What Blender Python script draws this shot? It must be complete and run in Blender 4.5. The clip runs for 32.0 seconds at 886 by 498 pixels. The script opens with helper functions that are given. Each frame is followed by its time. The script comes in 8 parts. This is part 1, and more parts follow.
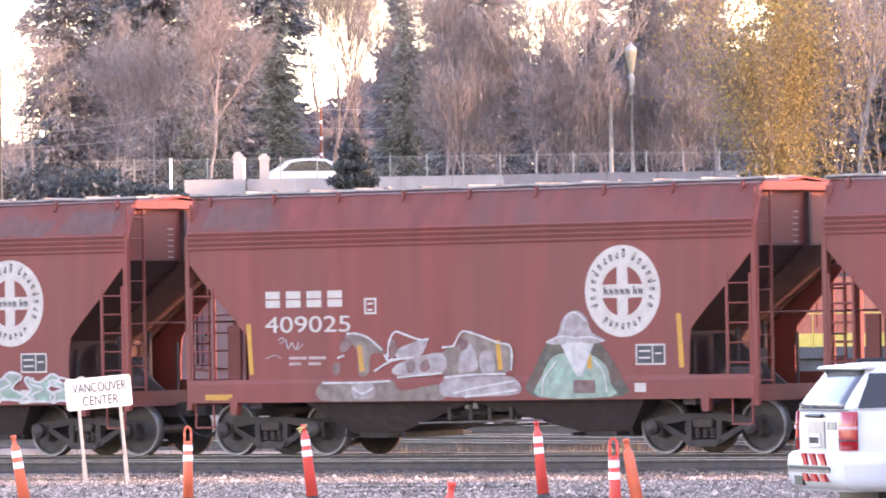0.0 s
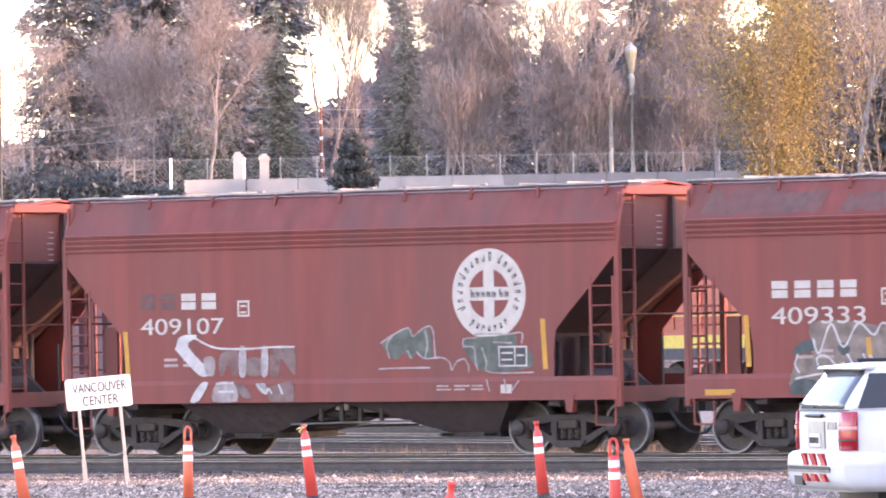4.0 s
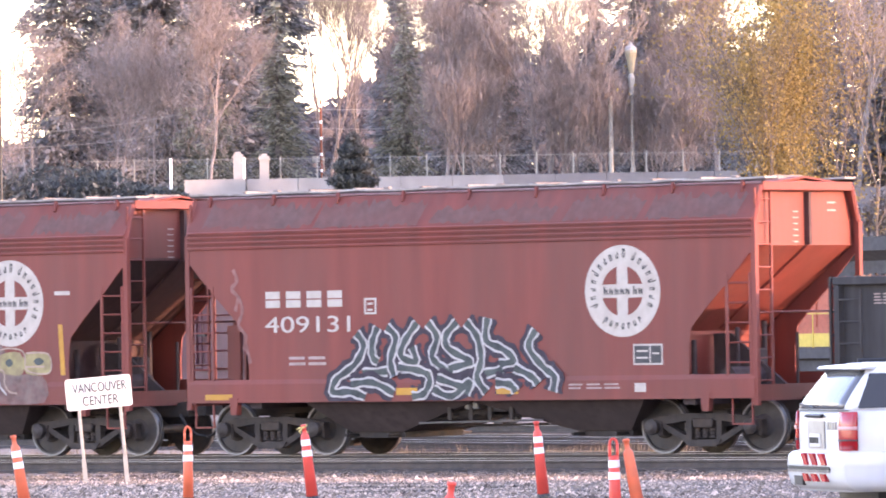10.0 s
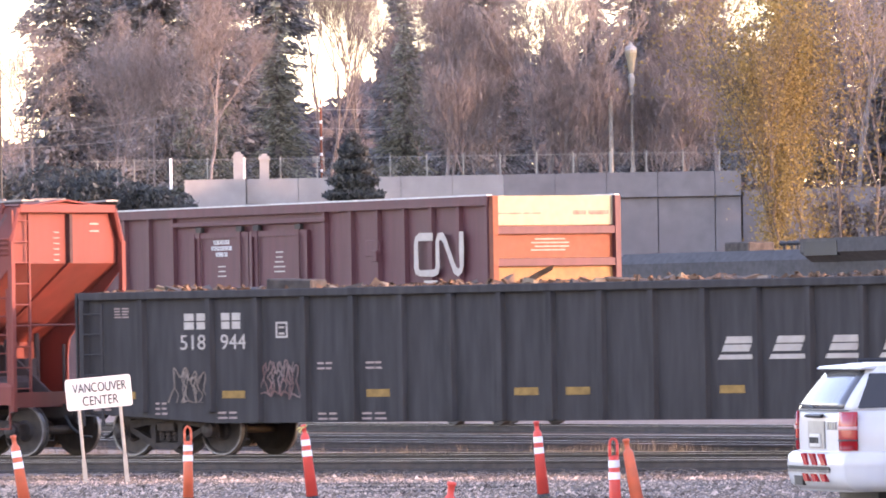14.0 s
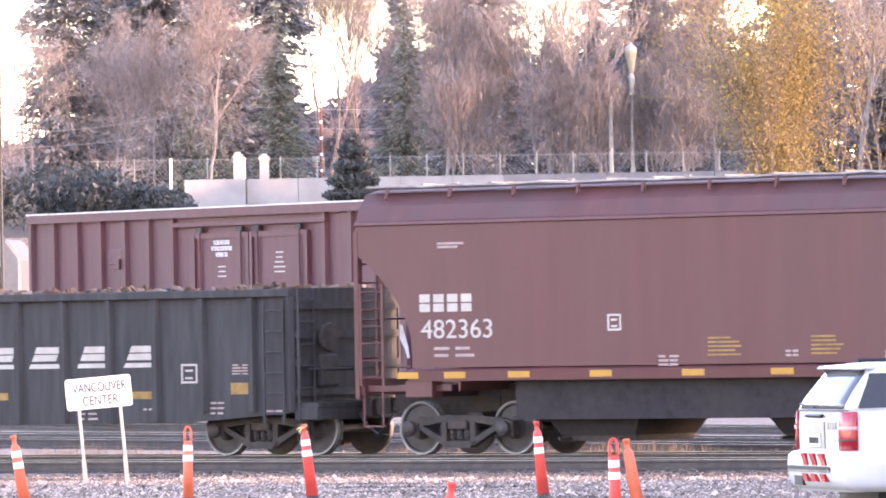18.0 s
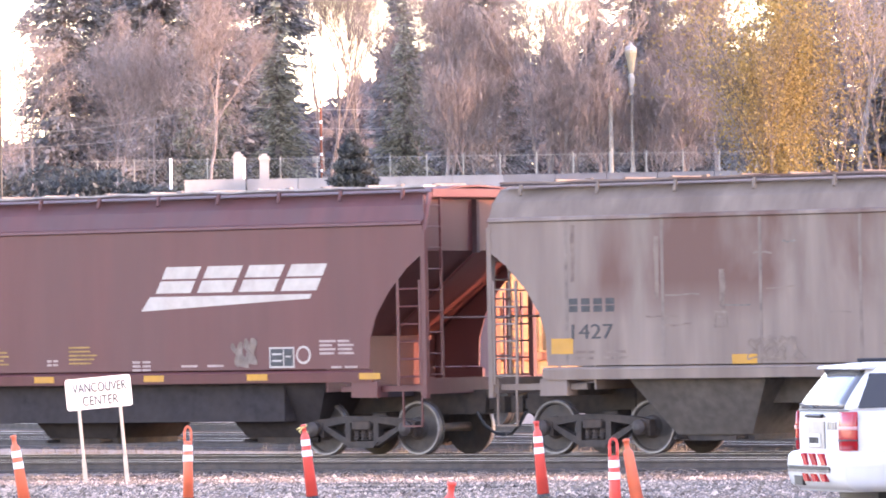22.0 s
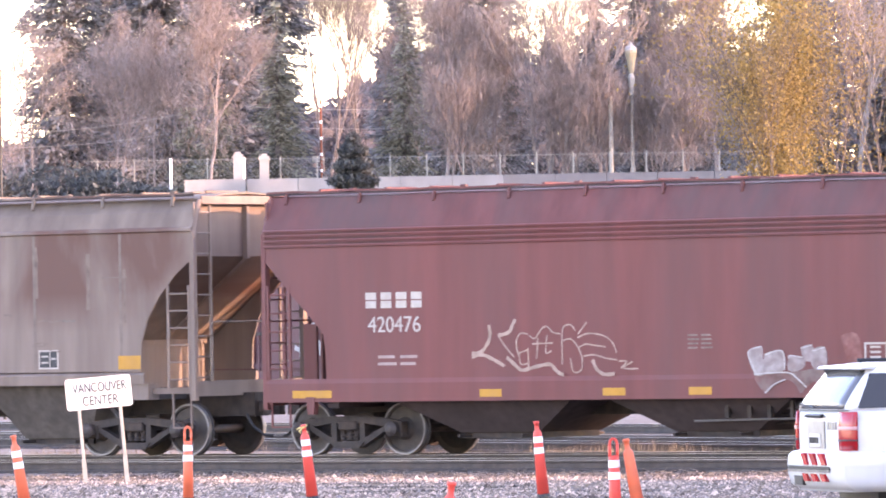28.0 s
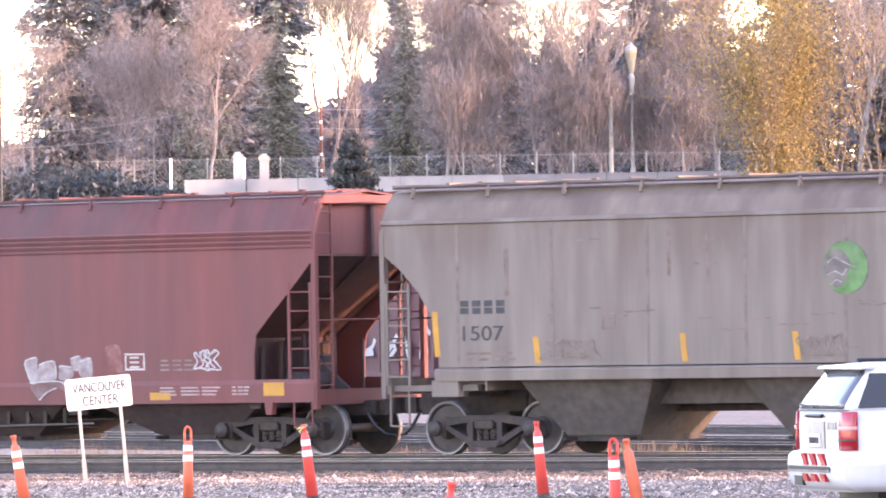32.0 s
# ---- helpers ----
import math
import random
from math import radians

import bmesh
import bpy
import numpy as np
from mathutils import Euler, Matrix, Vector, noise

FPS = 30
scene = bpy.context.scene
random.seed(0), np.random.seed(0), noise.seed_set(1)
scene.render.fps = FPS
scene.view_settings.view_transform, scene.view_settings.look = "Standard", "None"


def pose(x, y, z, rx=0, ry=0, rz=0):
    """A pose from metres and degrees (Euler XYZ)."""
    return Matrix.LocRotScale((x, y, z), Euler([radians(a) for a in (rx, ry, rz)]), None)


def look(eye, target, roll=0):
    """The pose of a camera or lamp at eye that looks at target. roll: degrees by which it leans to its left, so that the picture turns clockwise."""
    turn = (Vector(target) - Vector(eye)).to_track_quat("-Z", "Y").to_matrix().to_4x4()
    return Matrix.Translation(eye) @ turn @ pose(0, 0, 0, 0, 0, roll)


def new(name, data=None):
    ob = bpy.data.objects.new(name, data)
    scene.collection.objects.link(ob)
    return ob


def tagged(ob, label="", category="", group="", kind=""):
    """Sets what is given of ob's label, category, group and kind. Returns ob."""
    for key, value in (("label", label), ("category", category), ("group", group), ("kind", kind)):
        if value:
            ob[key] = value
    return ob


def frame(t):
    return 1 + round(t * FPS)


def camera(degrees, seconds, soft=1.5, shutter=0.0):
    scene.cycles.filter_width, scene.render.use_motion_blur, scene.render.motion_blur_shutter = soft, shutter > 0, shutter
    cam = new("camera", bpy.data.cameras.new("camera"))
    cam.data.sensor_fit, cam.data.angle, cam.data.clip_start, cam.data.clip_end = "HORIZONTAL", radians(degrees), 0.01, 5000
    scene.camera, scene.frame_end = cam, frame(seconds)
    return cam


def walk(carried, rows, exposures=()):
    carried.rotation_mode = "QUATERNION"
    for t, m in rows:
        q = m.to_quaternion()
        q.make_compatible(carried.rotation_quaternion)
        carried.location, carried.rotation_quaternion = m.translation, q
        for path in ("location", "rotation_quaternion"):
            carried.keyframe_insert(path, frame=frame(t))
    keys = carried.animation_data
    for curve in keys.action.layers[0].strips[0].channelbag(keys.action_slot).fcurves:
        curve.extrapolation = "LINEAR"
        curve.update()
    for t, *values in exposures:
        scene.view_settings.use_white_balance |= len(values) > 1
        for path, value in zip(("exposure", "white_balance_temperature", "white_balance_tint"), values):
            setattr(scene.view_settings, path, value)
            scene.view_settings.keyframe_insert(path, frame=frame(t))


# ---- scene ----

# the picture brightens and darkens slightly: seconds, stops
EXPOSURE = ((0, 0.0), (10, 0.0), (11.5, -0.25), (13, -0.4), (14.5, -0.35), (16.5, -0.23), (17.2, 0.0), (18, 0.24), (20, 0.28), (22, 0.2), (24, 0.08), (26, 0.05), (28, 0.12), (31, 0.18), (32, 0.18))
# camera: a still telephoto view, 2.4 m above the yard
EYE = (73.285, -100.309, 2.248)
cam = camera(7.0166, 32.0, soft=1.82, shutter=0.25)
VIEW = look(EYE, (73.285 - 59.607, -100.309 + 80.287, 2.248 + 1.0316), -1.0123)
walk(cam, [(0, VIEW), (32, VIEW)], exposures=[(t, 2.1 + e, 7500, 44) for t, e in EXPOSURE])

# ---- light ----
SUN_ELEV, SUN_AZ = radians(9.0), radians(11.0)
SUN_DIR = Vector((math.cos(SUN_ELEV) * math.cos(SUN_AZ), math.cos(SUN_ELEV) * math.sin(SUN_AZ), math.sin(SUN_ELEV)))
world = bpy.data.worlds.new("sky")
scene.world = world
world.use_nodes = True
wn = world.node_tree.nodes
sky = wn.new("ShaderNodeTexSky")
sky.sky_type = "NISHITA"
sky.sun_disc = False
sky.sun_elevation = SUN_ELEV
sky.sun_rotation = math.pi / 2 - SUN_AZ
sky.dust_density = 0.4
sky.air_density = 1.0
sky.ozone_density = 2.0
wn["Background"].inputs["Strength"].default_value = 0.4
world.node_tree.links.new(sky.outputs[0], wn["Background"].inputs["Color"])
sun_data = bpy.data.lights.new("sun", "SUN")
sun_data.energy = 2.2
sun_data.angle = radians(0.6)
sun_data.color = (1.0, 0.76, 0.52)
sun = new("sun", sun_data)
sun.matrix_world = look(SUN_DIR * 500, (0, 0, 0))

# ---- plan axes: depth away from the eye, lat to its right ----
DH, RH = Vector((-0.5961, 0.8029, 0)), Vector((0.8029, 0.5961, 0))
GROUND, TERRACE, WALL_D = -0.19, 6.95, 262.0


def plan(depth, lat, z=0.0):
    p = Vector((EYE[0], EYE[1], 0)) + DH * depth + RH * lat
    return Vector((p.x, p.y, z))


VIEW_RZ = math.degrees(math.atan2(RH.y, RH.x))


# ---- materials ----
def mat(name, base, rough=0.7, metal=0.0, vary=0.25, scale=6.0, dirt=None, dirt_amount=0.35, dirt_scale=0.6, bump=0.15, streak=False, spec=0.4, rand=0.0, island=0.0, leaf=0.0):
    m = bpy.data.materials.new(name)
    m.use_nodes = True
    n, l = m.node_tree.nodes, m.node_tree.links
    b = n["Principled BSDF"]
    b.inputs["Roughness"].default_value = rough
    b.inputs["Metallic"].default_value = metal
    b.inputs["Specular IOR Level"].default_value = spec
    co = n.new("ShaderNodeTexCoord")
    mp = n.new("ShaderNodeMapping")
    l.new(co.outputs["Object"], mp.inputs["Vector"])
    if streak:
        mp.inputs["Scale"].default_value = (1.0, 1.0, 0.12)
    fine = n.new("ShaderNodeTexNoise")
    fine.inputs["Scale"].default_value = scale
    fine.inputs["Detail"].default_value = 6
    l.new(mp.outputs[0], fine.inputs["Vector"])
    mix = n.new("ShaderNodeMix")
    mix.data_type = "RGBA"
    lo = [c * (1 - vary) for c in base]
    hi = [min(1, c * (1 + vary)) for c in base]
    mix.inputs["A"].default_value = (*lo, 1)
    mix.inputs["B"].default_value = (*hi, 1)
    ramp = n.new("ShaderNodeMapRange")
    ramp.inputs["From Min"].default_value, ramp.inputs["From Max"].default_value = 0.3, 0.7
    l.new(fine.outputs["Fac"], ramp.inputs["Value"])
    l.new(ramp.outputs[0], mix.inputs["Factor"])
    col = mix.outputs["Result"]
    if dirt:
        big = n.new("ShaderNodeTexNoise")
        big.inputs["Scale"].default_value = dirt_scale
        big.inputs["Detail"].default_value = 8
        big.inputs["Roughness"].default_value = 0.62
        l.new(mp.outputs[0], big.inputs["Vector"])
        r2 = n.new("ShaderNodeMapRange")
        r2.inputs["From Min"].default_value, r2.inputs["From Max"].default_value = 0.42, 0.72
        r2.inputs["To Max"].default_value = dirt_amount
        l.new(big.outputs["Fac"], r2.inputs["Value"])
        m2 = n.new("ShaderNodeMix")
        m2.data_type = "RGBA"
        l.new(r2.outputs[0], m2.inputs["Factor"])
        l.new(col, m2.inputs["A"])
        m2.inputs["B"].default_value = (*dirt, 1)
        col = m2.outputs["Result"]
    if rand or island:
        if rand:
            src = n.new("ShaderNodeObjectInfo").outputs["Random"]
        else:
            src = n.new("ShaderNodeNewGeometry").outputs["Random Per Island"]
        amt = rand or island
        r3 = n.new("ShaderNodeMapRange")
        r3.inputs["To Min"].default_value, r3.inputs["To Max"].default_value = 1 - amt, 1 + amt
        l.new(src, r3.inputs["Value"])
        hs = n.new("ShaderNodeHueSaturation")
        l.new(r3.outputs[0], hs.inputs["Value"])
        l.new(col, hs.inputs["Color"])
        col = hs.outputs["Color"]
    l.new(col, b.inputs["Base Color"])
    if leaf:
        tr = n.new("ShaderNodeBsdfTranslucent")
        l.new(col, tr.inputs["Color"])
        ms = n.new("ShaderNodeMixShader")
        ms.inputs[0].default_value = leaf
        l.new(b.outputs[0], ms.inputs[1])
        l.new(tr.outputs[0], ms.inputs[2])
        l.new(ms.outputs[0], n["Material Output"].inputs["Surface"])
    if bump:
        bp = n.new("ShaderNodeBump")
        bp.inputs["Strength"].default_value = bump
        bp.inputs["Distance"].default_value = 0.02
        l.new(fine.outputs["Fac"], bp.inputs["Height"])
        l.new(bp.outputs[0], b.inputs["Normal"])
    return m


RED = mat("oxide_red_paint", (0.195, 0.038, 0.028), 0.62, dirt=(0.12, 0.047, 0.038), dirt_amount=0.6, vary=0.14, streak=True, scale=3)
RED_MAUVE = mat("mauve_red_paint", (0.165, 0.045, 0.04), 0.62, dirt=(0.1, 0.05, 0.048), dirt_amount=0.6, vary=0.14, streak=True, scale=3)
ROOF_RED = mat("sooty_red_roof", (0.18, 0.04, 0.031), 0.75, dirt=(0.1, 0.055, 0.05), dirt_amount=0.7, dirt_scale=0.9, vary=0.2, streak=True, scale=3)
ROOF_MAUVE = mat("sooty_mauve_roof", (0.14, 0.043, 0.039), 0.75, dirt=(0.075, 0.05, 0.048), dirt_amount=0.85, dirt_scale=0.7, vary=0.2, streak=True, scale=3)
ROOF_MAROON = mat("sooty_maroon_roof", (0.11, 0.037, 0.035), 0.65, dirt=(0.07, 0.045, 0.045), dirt_amount=0.7, dirt_scale=0.8, vary=0.15, streak=True, scale=3)
ROOF_GREY = mat("sooty_grey_roof", (0.175, 0.13, 0.104), 0.8, dirt=(0.105, 0.072, 0.058), dirt_amount=0.85, dirt_scale=0.9, vary=0.2, streak=True, scale=3)
RED_NEW = mat("maroon_paint", (0.108, 0.03, 0.028), 0.5, dirt=(0.085, 0.038, 0.037), dirt_amount=0.45, vary=0.1, streak=True, scale=3)
# darker red: the shade of the car-end recesses put into the colour
RED_SHADED = mat("shade_darkened_red", (0.065, 0.027, 0.026), 0.75, dirt=(0.05, 0.035, 0.035), dirt_amount=0.7, dirt_scale=1.5, vary=0.2)
RED_GREY = mat("chalky_grey_patch", (0.12, 0.062, 0.056), 0.85, dirt=(0.16, 0.05, 0.042), dirt_amount=0.7, dirt_scale=1.3, vary=0.2)
GREY = mat("weathered_grey_paint", (0.25, 0.215, 0.185), 0.72, dirt=(0.15, 0.1, 0.08), dirt_amount=0.5, dirt_scale=0.5, vary=0.14, streak=True, scale=2.5)


def rust_panels(m, colour, amount, z0, z1, size):
    """Rust stains in soft-edged patches over the upper part of a car's side."""
    n, l = m.node_tree.nodes, m.node_tree.links
    b = n["Principled BSDF"]
    src = b.inputs["Base Color"].links[0].from_socket
    co = n.new("ShaderNodeTexCoord")
    sep = n.new("ShaderNodeSeparateXYZ")
    l.new(co.outputs["Object"], sep.inputs[0])
    hgt = n.new("ShaderNodeMapRange")
    hgt.inputs["From Min"].default_value, hgt.inputs["From Max"].default_value = z0, z1
    l.new(sep.outputs["Z"], hgt.inputs["Value"])
    mp = n.new("ShaderNodeMapping")
    mp.inputs["Scale"].default_value = (size, 0.05, size * 0.35)
    l.new(co.outputs["Object"], mp.inputs["Vector"])
    no = n.new("ShaderNodeTexNoise")
    no.inputs["Scale"].default_value = 1.0
    no.inputs["Detail"].default_value = 5
    no.inputs["Distortion"].default_value = 0.4
    l.new(mp.outputs[0], no.inputs["Vector"])
    th = n.new("ShaderNodeMapRange")
    th.inputs["From Min"].default_value, th.inputs["From Max"].default_value = 0.42, 0.56
    th.inputs["To Max"].default_value = amount
    l.new(no.outputs["Fac"], th.inputs["Value"])
    mu = n.new("ShaderNodeMath")
    mu.operation = "MULTIPLY"
    l.new(hgt.outputs[0], mu.inputs[0])
    l.new(th.outputs[0], mu.inputs[1])
    mx = n.new("ShaderNodeMix")
    mx.data_type = "RGBA"
    l.new(mu.outputs[0], mx.inputs["Factor"])
    l.new(src, mx.inputs["A"])
    mx.inputs["B"].default_value = (*colour, 1)
    l.new(mx.outputs["Result"], b.inputs["Base Color"])
    return m


GREY_G = rust_panels(mat("rust_stained_grey", (0.205, 0.154, 0.127), 0.72, dirt=(0.145, 0.092, 0.075), dirt_amount=0.65, dirt_scale=1.1, vary=0.2, streak=True, scale=2.5), (0.12, 0.058, 0.044), 0.95, 2.2, 2.9, 0.6)
GREY_I = rust_panels(mat("dusty_grey_paint", (0.195, 0.16, 0.132), 0.75, dirt=(0.13, 0.095, 0.078), dirt_amount=0.65, dirt_scale=1.1, vary=0.2, streak=True, scale=2.5), (0.13, 0.085, 0.065), 0.6, 2.6, 3.6, 0.8)
DEEP_BROWN = mat("dark_brown_grey", (0.075, 0.056, 0.056), 0.9, spec=0.15, dirt=(0.05, 0.04, 0.04), dirt_amount=0.7, dirt_scale=1.5, vary=0.2)
UNDER_BLACK = mat("black_underframe", (0.032, 0.027, 0.029), 0.85, dirt=(0.05, 0.04, 0.038), dirt_amount=0.6, dirt_scale=1.2, spec=0.2)
RUST_RUN = mat("rust_run", (0.172, 0.122, 0.098), 0.8, vary=0.3, dirt=(0.19, 0.145, 0.12), dirt_amount=0.8, dirt_scale=3)
SEAM_GREY = mat("grey_weld_seam", (0.18, 0.138, 0.115), 0.75, vary=0.25, dirt=(0.14, 0.1, 0.085), dirt_amount=0.6, dirt_scale=1.5)
DARK_GREY = mat("dark_grey_underside", (0.1, 0.085, 0.075), 0.85, dirt=(0.06, 0.05, 0.045), dirt_amount=0.7, dirt_scale=1.2)
BLACKCAR = mat("faded_black_paint", (0.047, 0.044, 0.045), 0.75, dirt=(0.06, 0.053, 0.053), dirt_amount=0.5, vary=0.3, streak=True, spec=0.2)
STEEL = mat("dirty_truck_steel", (0.045, 0.038, 0.036), 0.75, dirt=(0.09, 0.055, 0.04), dirt_amount=0.5, dirt_scale=3, metal=0.2)
WHEEL = mat("worn_wheel_steel", (0.045, 0.04, 0.04), 0.6, metal=0.1, dirt=(0.1, 0.06, 0.045), dirt_scale=4)
RIM = mat("polished_tread", (0.2, 0.19, 0.19), 0.45, metal=0.5)
FROST = mat("frosted_walkway", (0.34, 0.31, 0.29), 0.8, vary=0.3, dirt=(0.16, 0.12, 0.1), dirt_amount=0.7, dirt_scale=2)
RIME = mat("white_rime", (0.6, 0.58, 0.56), 0.85, vary=0.25)
HATCH = mat("dusty_hatch_cover", (0.22, 0.19, 0.17), 0.8, vary=0.3, dirt=(0.12, 0.08, 0.07), dirt_amount=0.7, dirt_scale=2)
WHITE = mat("white_lettering", (0.45, 0.4, 0.35), 0.7, vary=0.1, dirt=(0.33, 0.22, 0.19), dirt_amount=0.4, dirt_scale=2.5)
YELLOW = mat("yellow_reflector", (0.5, 0.235, 0.028), 0.6, vary=0.15, dirt=(0.25, 0.13, 0.06), dirt_amount=0.5, dirt_scale=3)
FADED = mat("faded_stencil", (0.34, 0.25, 0.225), 0.8, vary=0.2)
DARKTEXT = mat("dark_lettering", (0.05, 0.05, 0.05), 0.7)
DECAL_GREY = mat("worn_decal_grey", (0.13, 0.115, 0.1), 0.8, vary=0.35, dirt=(0.22, 0.18, 0.15), dirt_amount=0.8, dirt_scale=5)
GREEN = mat("faded_green_decal", (0.075, 0.19, 0.06), 0.7, dirt=(0.17, 0.24, 0.14), dirt_amount=0.5, dirt_scale=2)
GRAF_GREY = mat("spray_grey", (0.19, 0.145, 0.12), 0.8, vary=0.35, dirt=(0.14, 0.09, 0.07), dirt_amount=0.8, dirt_scale=2.2)
GRAF_DARK = mat("spray_dark", (0.05, 0.06, 0.06), 0.8, vary=0.35, dirt=(0.1, 0.12, 0.1), dirt_amount=0.8, dirt_scale=2.2)
GRAF_WHITE = mat("spray_white", (0.42, 0.39, 0.37), 0.8, vary=0.2)
HAZE = mat("black_spray_haze", (0.045, 0.035, 0.045), 0.85, vary=0.3)
GRAF_MUD = mat("spray_mauve_grey", (0.16, 0.085, 0.075), 0.85, vary=0.3, dirt=(0.22, 0.19, 0.17), dirt_amount=0.7, dirt_scale=2.5)
GRAF_PALE = mat("spray_silver", (0.3, 0.26, 0.25), 0.75, vary=0.3, dirt=(0.18, 0.09, 0.08), dirt_amount=0.7, dirt_scale=2.5)
GRAF_GREEN = mat("spray_grey_green", (0.085, 0.1, 0.08), 0.8, vary=0.3)
GRAF_CREAM = mat("spray_cream", (0.36, 0.25, 0.2), 0.8, vary=0.25)
GRAF_OLIVE = mat("spray_olive", (0.3, 0.25, 0.12), 0.8, vary=0.3, dirt=(0.2, 0.13, 0.1), dirt_amount=0.7, dirt_scale=2.5)
OCHRE = mat("faded_yellow_stencil", (0.29, 0.165, 0.05), 0.8, vary=0.3)
GRAF_GHOST = mat("worn_pale_spray", (0.24, 0.115, 0.1), 0.85, vary=0.3, dirt=(0.17, 0.05, 0.04), dirt_amount=0.9, dirt_scale=4)
GRAF_TEAL = mat("spray_teal", (0.2, 0.29, 0.22), 0.8, vary=0.3, dirt=(0.27, 0.24, 0.21), dirt_amount=0.7, dirt_scale=2.5)
GRAF_DARKGREEN = mat("spray_dull_green", (0.085, 0.085, 0.065), 0.85, vary=0.35, dirt=(0.15, 0.06, 0.045), dirt_amount=0.8, dirt_scale=2.5)
RAIL = mat("rail_steel", (0.06, 0.05, 0.048), 0.6, metal=0.3, dirt=(0.1, 0.06, 0.045), dirt_scale=3)
RAILTOP = mat("rail_head", (0.4, 0.38, 0.37), 0.35, metal=0.8)
TIE = mat("creosoted_tie", (0.06, 0.05, 0.045), 0.9, vary=0.4)
GROUNDM = mat("frosty_gravel", (0.15, 0.112, 0.092), 0.95, vary=0.6, scale=9, dirt=(0.26, 0.2, 0.168), dirt_amount=0.7, dirt_scale=0.8, bump=0.6)
STONE = mat("gravel_stone", (0.42, 0.305, 0.245), 0.9, vary=0.3, island=0.85)
SOIL = mat("dark_cinder_soil", (0.085, 0.064, 0.054), 0.95, vary=0.4, island=0.6)
GRASS = mat("dry_grass", (0.2, 0.16, 0.125), 0.9, island=0.4)
CONC = mat("stained_concrete", (0.2, 0.182, 0.178), 0.9, vary=0.15, dirt=(0.2, 0.17, 0.17), dirt_amount=0.7, dirt_scale=0.25, scale=1.5)
CHIP_RED = mat("brown_red_car_paint", (0.1, 0.028, 0.034), 0.6, dirt=(0.09, 0.045, 0.045), dirt_amount=0.5, streak=True, vary=0.15)
CHIP_ORANGE = mat("orange_red_end", (0.2, 0.052, 0.024), 0.7, dirt=(0.17, 0.075, 0.05), dirt_amount=0.5, vary=0.15)
CHIP_OCHRE = mat("ochre_end_paint", (0.27, 0.14, 0.055), 0.7, vary=0.15, dirt=(0.2, 0.08, 0.04), dirt_amount=0.6, dirt_scale=1.2)
CREAM = mat("cream_panel", (0.27, 0.235, 0.16), 0.6, vary=0.08)
SUVWHITE = mat("white_car_paint", (0.62, 0.61, 0.6), 0.25, vary=0.02, spec=0.6, bump=0)
GLASSDARK = mat("tinted_glass", (0.02, 0.022, 0.025), 0.12, vary=0.02, spec=0.3, bump=0)
BLACKPLASTIC = mat("black_plastic", (0.02, 0.02, 0.022), 0.5, vary=0.1)
TAIL = mat("red_tail_lens", (0.4, 0.006, 0.01), 0.25, vary=0.1, spec=0.7, bump=0)
CONEORANGE = mat("orange_plastic", (0.8, 0.08, 0.055), 0.5, vary=0.06, dirt=(0.62, 0.1, 0.07), dirt_amount=0.5, dirt_scale=5)
BAND = mat("white_reflective_band", (0.8, 0.78, 0.75), 0.5, vary=0.05)
CONC_PALE = mat("pale_concrete", (0.33, 0.305, 0.29), 0.9, vary=0.12, dirt=(0.27, 0.24, 0.23), dirt_amount=0.6, dirt_scale=0.5, scale=1.5)
CONEPALE = mat("sun_faded_orange_plastic", (0.8, 0.15, 0.065), 0.55, vary=0.08, dirt=(0.55, 0.15, 0.09), dirt_amount=0.5, dirt_scale=5)
SIGNWHITE = mat("white_sign_face", (0.62, 0.61, 0.57), 0.5, vary=0.03)
GALV = mat("galvanised_post", (0.33, 0.31, 0.28), 0.5, metal=0.3, vary=0.1)
BARK = mat("grey_bark", (0.13, 0.108, 0.1), 0.9, vary=0.4)
BARK_DARK = mat("dark_branch_bark", (0.11, 0.09, 0.08), 0.9, vary=0.4)
BARK_PALE = mat("pale_birch_bark", (0.24, 0.205, 0.19), 0.85, vary=0.4, scale=4)
TWIG = mat("red_brown_twigs", (0.23, 0.185, 0.17), 0.9, island=0.3)
# haze put into the needle colours: paler than real foliage
NEEDLE = mat("haze_paled_fir_needles", (0.2, 0.2, 0.205), 0.85, island=0.45, vary=0.3, scale=0.8, leaf=0.45, spec=0.15)
NEEDLE_OLIVE = mat("haze_paled_olive_conifer", (0.24, 0.23, 0.18), 0.85, island=0.45, vary=0.3, scale=0.8, leaf=0.45, spec=0.15)
LEAF_YELLOW = mat("yellow_birch_leaf", (0.29, 0.21, 0.085), 0.7, island=0.4, leaf=0.45, spec=0.15)
LEAF_DARK = mat("dark_laurel_leaf", (0.1, 0.105, 0.1), 0.6, island=0.5, leaf=0.45, spec=0.15)
WOODS = mat("far_hazy_woods", (0.17, 0.15, 0.16), 0.95, island=0.35, leaf=0.45, spec=0.15)
LOCO_RED = mat("locomotive_red", (0.42, 0.09, 0.05), 0.55, dirt=(0.3, 0.12, 0.08), vary=0.15)
LOCO_YELLOW = mat("locomotive_yellow", (0.6, 0.42, 0.08), 0.6, vary=0.1)
LOCO_GREY = mat("locomotive_roof_grey", (0.07, 0.068, 0.07), 0.8, vary=0.2, dirt=(0.12, 0.11, 0.11), spec=0.2)
SCRAP = mat("rusty_scrap", (0.14, 0.08, 0.05), 0.85, island=0.7, vary=0.4)


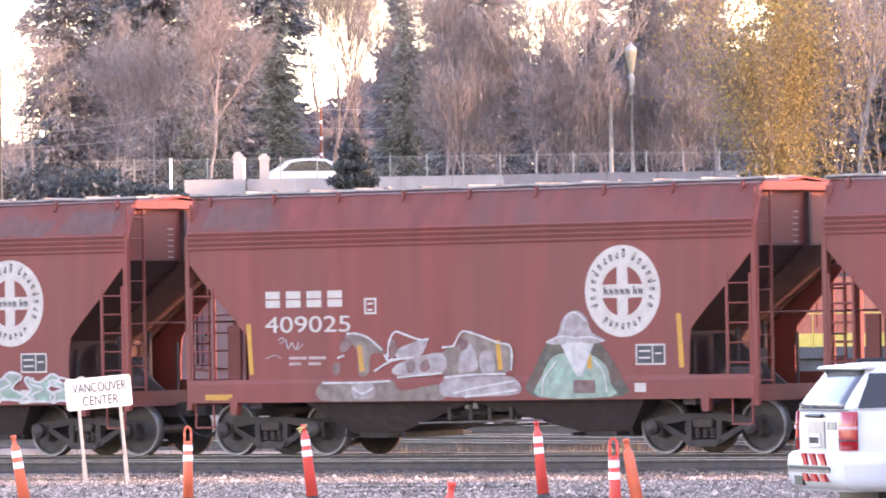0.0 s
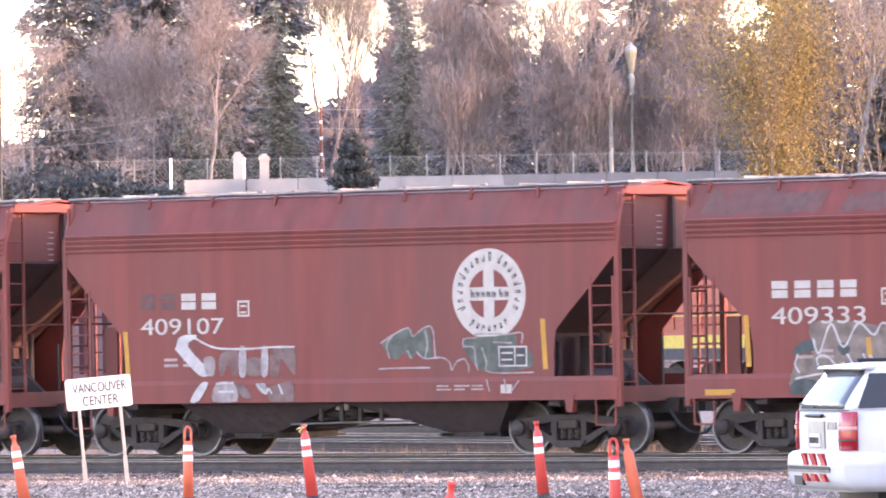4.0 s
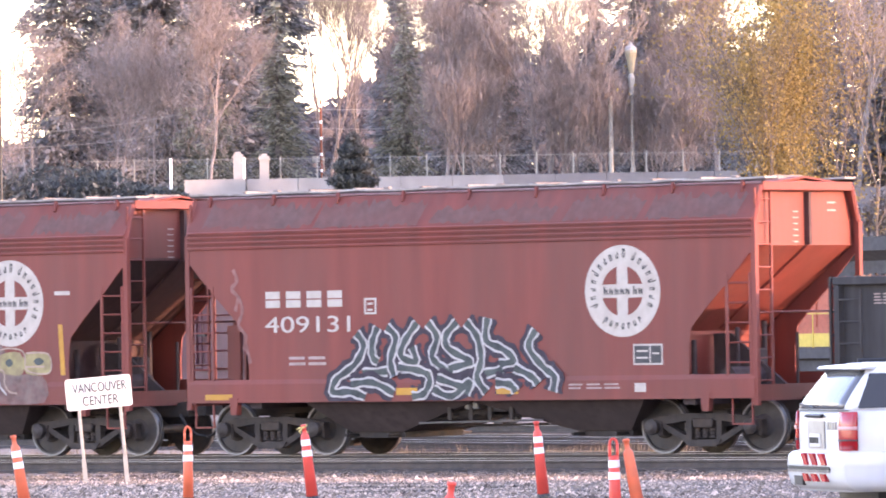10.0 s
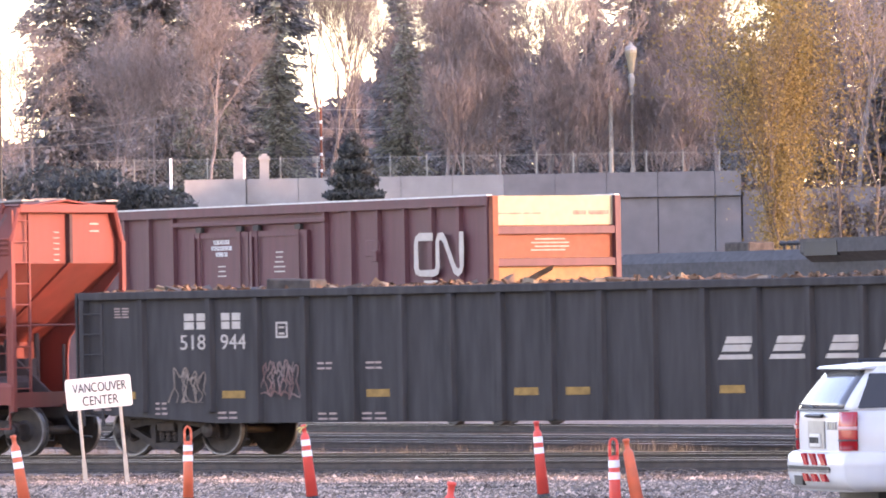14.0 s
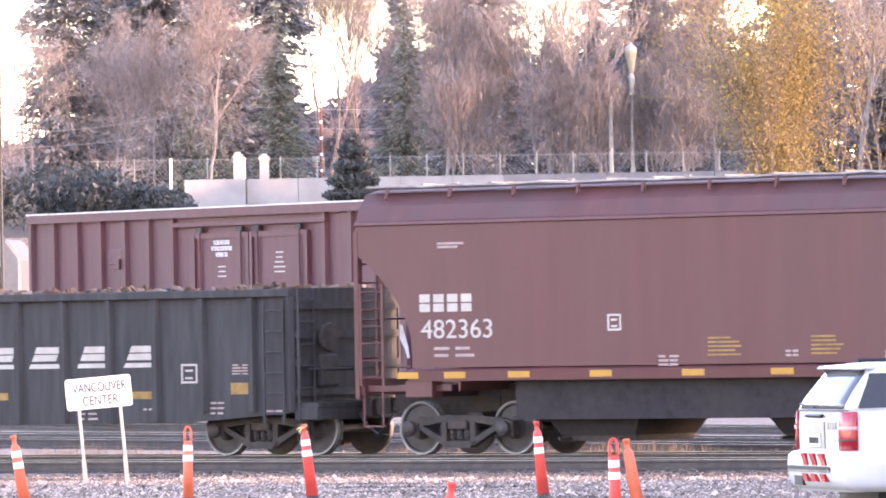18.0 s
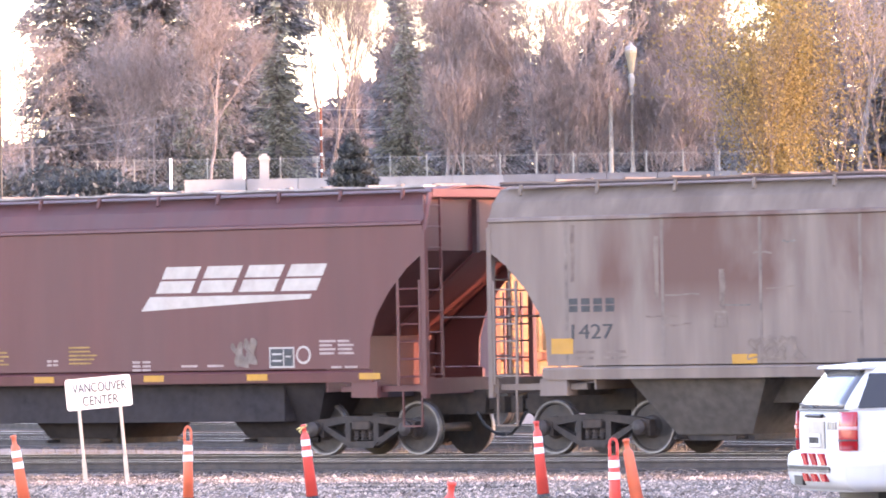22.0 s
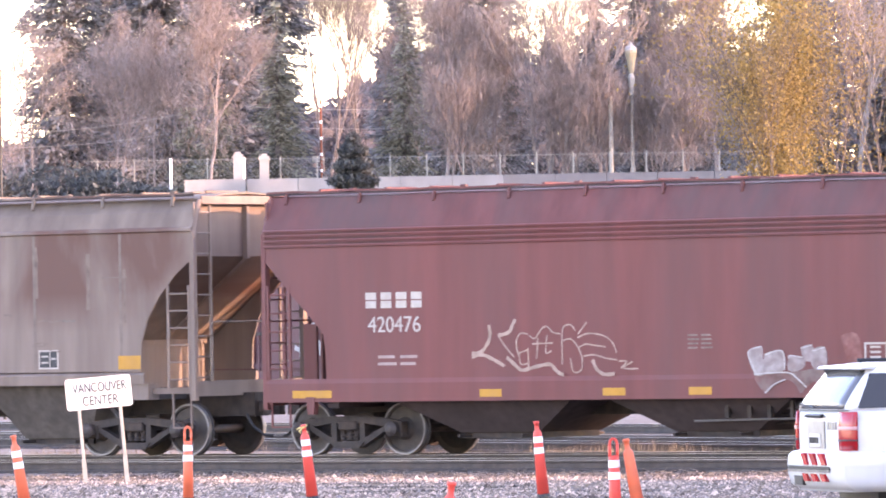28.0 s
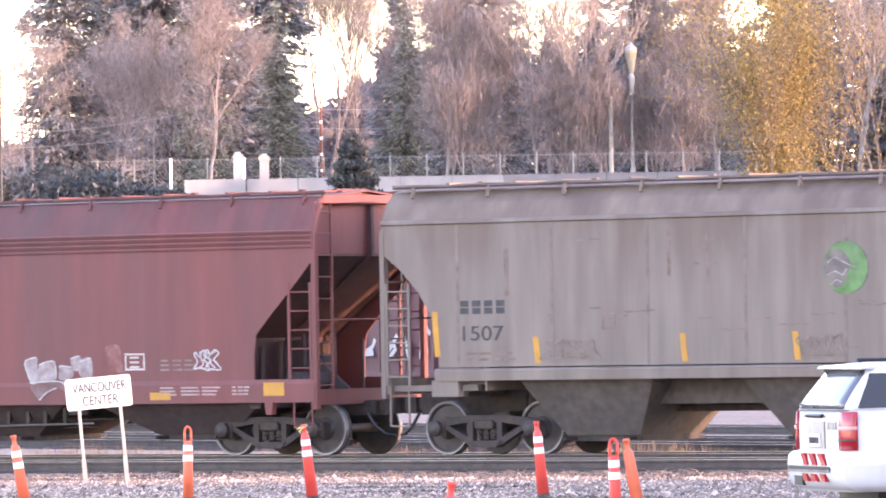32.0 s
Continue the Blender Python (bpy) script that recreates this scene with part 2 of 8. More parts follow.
# ---- mesh helpers ----
def box(bm, x0, x1, y0, y1, z0, z1):
    v = [bm.verts.new(p) for p in ((x0, y0, z0), (x1, y0, z0), (x1, y1, z0), (x0, y1, z0), (x0, y0, z1), (x1, y0, z1), (x1, y1, z1), (x0, y1, z1))]
    for f in ((3, 2, 1, 0), (4, 5, 6, 7), (0, 1, 5, 4), (1, 2, 6, 5), (2, 3, 7, 6), (3, 0, 4, 7)):
        bm.faces.new([v[i] for i in f])


def bevelled(bm, w=0.01):
    bmesh.ops.bevel(bm, geom=list(bm.edges), offset=w, segments=1, affect="EDGES")
    return bm


def prism(bm, outline, a0, a1, axis="y"):
    """outline: (x, z) for axis y, (y, z) for axis x, (x, y) for axis z."""
    def place(p, a):
        return {"y": (p[0], a, p[1]), "x": (a, p[0], p[1]), "z": (p[0], p[1], a)}[axis]
    lo = [bm.verts.new(place(p, a0)) for p in outline]
    hi = [bm.verts.new(place(p, a1)) for p in outline]
    n = len(outline)
    bm.faces.new(lo)
    bm.faces.new(hi[::-1])
    for i in range(n):
        bm.faces.new((lo[i], hi[i], hi[(i + 1) % n], lo[(i + 1) % n]))


def rod(bm, a, b, r, n=6, r2=None):
    a, b = Vector(a), Vector(b)
    d = (b - a).normalized()
    u = d.orthogonal().normalized()
    w = d.cross(u)
    r2 = r if r2 is None else r2
    lo = [bm.verts.new(a + (u * math.cos(t) + w * math.sin(t)) * r) for t in (2 * math.pi * k / n for k in range(n))]
    hi = [bm.verts.new(b + (u * math.cos(t) + w * math.sin(t)) * r2) for t in (2 * math.pi * k / n for k in range(n))]
    bm.faces.new(lo[::-1])
    bm.faces.new(hi)
    for i in range(n):
        bm.faces.new((lo[i], lo[(i + 1) % n], hi[(i + 1) % n], hi[i]))


def lathe(bm, prof, n=24, axis="z", at=(0, 0, 0), caps=True):
    """prof: (radius, height) pairs along the axis."""
    rings = []
    for r, h in prof:
        ring = []
        for k in range(n):
            t = 2 * math.pi * k / n
            c, s = r * math.cos(t), r * math.sin(t)
            p = (c, s, h) if axis == "z" else (c, h, s) if axis == "y" else (h, c, s)
            ring.append(bm.verts.new(Vector(p) + Vector(at)))
        rings.append(ring)
    for a, b in zip(rings, rings[1:]):
        for i in range(n):
            bm.faces.new((a[i], a[(i + 1) % n], b[(i + 1) % n], b[i]))
    if caps:
        bm.faces.new(rings[0][::-1])
        bm.faces.new(rings[-1])


def mesh_of(bm, name, material, smooth=False):
    bmesh.ops.recalc_face_normals(bm, faces=bm.faces)
    me = bpy.data.meshes.new(name)
    bm.to_mesh(me)
    bm.free()
    if smooth:
        for p in me.polygons:
            p.use_smooth = True
    me.materials.append(material)
    return me


def part(name, bm, material, parent, label="", smooth=False):
    ob = new(name, mesh_of(bm, name, material, smooth))
    ob.parent = parent
    return tagged(ob, label)


def share(name, me, parent, m):
    ob = new(name, me)
    ob.parent = parent
    ob.matrix_basis = m
    return ob


def raw(name, verts, faces, material):
    me = bpy.data.meshes.new(name)
    me.from_pydata([tuple(v) for v in verts], [], faces)
    me.materials.append(material)
    return me


def thing(name, m, label, category, group="", kind=""):
    ob = new(name)
    ob.matrix_basis = m
    return tagged(ob, label, category, group, kind)


def made(fn, *args, **kw):
    bm = bmesh.new()
    fn(bm, *args, **kw)
    return bm


def lettering(body, height, material, depth=0.004, spacing=1.0, width=None, bold=0.0):
    cu = bpy.data.curves.new("letters", "FONT")
    cu.body, cu.size, cu.extrude, cu.space_character, cu.offset = body, height / 0.7, depth, spacing, bold
    tmp = new("letters", cu)
    me = bpy.data.meshes.new_from_object(tmp)
    bpy.data.objects.remove(tmp)
    me.materials.clear()
    me.materials.append(material)
    if width:
        xs = [v.co.x for v in me.vertices]
        k, x0 = width / (max(xs) - min(xs)), min(xs)
        for v in me.vertices:
            v.co.x = (v.co.x - x0) * k
    return me


def side_text(body, x, z, height, width, parent, material, y=-1.606, name="lettering"):
    """Lettering on the side that faces the yard."""
    glyphs(name, lettering(body, height, material, width=width), parent, pose(x, y, z, 90))


def glyphs(name, me, parent, m):
    """Each character of a text mesh as a part of its own."""
    bm = bmesh.new()
    bm.from_mesh(me)
    seen = set()
    for f in bm.faces:
        if f.index in seen:
            continue
        stack, isle = [f], []
        seen.add(f.index)
        while stack:
            g = stack.pop()
            isle.append(g)
            for v in g.verts:
                for h in v.link_faces:
                    if h.index not in seen:
                        seen.add(h.index)
                        stack.append(h)
        ids = {}
        for g in isle:
            for v in g.verts:
                ids.setdefault(v.index, (len(ids), v.co.copy()))
        share(name, raw(name, [c for _, c in ids.values()], [[ids[v.index][0] for v in g.verts] for g in isle], me.materials[0]), parent, m)
    bm.free()


# ---- setting ----
def build_ground():
    deps = [-400, -60, 0, 40, 80, 100, 120, 140, 170, 210, 250, WALL_D, WALL_D + 0.3, 300, 380, 600, 1200, 4000]
    lats = [-3000, -800, -200, -60, -30, -15, -5, 5, 15, 30, 60, 200, 800, 3000]
    verts, faces = [], []
    for dp in deps:
        for la in lats:
            verts.append(plan(dp, la, TERRACE if dp > WALL_D + 0.1 else GROUND))
    w = len(lats)
    for i in range(len(deps) - 1):
        for j in range(w - 1):
            faces.append((i * w + j, i * w + j + 1, (i + 1) * w + j + 1, (i + 1) * w + j))
    tagged(new("ground", raw("ground", verts, faces, GROUNDM)), "frosty grey gravel yard with dry weeds", "ground", kind="structure")


def track_line(centre, heading, length, ties=True, label="steel railway track on dark wooden ties"):
    """Two rails and their ties along local x."""
    t = thing("railway_track", pose(centre[0], centre[1], 0, 0, 0, heading), label, "railway track", kind="structure")
    for y in (-0.7525, 0.7525):
        bm = bmesh.new()
        prism(bm, [(y - 0.07, -0.17), (y + 0.07, -0.17), (y + 0.07, -0.15), (y + 0.012, -0.135), (y + 0.012, -0.045), (y + 0.035, -0.035), (y + 0.035, -0.004), (y - 0.035, -0.004), (y - 0.035, -0.035), (y - 0.012, -0.045), (y - 0.012, -0.135), (y - 0.07, -0.15)], -length / 2, length / 2, "x")
        r = part("rail", bm, RAIL, t)
        bm = bmesh.new()
        box(bm, -length / 2, length / 2, y - 0.03, y + 0.03, -0.004, 0.0)
        part("rail_head", bm, RAILTOP, r, "worn bright rail head")
    if ties:
        me = mesh_of(bevelled(made(box, -0.11, 0.11, -1.3, 1.3, -0.3, -0.165), 0.012), "tie", TIE)
        n = int(min(length, 60) / 0.6)
        for k in range(n):
            share("tie", me, t, pose((k - n / 2) * 0.6 + random.uniform(-0.03, 0.03), random.uniform(-0.04, 0.04), 0, 0, 0, random.uniform(-1, 1)))
    return t


build_ground()
track_line((0, 0), 0, 400)
track_line((-2, -4.3), 0, 400)


# ---- the train: shared pieces ----
WHEEL_R = 0.457
CARS = []      # each moving car
WHEELSETS = []  # each turning wheelset, with its place on its car


def wheelset_mesh():
    bm = bmesh.new()
    for s in (-1, 1):
        y = 0.75 * s
        lathe(bm, [(0.1, y + 0.1 * s), (0.16, y + 0.085 * s), (0.2, y + 0.035 * s), (0.385, y + 0.025 * s), (0.4, y + 0.062 * s), (0.45, y + 0.066 * s), (0.457, y - 0.03 * s), (0.485, y - 0.045 * s), (0.48, y - 0.07 * s), (0.38, y - 0.06 * s), (0.12, y - 0.08 * s)], 32, "y")
        for k in range(5):
            t = 2 * math.pi * k / 5
            rod(bm, (0.3 * math.cos(t), y + 0.02 * s, 0.3 * math.sin(t)), (0.3 * math.cos(t), y + 0.032 * s, 0.3 * math.sin(t)), 0.022, 6)
    lathe(bm, [(0.085, -0.75), (0.075, 0), (0.085, 0.75)], 12, "y")
    return mesh_of(bm, "wheelset", WHEEL)


def tread_mesh():
    bm = bmesh.new()
    for s in (1,):
        y = 0.75 * s
        lathe(bm, [(0.425, y + 0.067 * s), (0.45, y + 0.0685 * s), (0.4585, y + 0.062 * s), (0.4585, y - 0.02 * s), (0.44, y - 0.02 * s)], 32, "y", caps=False)
    return mesh_of(bm, "tread", RIM)


def side_frame_mesh(base):
    """Cast truck side frame, about x = 0, at its axle height."""
    h = base / 2
    bm = bmesh.new()
    y0, y1 = -0.075, 0.075
    prism(bm, [(-h - 0.16, 0.12), (-h + 0.12, 0.17), (-0.35, 0.22), (0.35, 0.22), (h - 0.12, 0.17), (h + 0.16, 0.12), (h + 0.16, 0.04), (h - 0.14, 0.03), (0.35, 0.1), (-0.35, 0.1), (-h + 0.14, 0.03), (-h - 0.16, 0.04)], y0, y1)
    for s in (-1, 1):
        prism(bm, [(s * (h - 0.2), 0.06), (s * (h - 0.06), 0.04), (s * 0.32, -0.3), (s * 0.2, -0.3), (s * 0.26, -0.2)], y0, y1)
        prism(bm, [(s * 0.25, 0.12), (s * 0.36, 0.12), (s * 0.36, -0.26), (s * 0.25, -0.26)], y0, y1)
        box(bm, s * h - 0.16, s * h + 0.16, y0 - 0.02, y1, -0.02, 0.1)
        box(bm, s * h - 0.17, s * h - 0.11, y0, y1, -0.14, 0.06)
        box(bm, s * h + 0.11, s * h + 0.17, y0, y1, -0.14, 0.06)
    prism(bm, [(-0.36, -0.22), (0.36, -0.22), (0.26, -0.33), (-0.26, -0.33)], y0 - 0.03, y1 + 0.03)
    return mesh_of(bm, "side_frame", STEEL)


def spring_mesh():
    bm = bmesh.new()
    lathe(bm, [(0.05, -0.2), (0.066, -0.18), (0.052, -0.15), (0.066, -0.12), (0.052, -0.09), (0.066, -0.06), (0.052, -0.03), (0.06, 0.0), (0.05, 0.01)], 10)
    return mesh_of(bm, "coil_spring", STEEL)


def bolster_mesh():
    bm = bmesh.new()
    box(bm, -0.2, 0.2, -1.14, 1.14, 0.0, 0.16)
    box(bm, -0.16, 0.16, -0.6, 0.6, 0.14, 0.3)
    return mesh_of(bevelled(bm, 0.02), "bolster", STEEL)


def bearing_mesh():
    bm = bmesh.new()
    lathe(bm, [(0.09, 0.0), (0.13, -0.02), (0.13, -0.12), (0.1, -0.14), (0.06, -0.165), (0.03, -0.17)], 14, "y")
    return mesh_of(bm, "bearing_cap", WHEEL)


WB = 2.0
M_WHEEL, M_TREAD, M_FRAME, M_SPRING, M_BOLSTER, M_BEARING = wheelset_mesh(), tread_mesh(), side_frame_mesh(WB), spring_mesh(), bolster_mesh(), bearing_mesh()


def add_truck(car, x):
    share("bolster", M_BOLSTER, car, pose(x, 0, WHEEL_R - 0.02))
    for s in (-1, 1):
        f = share("side_frame", M_FRAME, car, pose(x, 1.02 * s, WHEEL_R, 0, 0, 0 if s < 0 else 180))
        for k in (-0.15, 0, 0.15):
            share("coil_spring", M_SPRING, f, pose(k, 0, 0))
        for k in (-1, 1):
            share("bearing_cap", M_BEARING, f, pose(k * WB / 2, -0.07, 0))
    for k in (-1, 1):
        w = share("wheelset", M_WHEEL, car, pose(x + k * WB / 2, 0, WHEEL_R))
        share("tread", M_TREAD, w, pose(0, 0, 0))
        share("tread", M_TREAD, w, pose(0, 0, 0, 0, 0, 180))
        WHEELSETS.append((w, x + k * WB / 2))


def add_coupler(car, x):
    """x: the pulling face; a knuckle coupler on its shank, with an air hose."""
    s = 1 if x > 0 else -1
    bm = bmesh.new()
    box(bm, min(x - s * 1.0, x - s * 0.2), max(x - s * 1.0, x - s * 0.2), -0.09, 0.09, 0.76, 0.94)
    prism(bm, [(x - s * 0.28, -0.15), (x - s * 0.05, -0.17), (x, -0.05), (x - s * 0.06, 0.0), (x + s * 0.03, 0.08), (x - s * 0.05, 0.17), (x - s * 0.28, 0.15)], 0.7, 0.98, "z")
    part("coupler", bm, STEEL, car)
    pts = [Vector((x - s * 0.5, -0.35, 0.72)), Vector((x - s * 0.35, -0.35, 0.5)), Vector((x - s * 0.15, -0.3, 0.35)), Vector((x, -0.22, 0.33))]
    part("air_hose", tube(pts, 0.028), BLACKPLASTIC, car)


def add_ladder(car, material, x0, x1, z0, z1, y, n, name="ladder", stiles=0.022):
    """A ladder in a plane of constant y."""
    bm = bmesh.new()
    for x in (x0, x1):
        box(bm, x - stiles, x + stiles, y - 0.02, y + 0.02, z0, z1)
    t = part(name, bm, material, car)
    rung = mesh_of(made(rod, (x0, 0, 0), (x1, 0, 0), 0.016, 6), "rung", material)
    for k in range(n):
        share("rung", rung, t, pose(0, y, z0 + (k + 0.5) * (z1 - z0) / n))


def add_end_ladder(car, material, x, y0, y1, z0, z1, n, name="end_ladder"):
    bm = bmesh.new()
    for y in (y0, y1):
        box(bm, x - 0.02, x + 0.02, y - 0.022, y + 0.022, z0, z1)
    t = part(name, bm, material, car)
    rung = mesh_of(made(rod, (0, y0, 0), (0, y1, 0), 0.016, 6), "rung", material)
    for k in range(n):
        share("rung", rung, t, pose(x, 0, z0 + (k + 0.5) * (z1 - z0) / n))


def flat_part(name, outlines, y, material, parent, label="", depth=0.004):
    """Painted shapes on the side: outlines of (x, z), lifted off the plate by their depth."""
    bm = bmesh.new()
    for o in outlines:
        prism(bm, o, y, y + depth)
    return part(name, bm, material, parent, label)


def clip(poly, z, above):
    """The part of a polygon of (x, z) above or below a height."""
    out = []
    for (x0, z0), (x1, z1) in zip(poly, poly[1:] + poly[:1]):
        in0, in1 = (z0 >= z, z1 >= z) if above else (z0 <= z, z1 <= z)
        if in0:
            out.append((x0, z0))
        if in0 != in1:
            t = (z - z0) / (z1 - z0)
            out.append((x0 + (x1 - x0) * t, z))
    return out if len(out) > 2 else None


SILL_TOP, SILL_OUT = 1.335, 0.022


def paint(bm, poly, y, depth):
    """A painted shape that runs on from the side plate over the proud side sill."""
    up, low = clip(poly, SILL_TOP, True), clip([(p, max(0.94, q)) for p, q in poly], SILL_TOP, False)
    if up:
        prism(bm, up, y, y + depth)
    if low and max(q for _, q in low) - min(q for _, q in low) > 0.002:
        prism(bm, low, y - SILL_OUT, y - SILL_OUT + depth)


def painted(poly, y, depth):
    """The same, as one mesh for the plate and one for the sill."""
    out = []
    up, low = clip(poly, SILL_TOP, True), clip([(p, max(0.94, q)) for p, q in poly], SILL_TOP, False)
    if up:
        out.append(made(prism, up, y, y + depth))
    if low and max(q for _, q in low) - min(q for _, q in low) > 0.002:
        out.append(made(prism, low, y - SILL_OUT, y - SILL_OUT + depth))
    return out


def stroke(points, width, y, depth):
    """One unbroken sprayed line along (x, z) points."""
    bm = bmesh.new()
    rows, n = [], len(points)
    for i, (px, pz) in enumerate(points):
        a, b = points[max(0, i - 1)], points[min(n - 1, i + 1)]
        dx, dz = b[0] - a[0], b[1] - a[1]
        q = math.hypot(dx, dz) or 1
        wob = width / 2 * (1 + 0.16 * math.sin(i * 1.7))
        nx, nz = -dz / q * wob, dx / q * wob
        yy = y - 0.000008 * i - (SILL_OUT if pz < SILL_TOP + 0.05 else 0)
        rows.append([bm.verts.new((px + s * nx, yy + d, max(0.94, pz + s * nz))) for s, d in ((1, 0), (-1, 0), (-1, depth), (1, depth))])
    for r0, r1 in zip(rows, rows[1:]):
        for k in range(4):
            bm.faces.new((r0[k], r1[k], r1[(k + 1) % 4], r0[(k + 1) % 4]))
    bm.faces.new(rows[0])
    bm.faces.new(rows[-1][::-1])
    return bm


def tube(points, r, n=6):
    """A bent pipe of one piece."""
    bm = bmesh.new()
    rings = []
    for i, p in enumerate(points):
        d = (points[min(len(points) - 1, i + 1)] - points[max(0, i - 1)]).normalized()
        u = d.cross(Vector((0, 0, 1)))
        u = (u if u.length > 0.01 else Vector((1, 0, 0))).normalized()
        w = d.cross(u)
        rings.append([bm.verts.new(p + (u * math.cos(2 * math.pi * k / n) + w * math.sin(2 * math.pi * k / n)) * r) for k in range(n)])
    for r0, r1 in zip(rings, rings[1:]):
        for k in range(n):
            bm.faces.new((r0[k], r0[(k + 1) % n], r1[(k + 1) % n], r1[k]))
    bm.faces.new(rings[0])
    bm.faces.new(rings[-1][::-1])
    return bm


def rect(x0, x1, z0, z1):
    return [(x0, z0), (x1, z0), (x1, z1), (x0, z1)]


def bars(parent, x, z, w, rows, h=0.03, gap=0.055, material=None, y=-1.606, name="small_lettering", words=3, seed=0):
    """Small unreadable stencil lines as plain bars."""
    rnd = random.Random(seed)
    out = []
    for r in range(rows):
        zz = z - r * gap
        xx = x
        for k in range(words):
            ww = w / words * rnd.uniform(0.6, 0.9)
            out.append(rect(xx, xx + ww, zz - h, zz))
            xx += w / words
    return flat_part(name, out, y, material or FADED, parent)


def ribbon(points, width):
    """Quads along a polyline of (x, z), as outlines."""
    out = []
    for (x0, z0), (x1, z1) in zip(points, points[1:]):
        dx, dz = x1 - x0, z1 - z0
        q = math.hypot(dx, dz) or 1
        nx, nz = -dz / q * width / 2, dx / q * width / 2
        ex, ez = dx / q * width * 0.3, dz / q * width * 0.3
        out.append([(x0 + nx - ex, z0 + nz - ez), (x0 - nx - ex, z0 - nz - ez), (x1 - nx + ex, z1 - nz + ez), (x1 + nx + ex, z1 + nz + ez)])
    return out


def smooth_loop(pts, closed=True, per=4):
    """Rounded curve through the points."""
    out, n = [], len(pts)
    for i in range(n if closed else n - 1):
        p0, p1, p2, p3 = (pts[(i + d) % n] if closed else pts[max(0, min(n - 1, i + d))] for d in (-1, 0, 1, 2))
        for k in range(per):
            t = k / per
            out.append(tuple(0.5 * (2 * p1[c] + (p2[c] - p0[c]) * t + (2 * p0[c] - 5 * p1[c] + 4 * p2[c] - p3[c]) * t * t + (3 * p1[c] - p0[c] - 3 * p2[c] + p3[c]) * t ** 3) for c in (0, 1)))
    if not closed:
        out.append(pts[-1])
    return out


def graffiti(car, x0, x1, z0, z1, seed, fill, line, n=7, width=0.045, y=-1.604, label="spray-painted graffiti", halo=None):
    """Plain painted swirls: rounded upright loops that lean into one another, with pale outlines."""
    rnd = random.Random(seed)
    w, h = (x1 - x0) / n, z1 - z0
    blobs, lines = [], []
    for k in range(n):
        cx, lean = x0 + (k + 0.5) * w, rnd.uniform(-0.3, 0.3) * w
        top, low = z1 - rnd.uniform(0, 0.22) * h, z0 + rnd.uniform(0, 0.1) * h
        a, b = 0.6 * w, rnd.uniform(0.18, 0.34) * w
        ctrl = [(cx - a + lean * -1, low), (cx - a * 0.2, low + 0.06 * h), (cx + a - lean, low), (cx + a * 0.75, low + 0.28 * h), (cx + b + lean * 0.3, (low + top) / 2), (cx + a * 0.9 + lean, top - 0.12 * h), (cx + lean + a * 0.4, top), (cx + lean - a * 0.1, top - 0.22 * h), (cx + lean - a * 0.7, top - 0.02 * h), (cx - a + lean, top - 0.2 * h), (cx - b + lean * 0.3, (low + top) / 2), (cx - a * 0.8, low + 0.25 * h)]
        ctrl = [(p + rnd.uniform(-0.1, 0.1) * w, q + rnd.uniform(-0.04, 0.04) * h) for p, q in ctrl]
        loop = smooth_loop(ctrl)
        blobs.append(loop)
        lines.append((loop + loop[:1], width))
        s = [(cx + rnd.uniform(-0.35, 0.35) * w, z0 + h * f) for f in (0.12, 0.3, 0.48, 0.66, 0.84)]
        lines.append((smooth_loop(s, False), width * 0.8))
    def each(name, material, polys, dy, depth, step):
        for k, b in enumerate(polys):
            for piece in painted(b, y + dy - step * k, depth):
                part(name, piece, material, car, label)
    if halo:
        wide = []
        for b in blobs:
            mx, mz = sum(p[0] for p in b) / len(b), sum(p[1] for p in b) / len(b)
            wide.append([(mx + (p - mx) * 1.28, min(z1 + 0.12, max(z0, mz + (q - mz) * 1.16))) for p, q in b])
        each("graffiti_halo", halo, wide, 0.002, 0.002, 0.0004)
    if fill:
        each("graffiti_fill", fill, blobs, -0.0012, 0.004, 0.0006)
    for k, (pts, wd) in enumerate(lines):
        part("graffiti_outline", stroke(pts, wd, y - 0.010 - 0.0002 * k, 0.004), line, car, label)


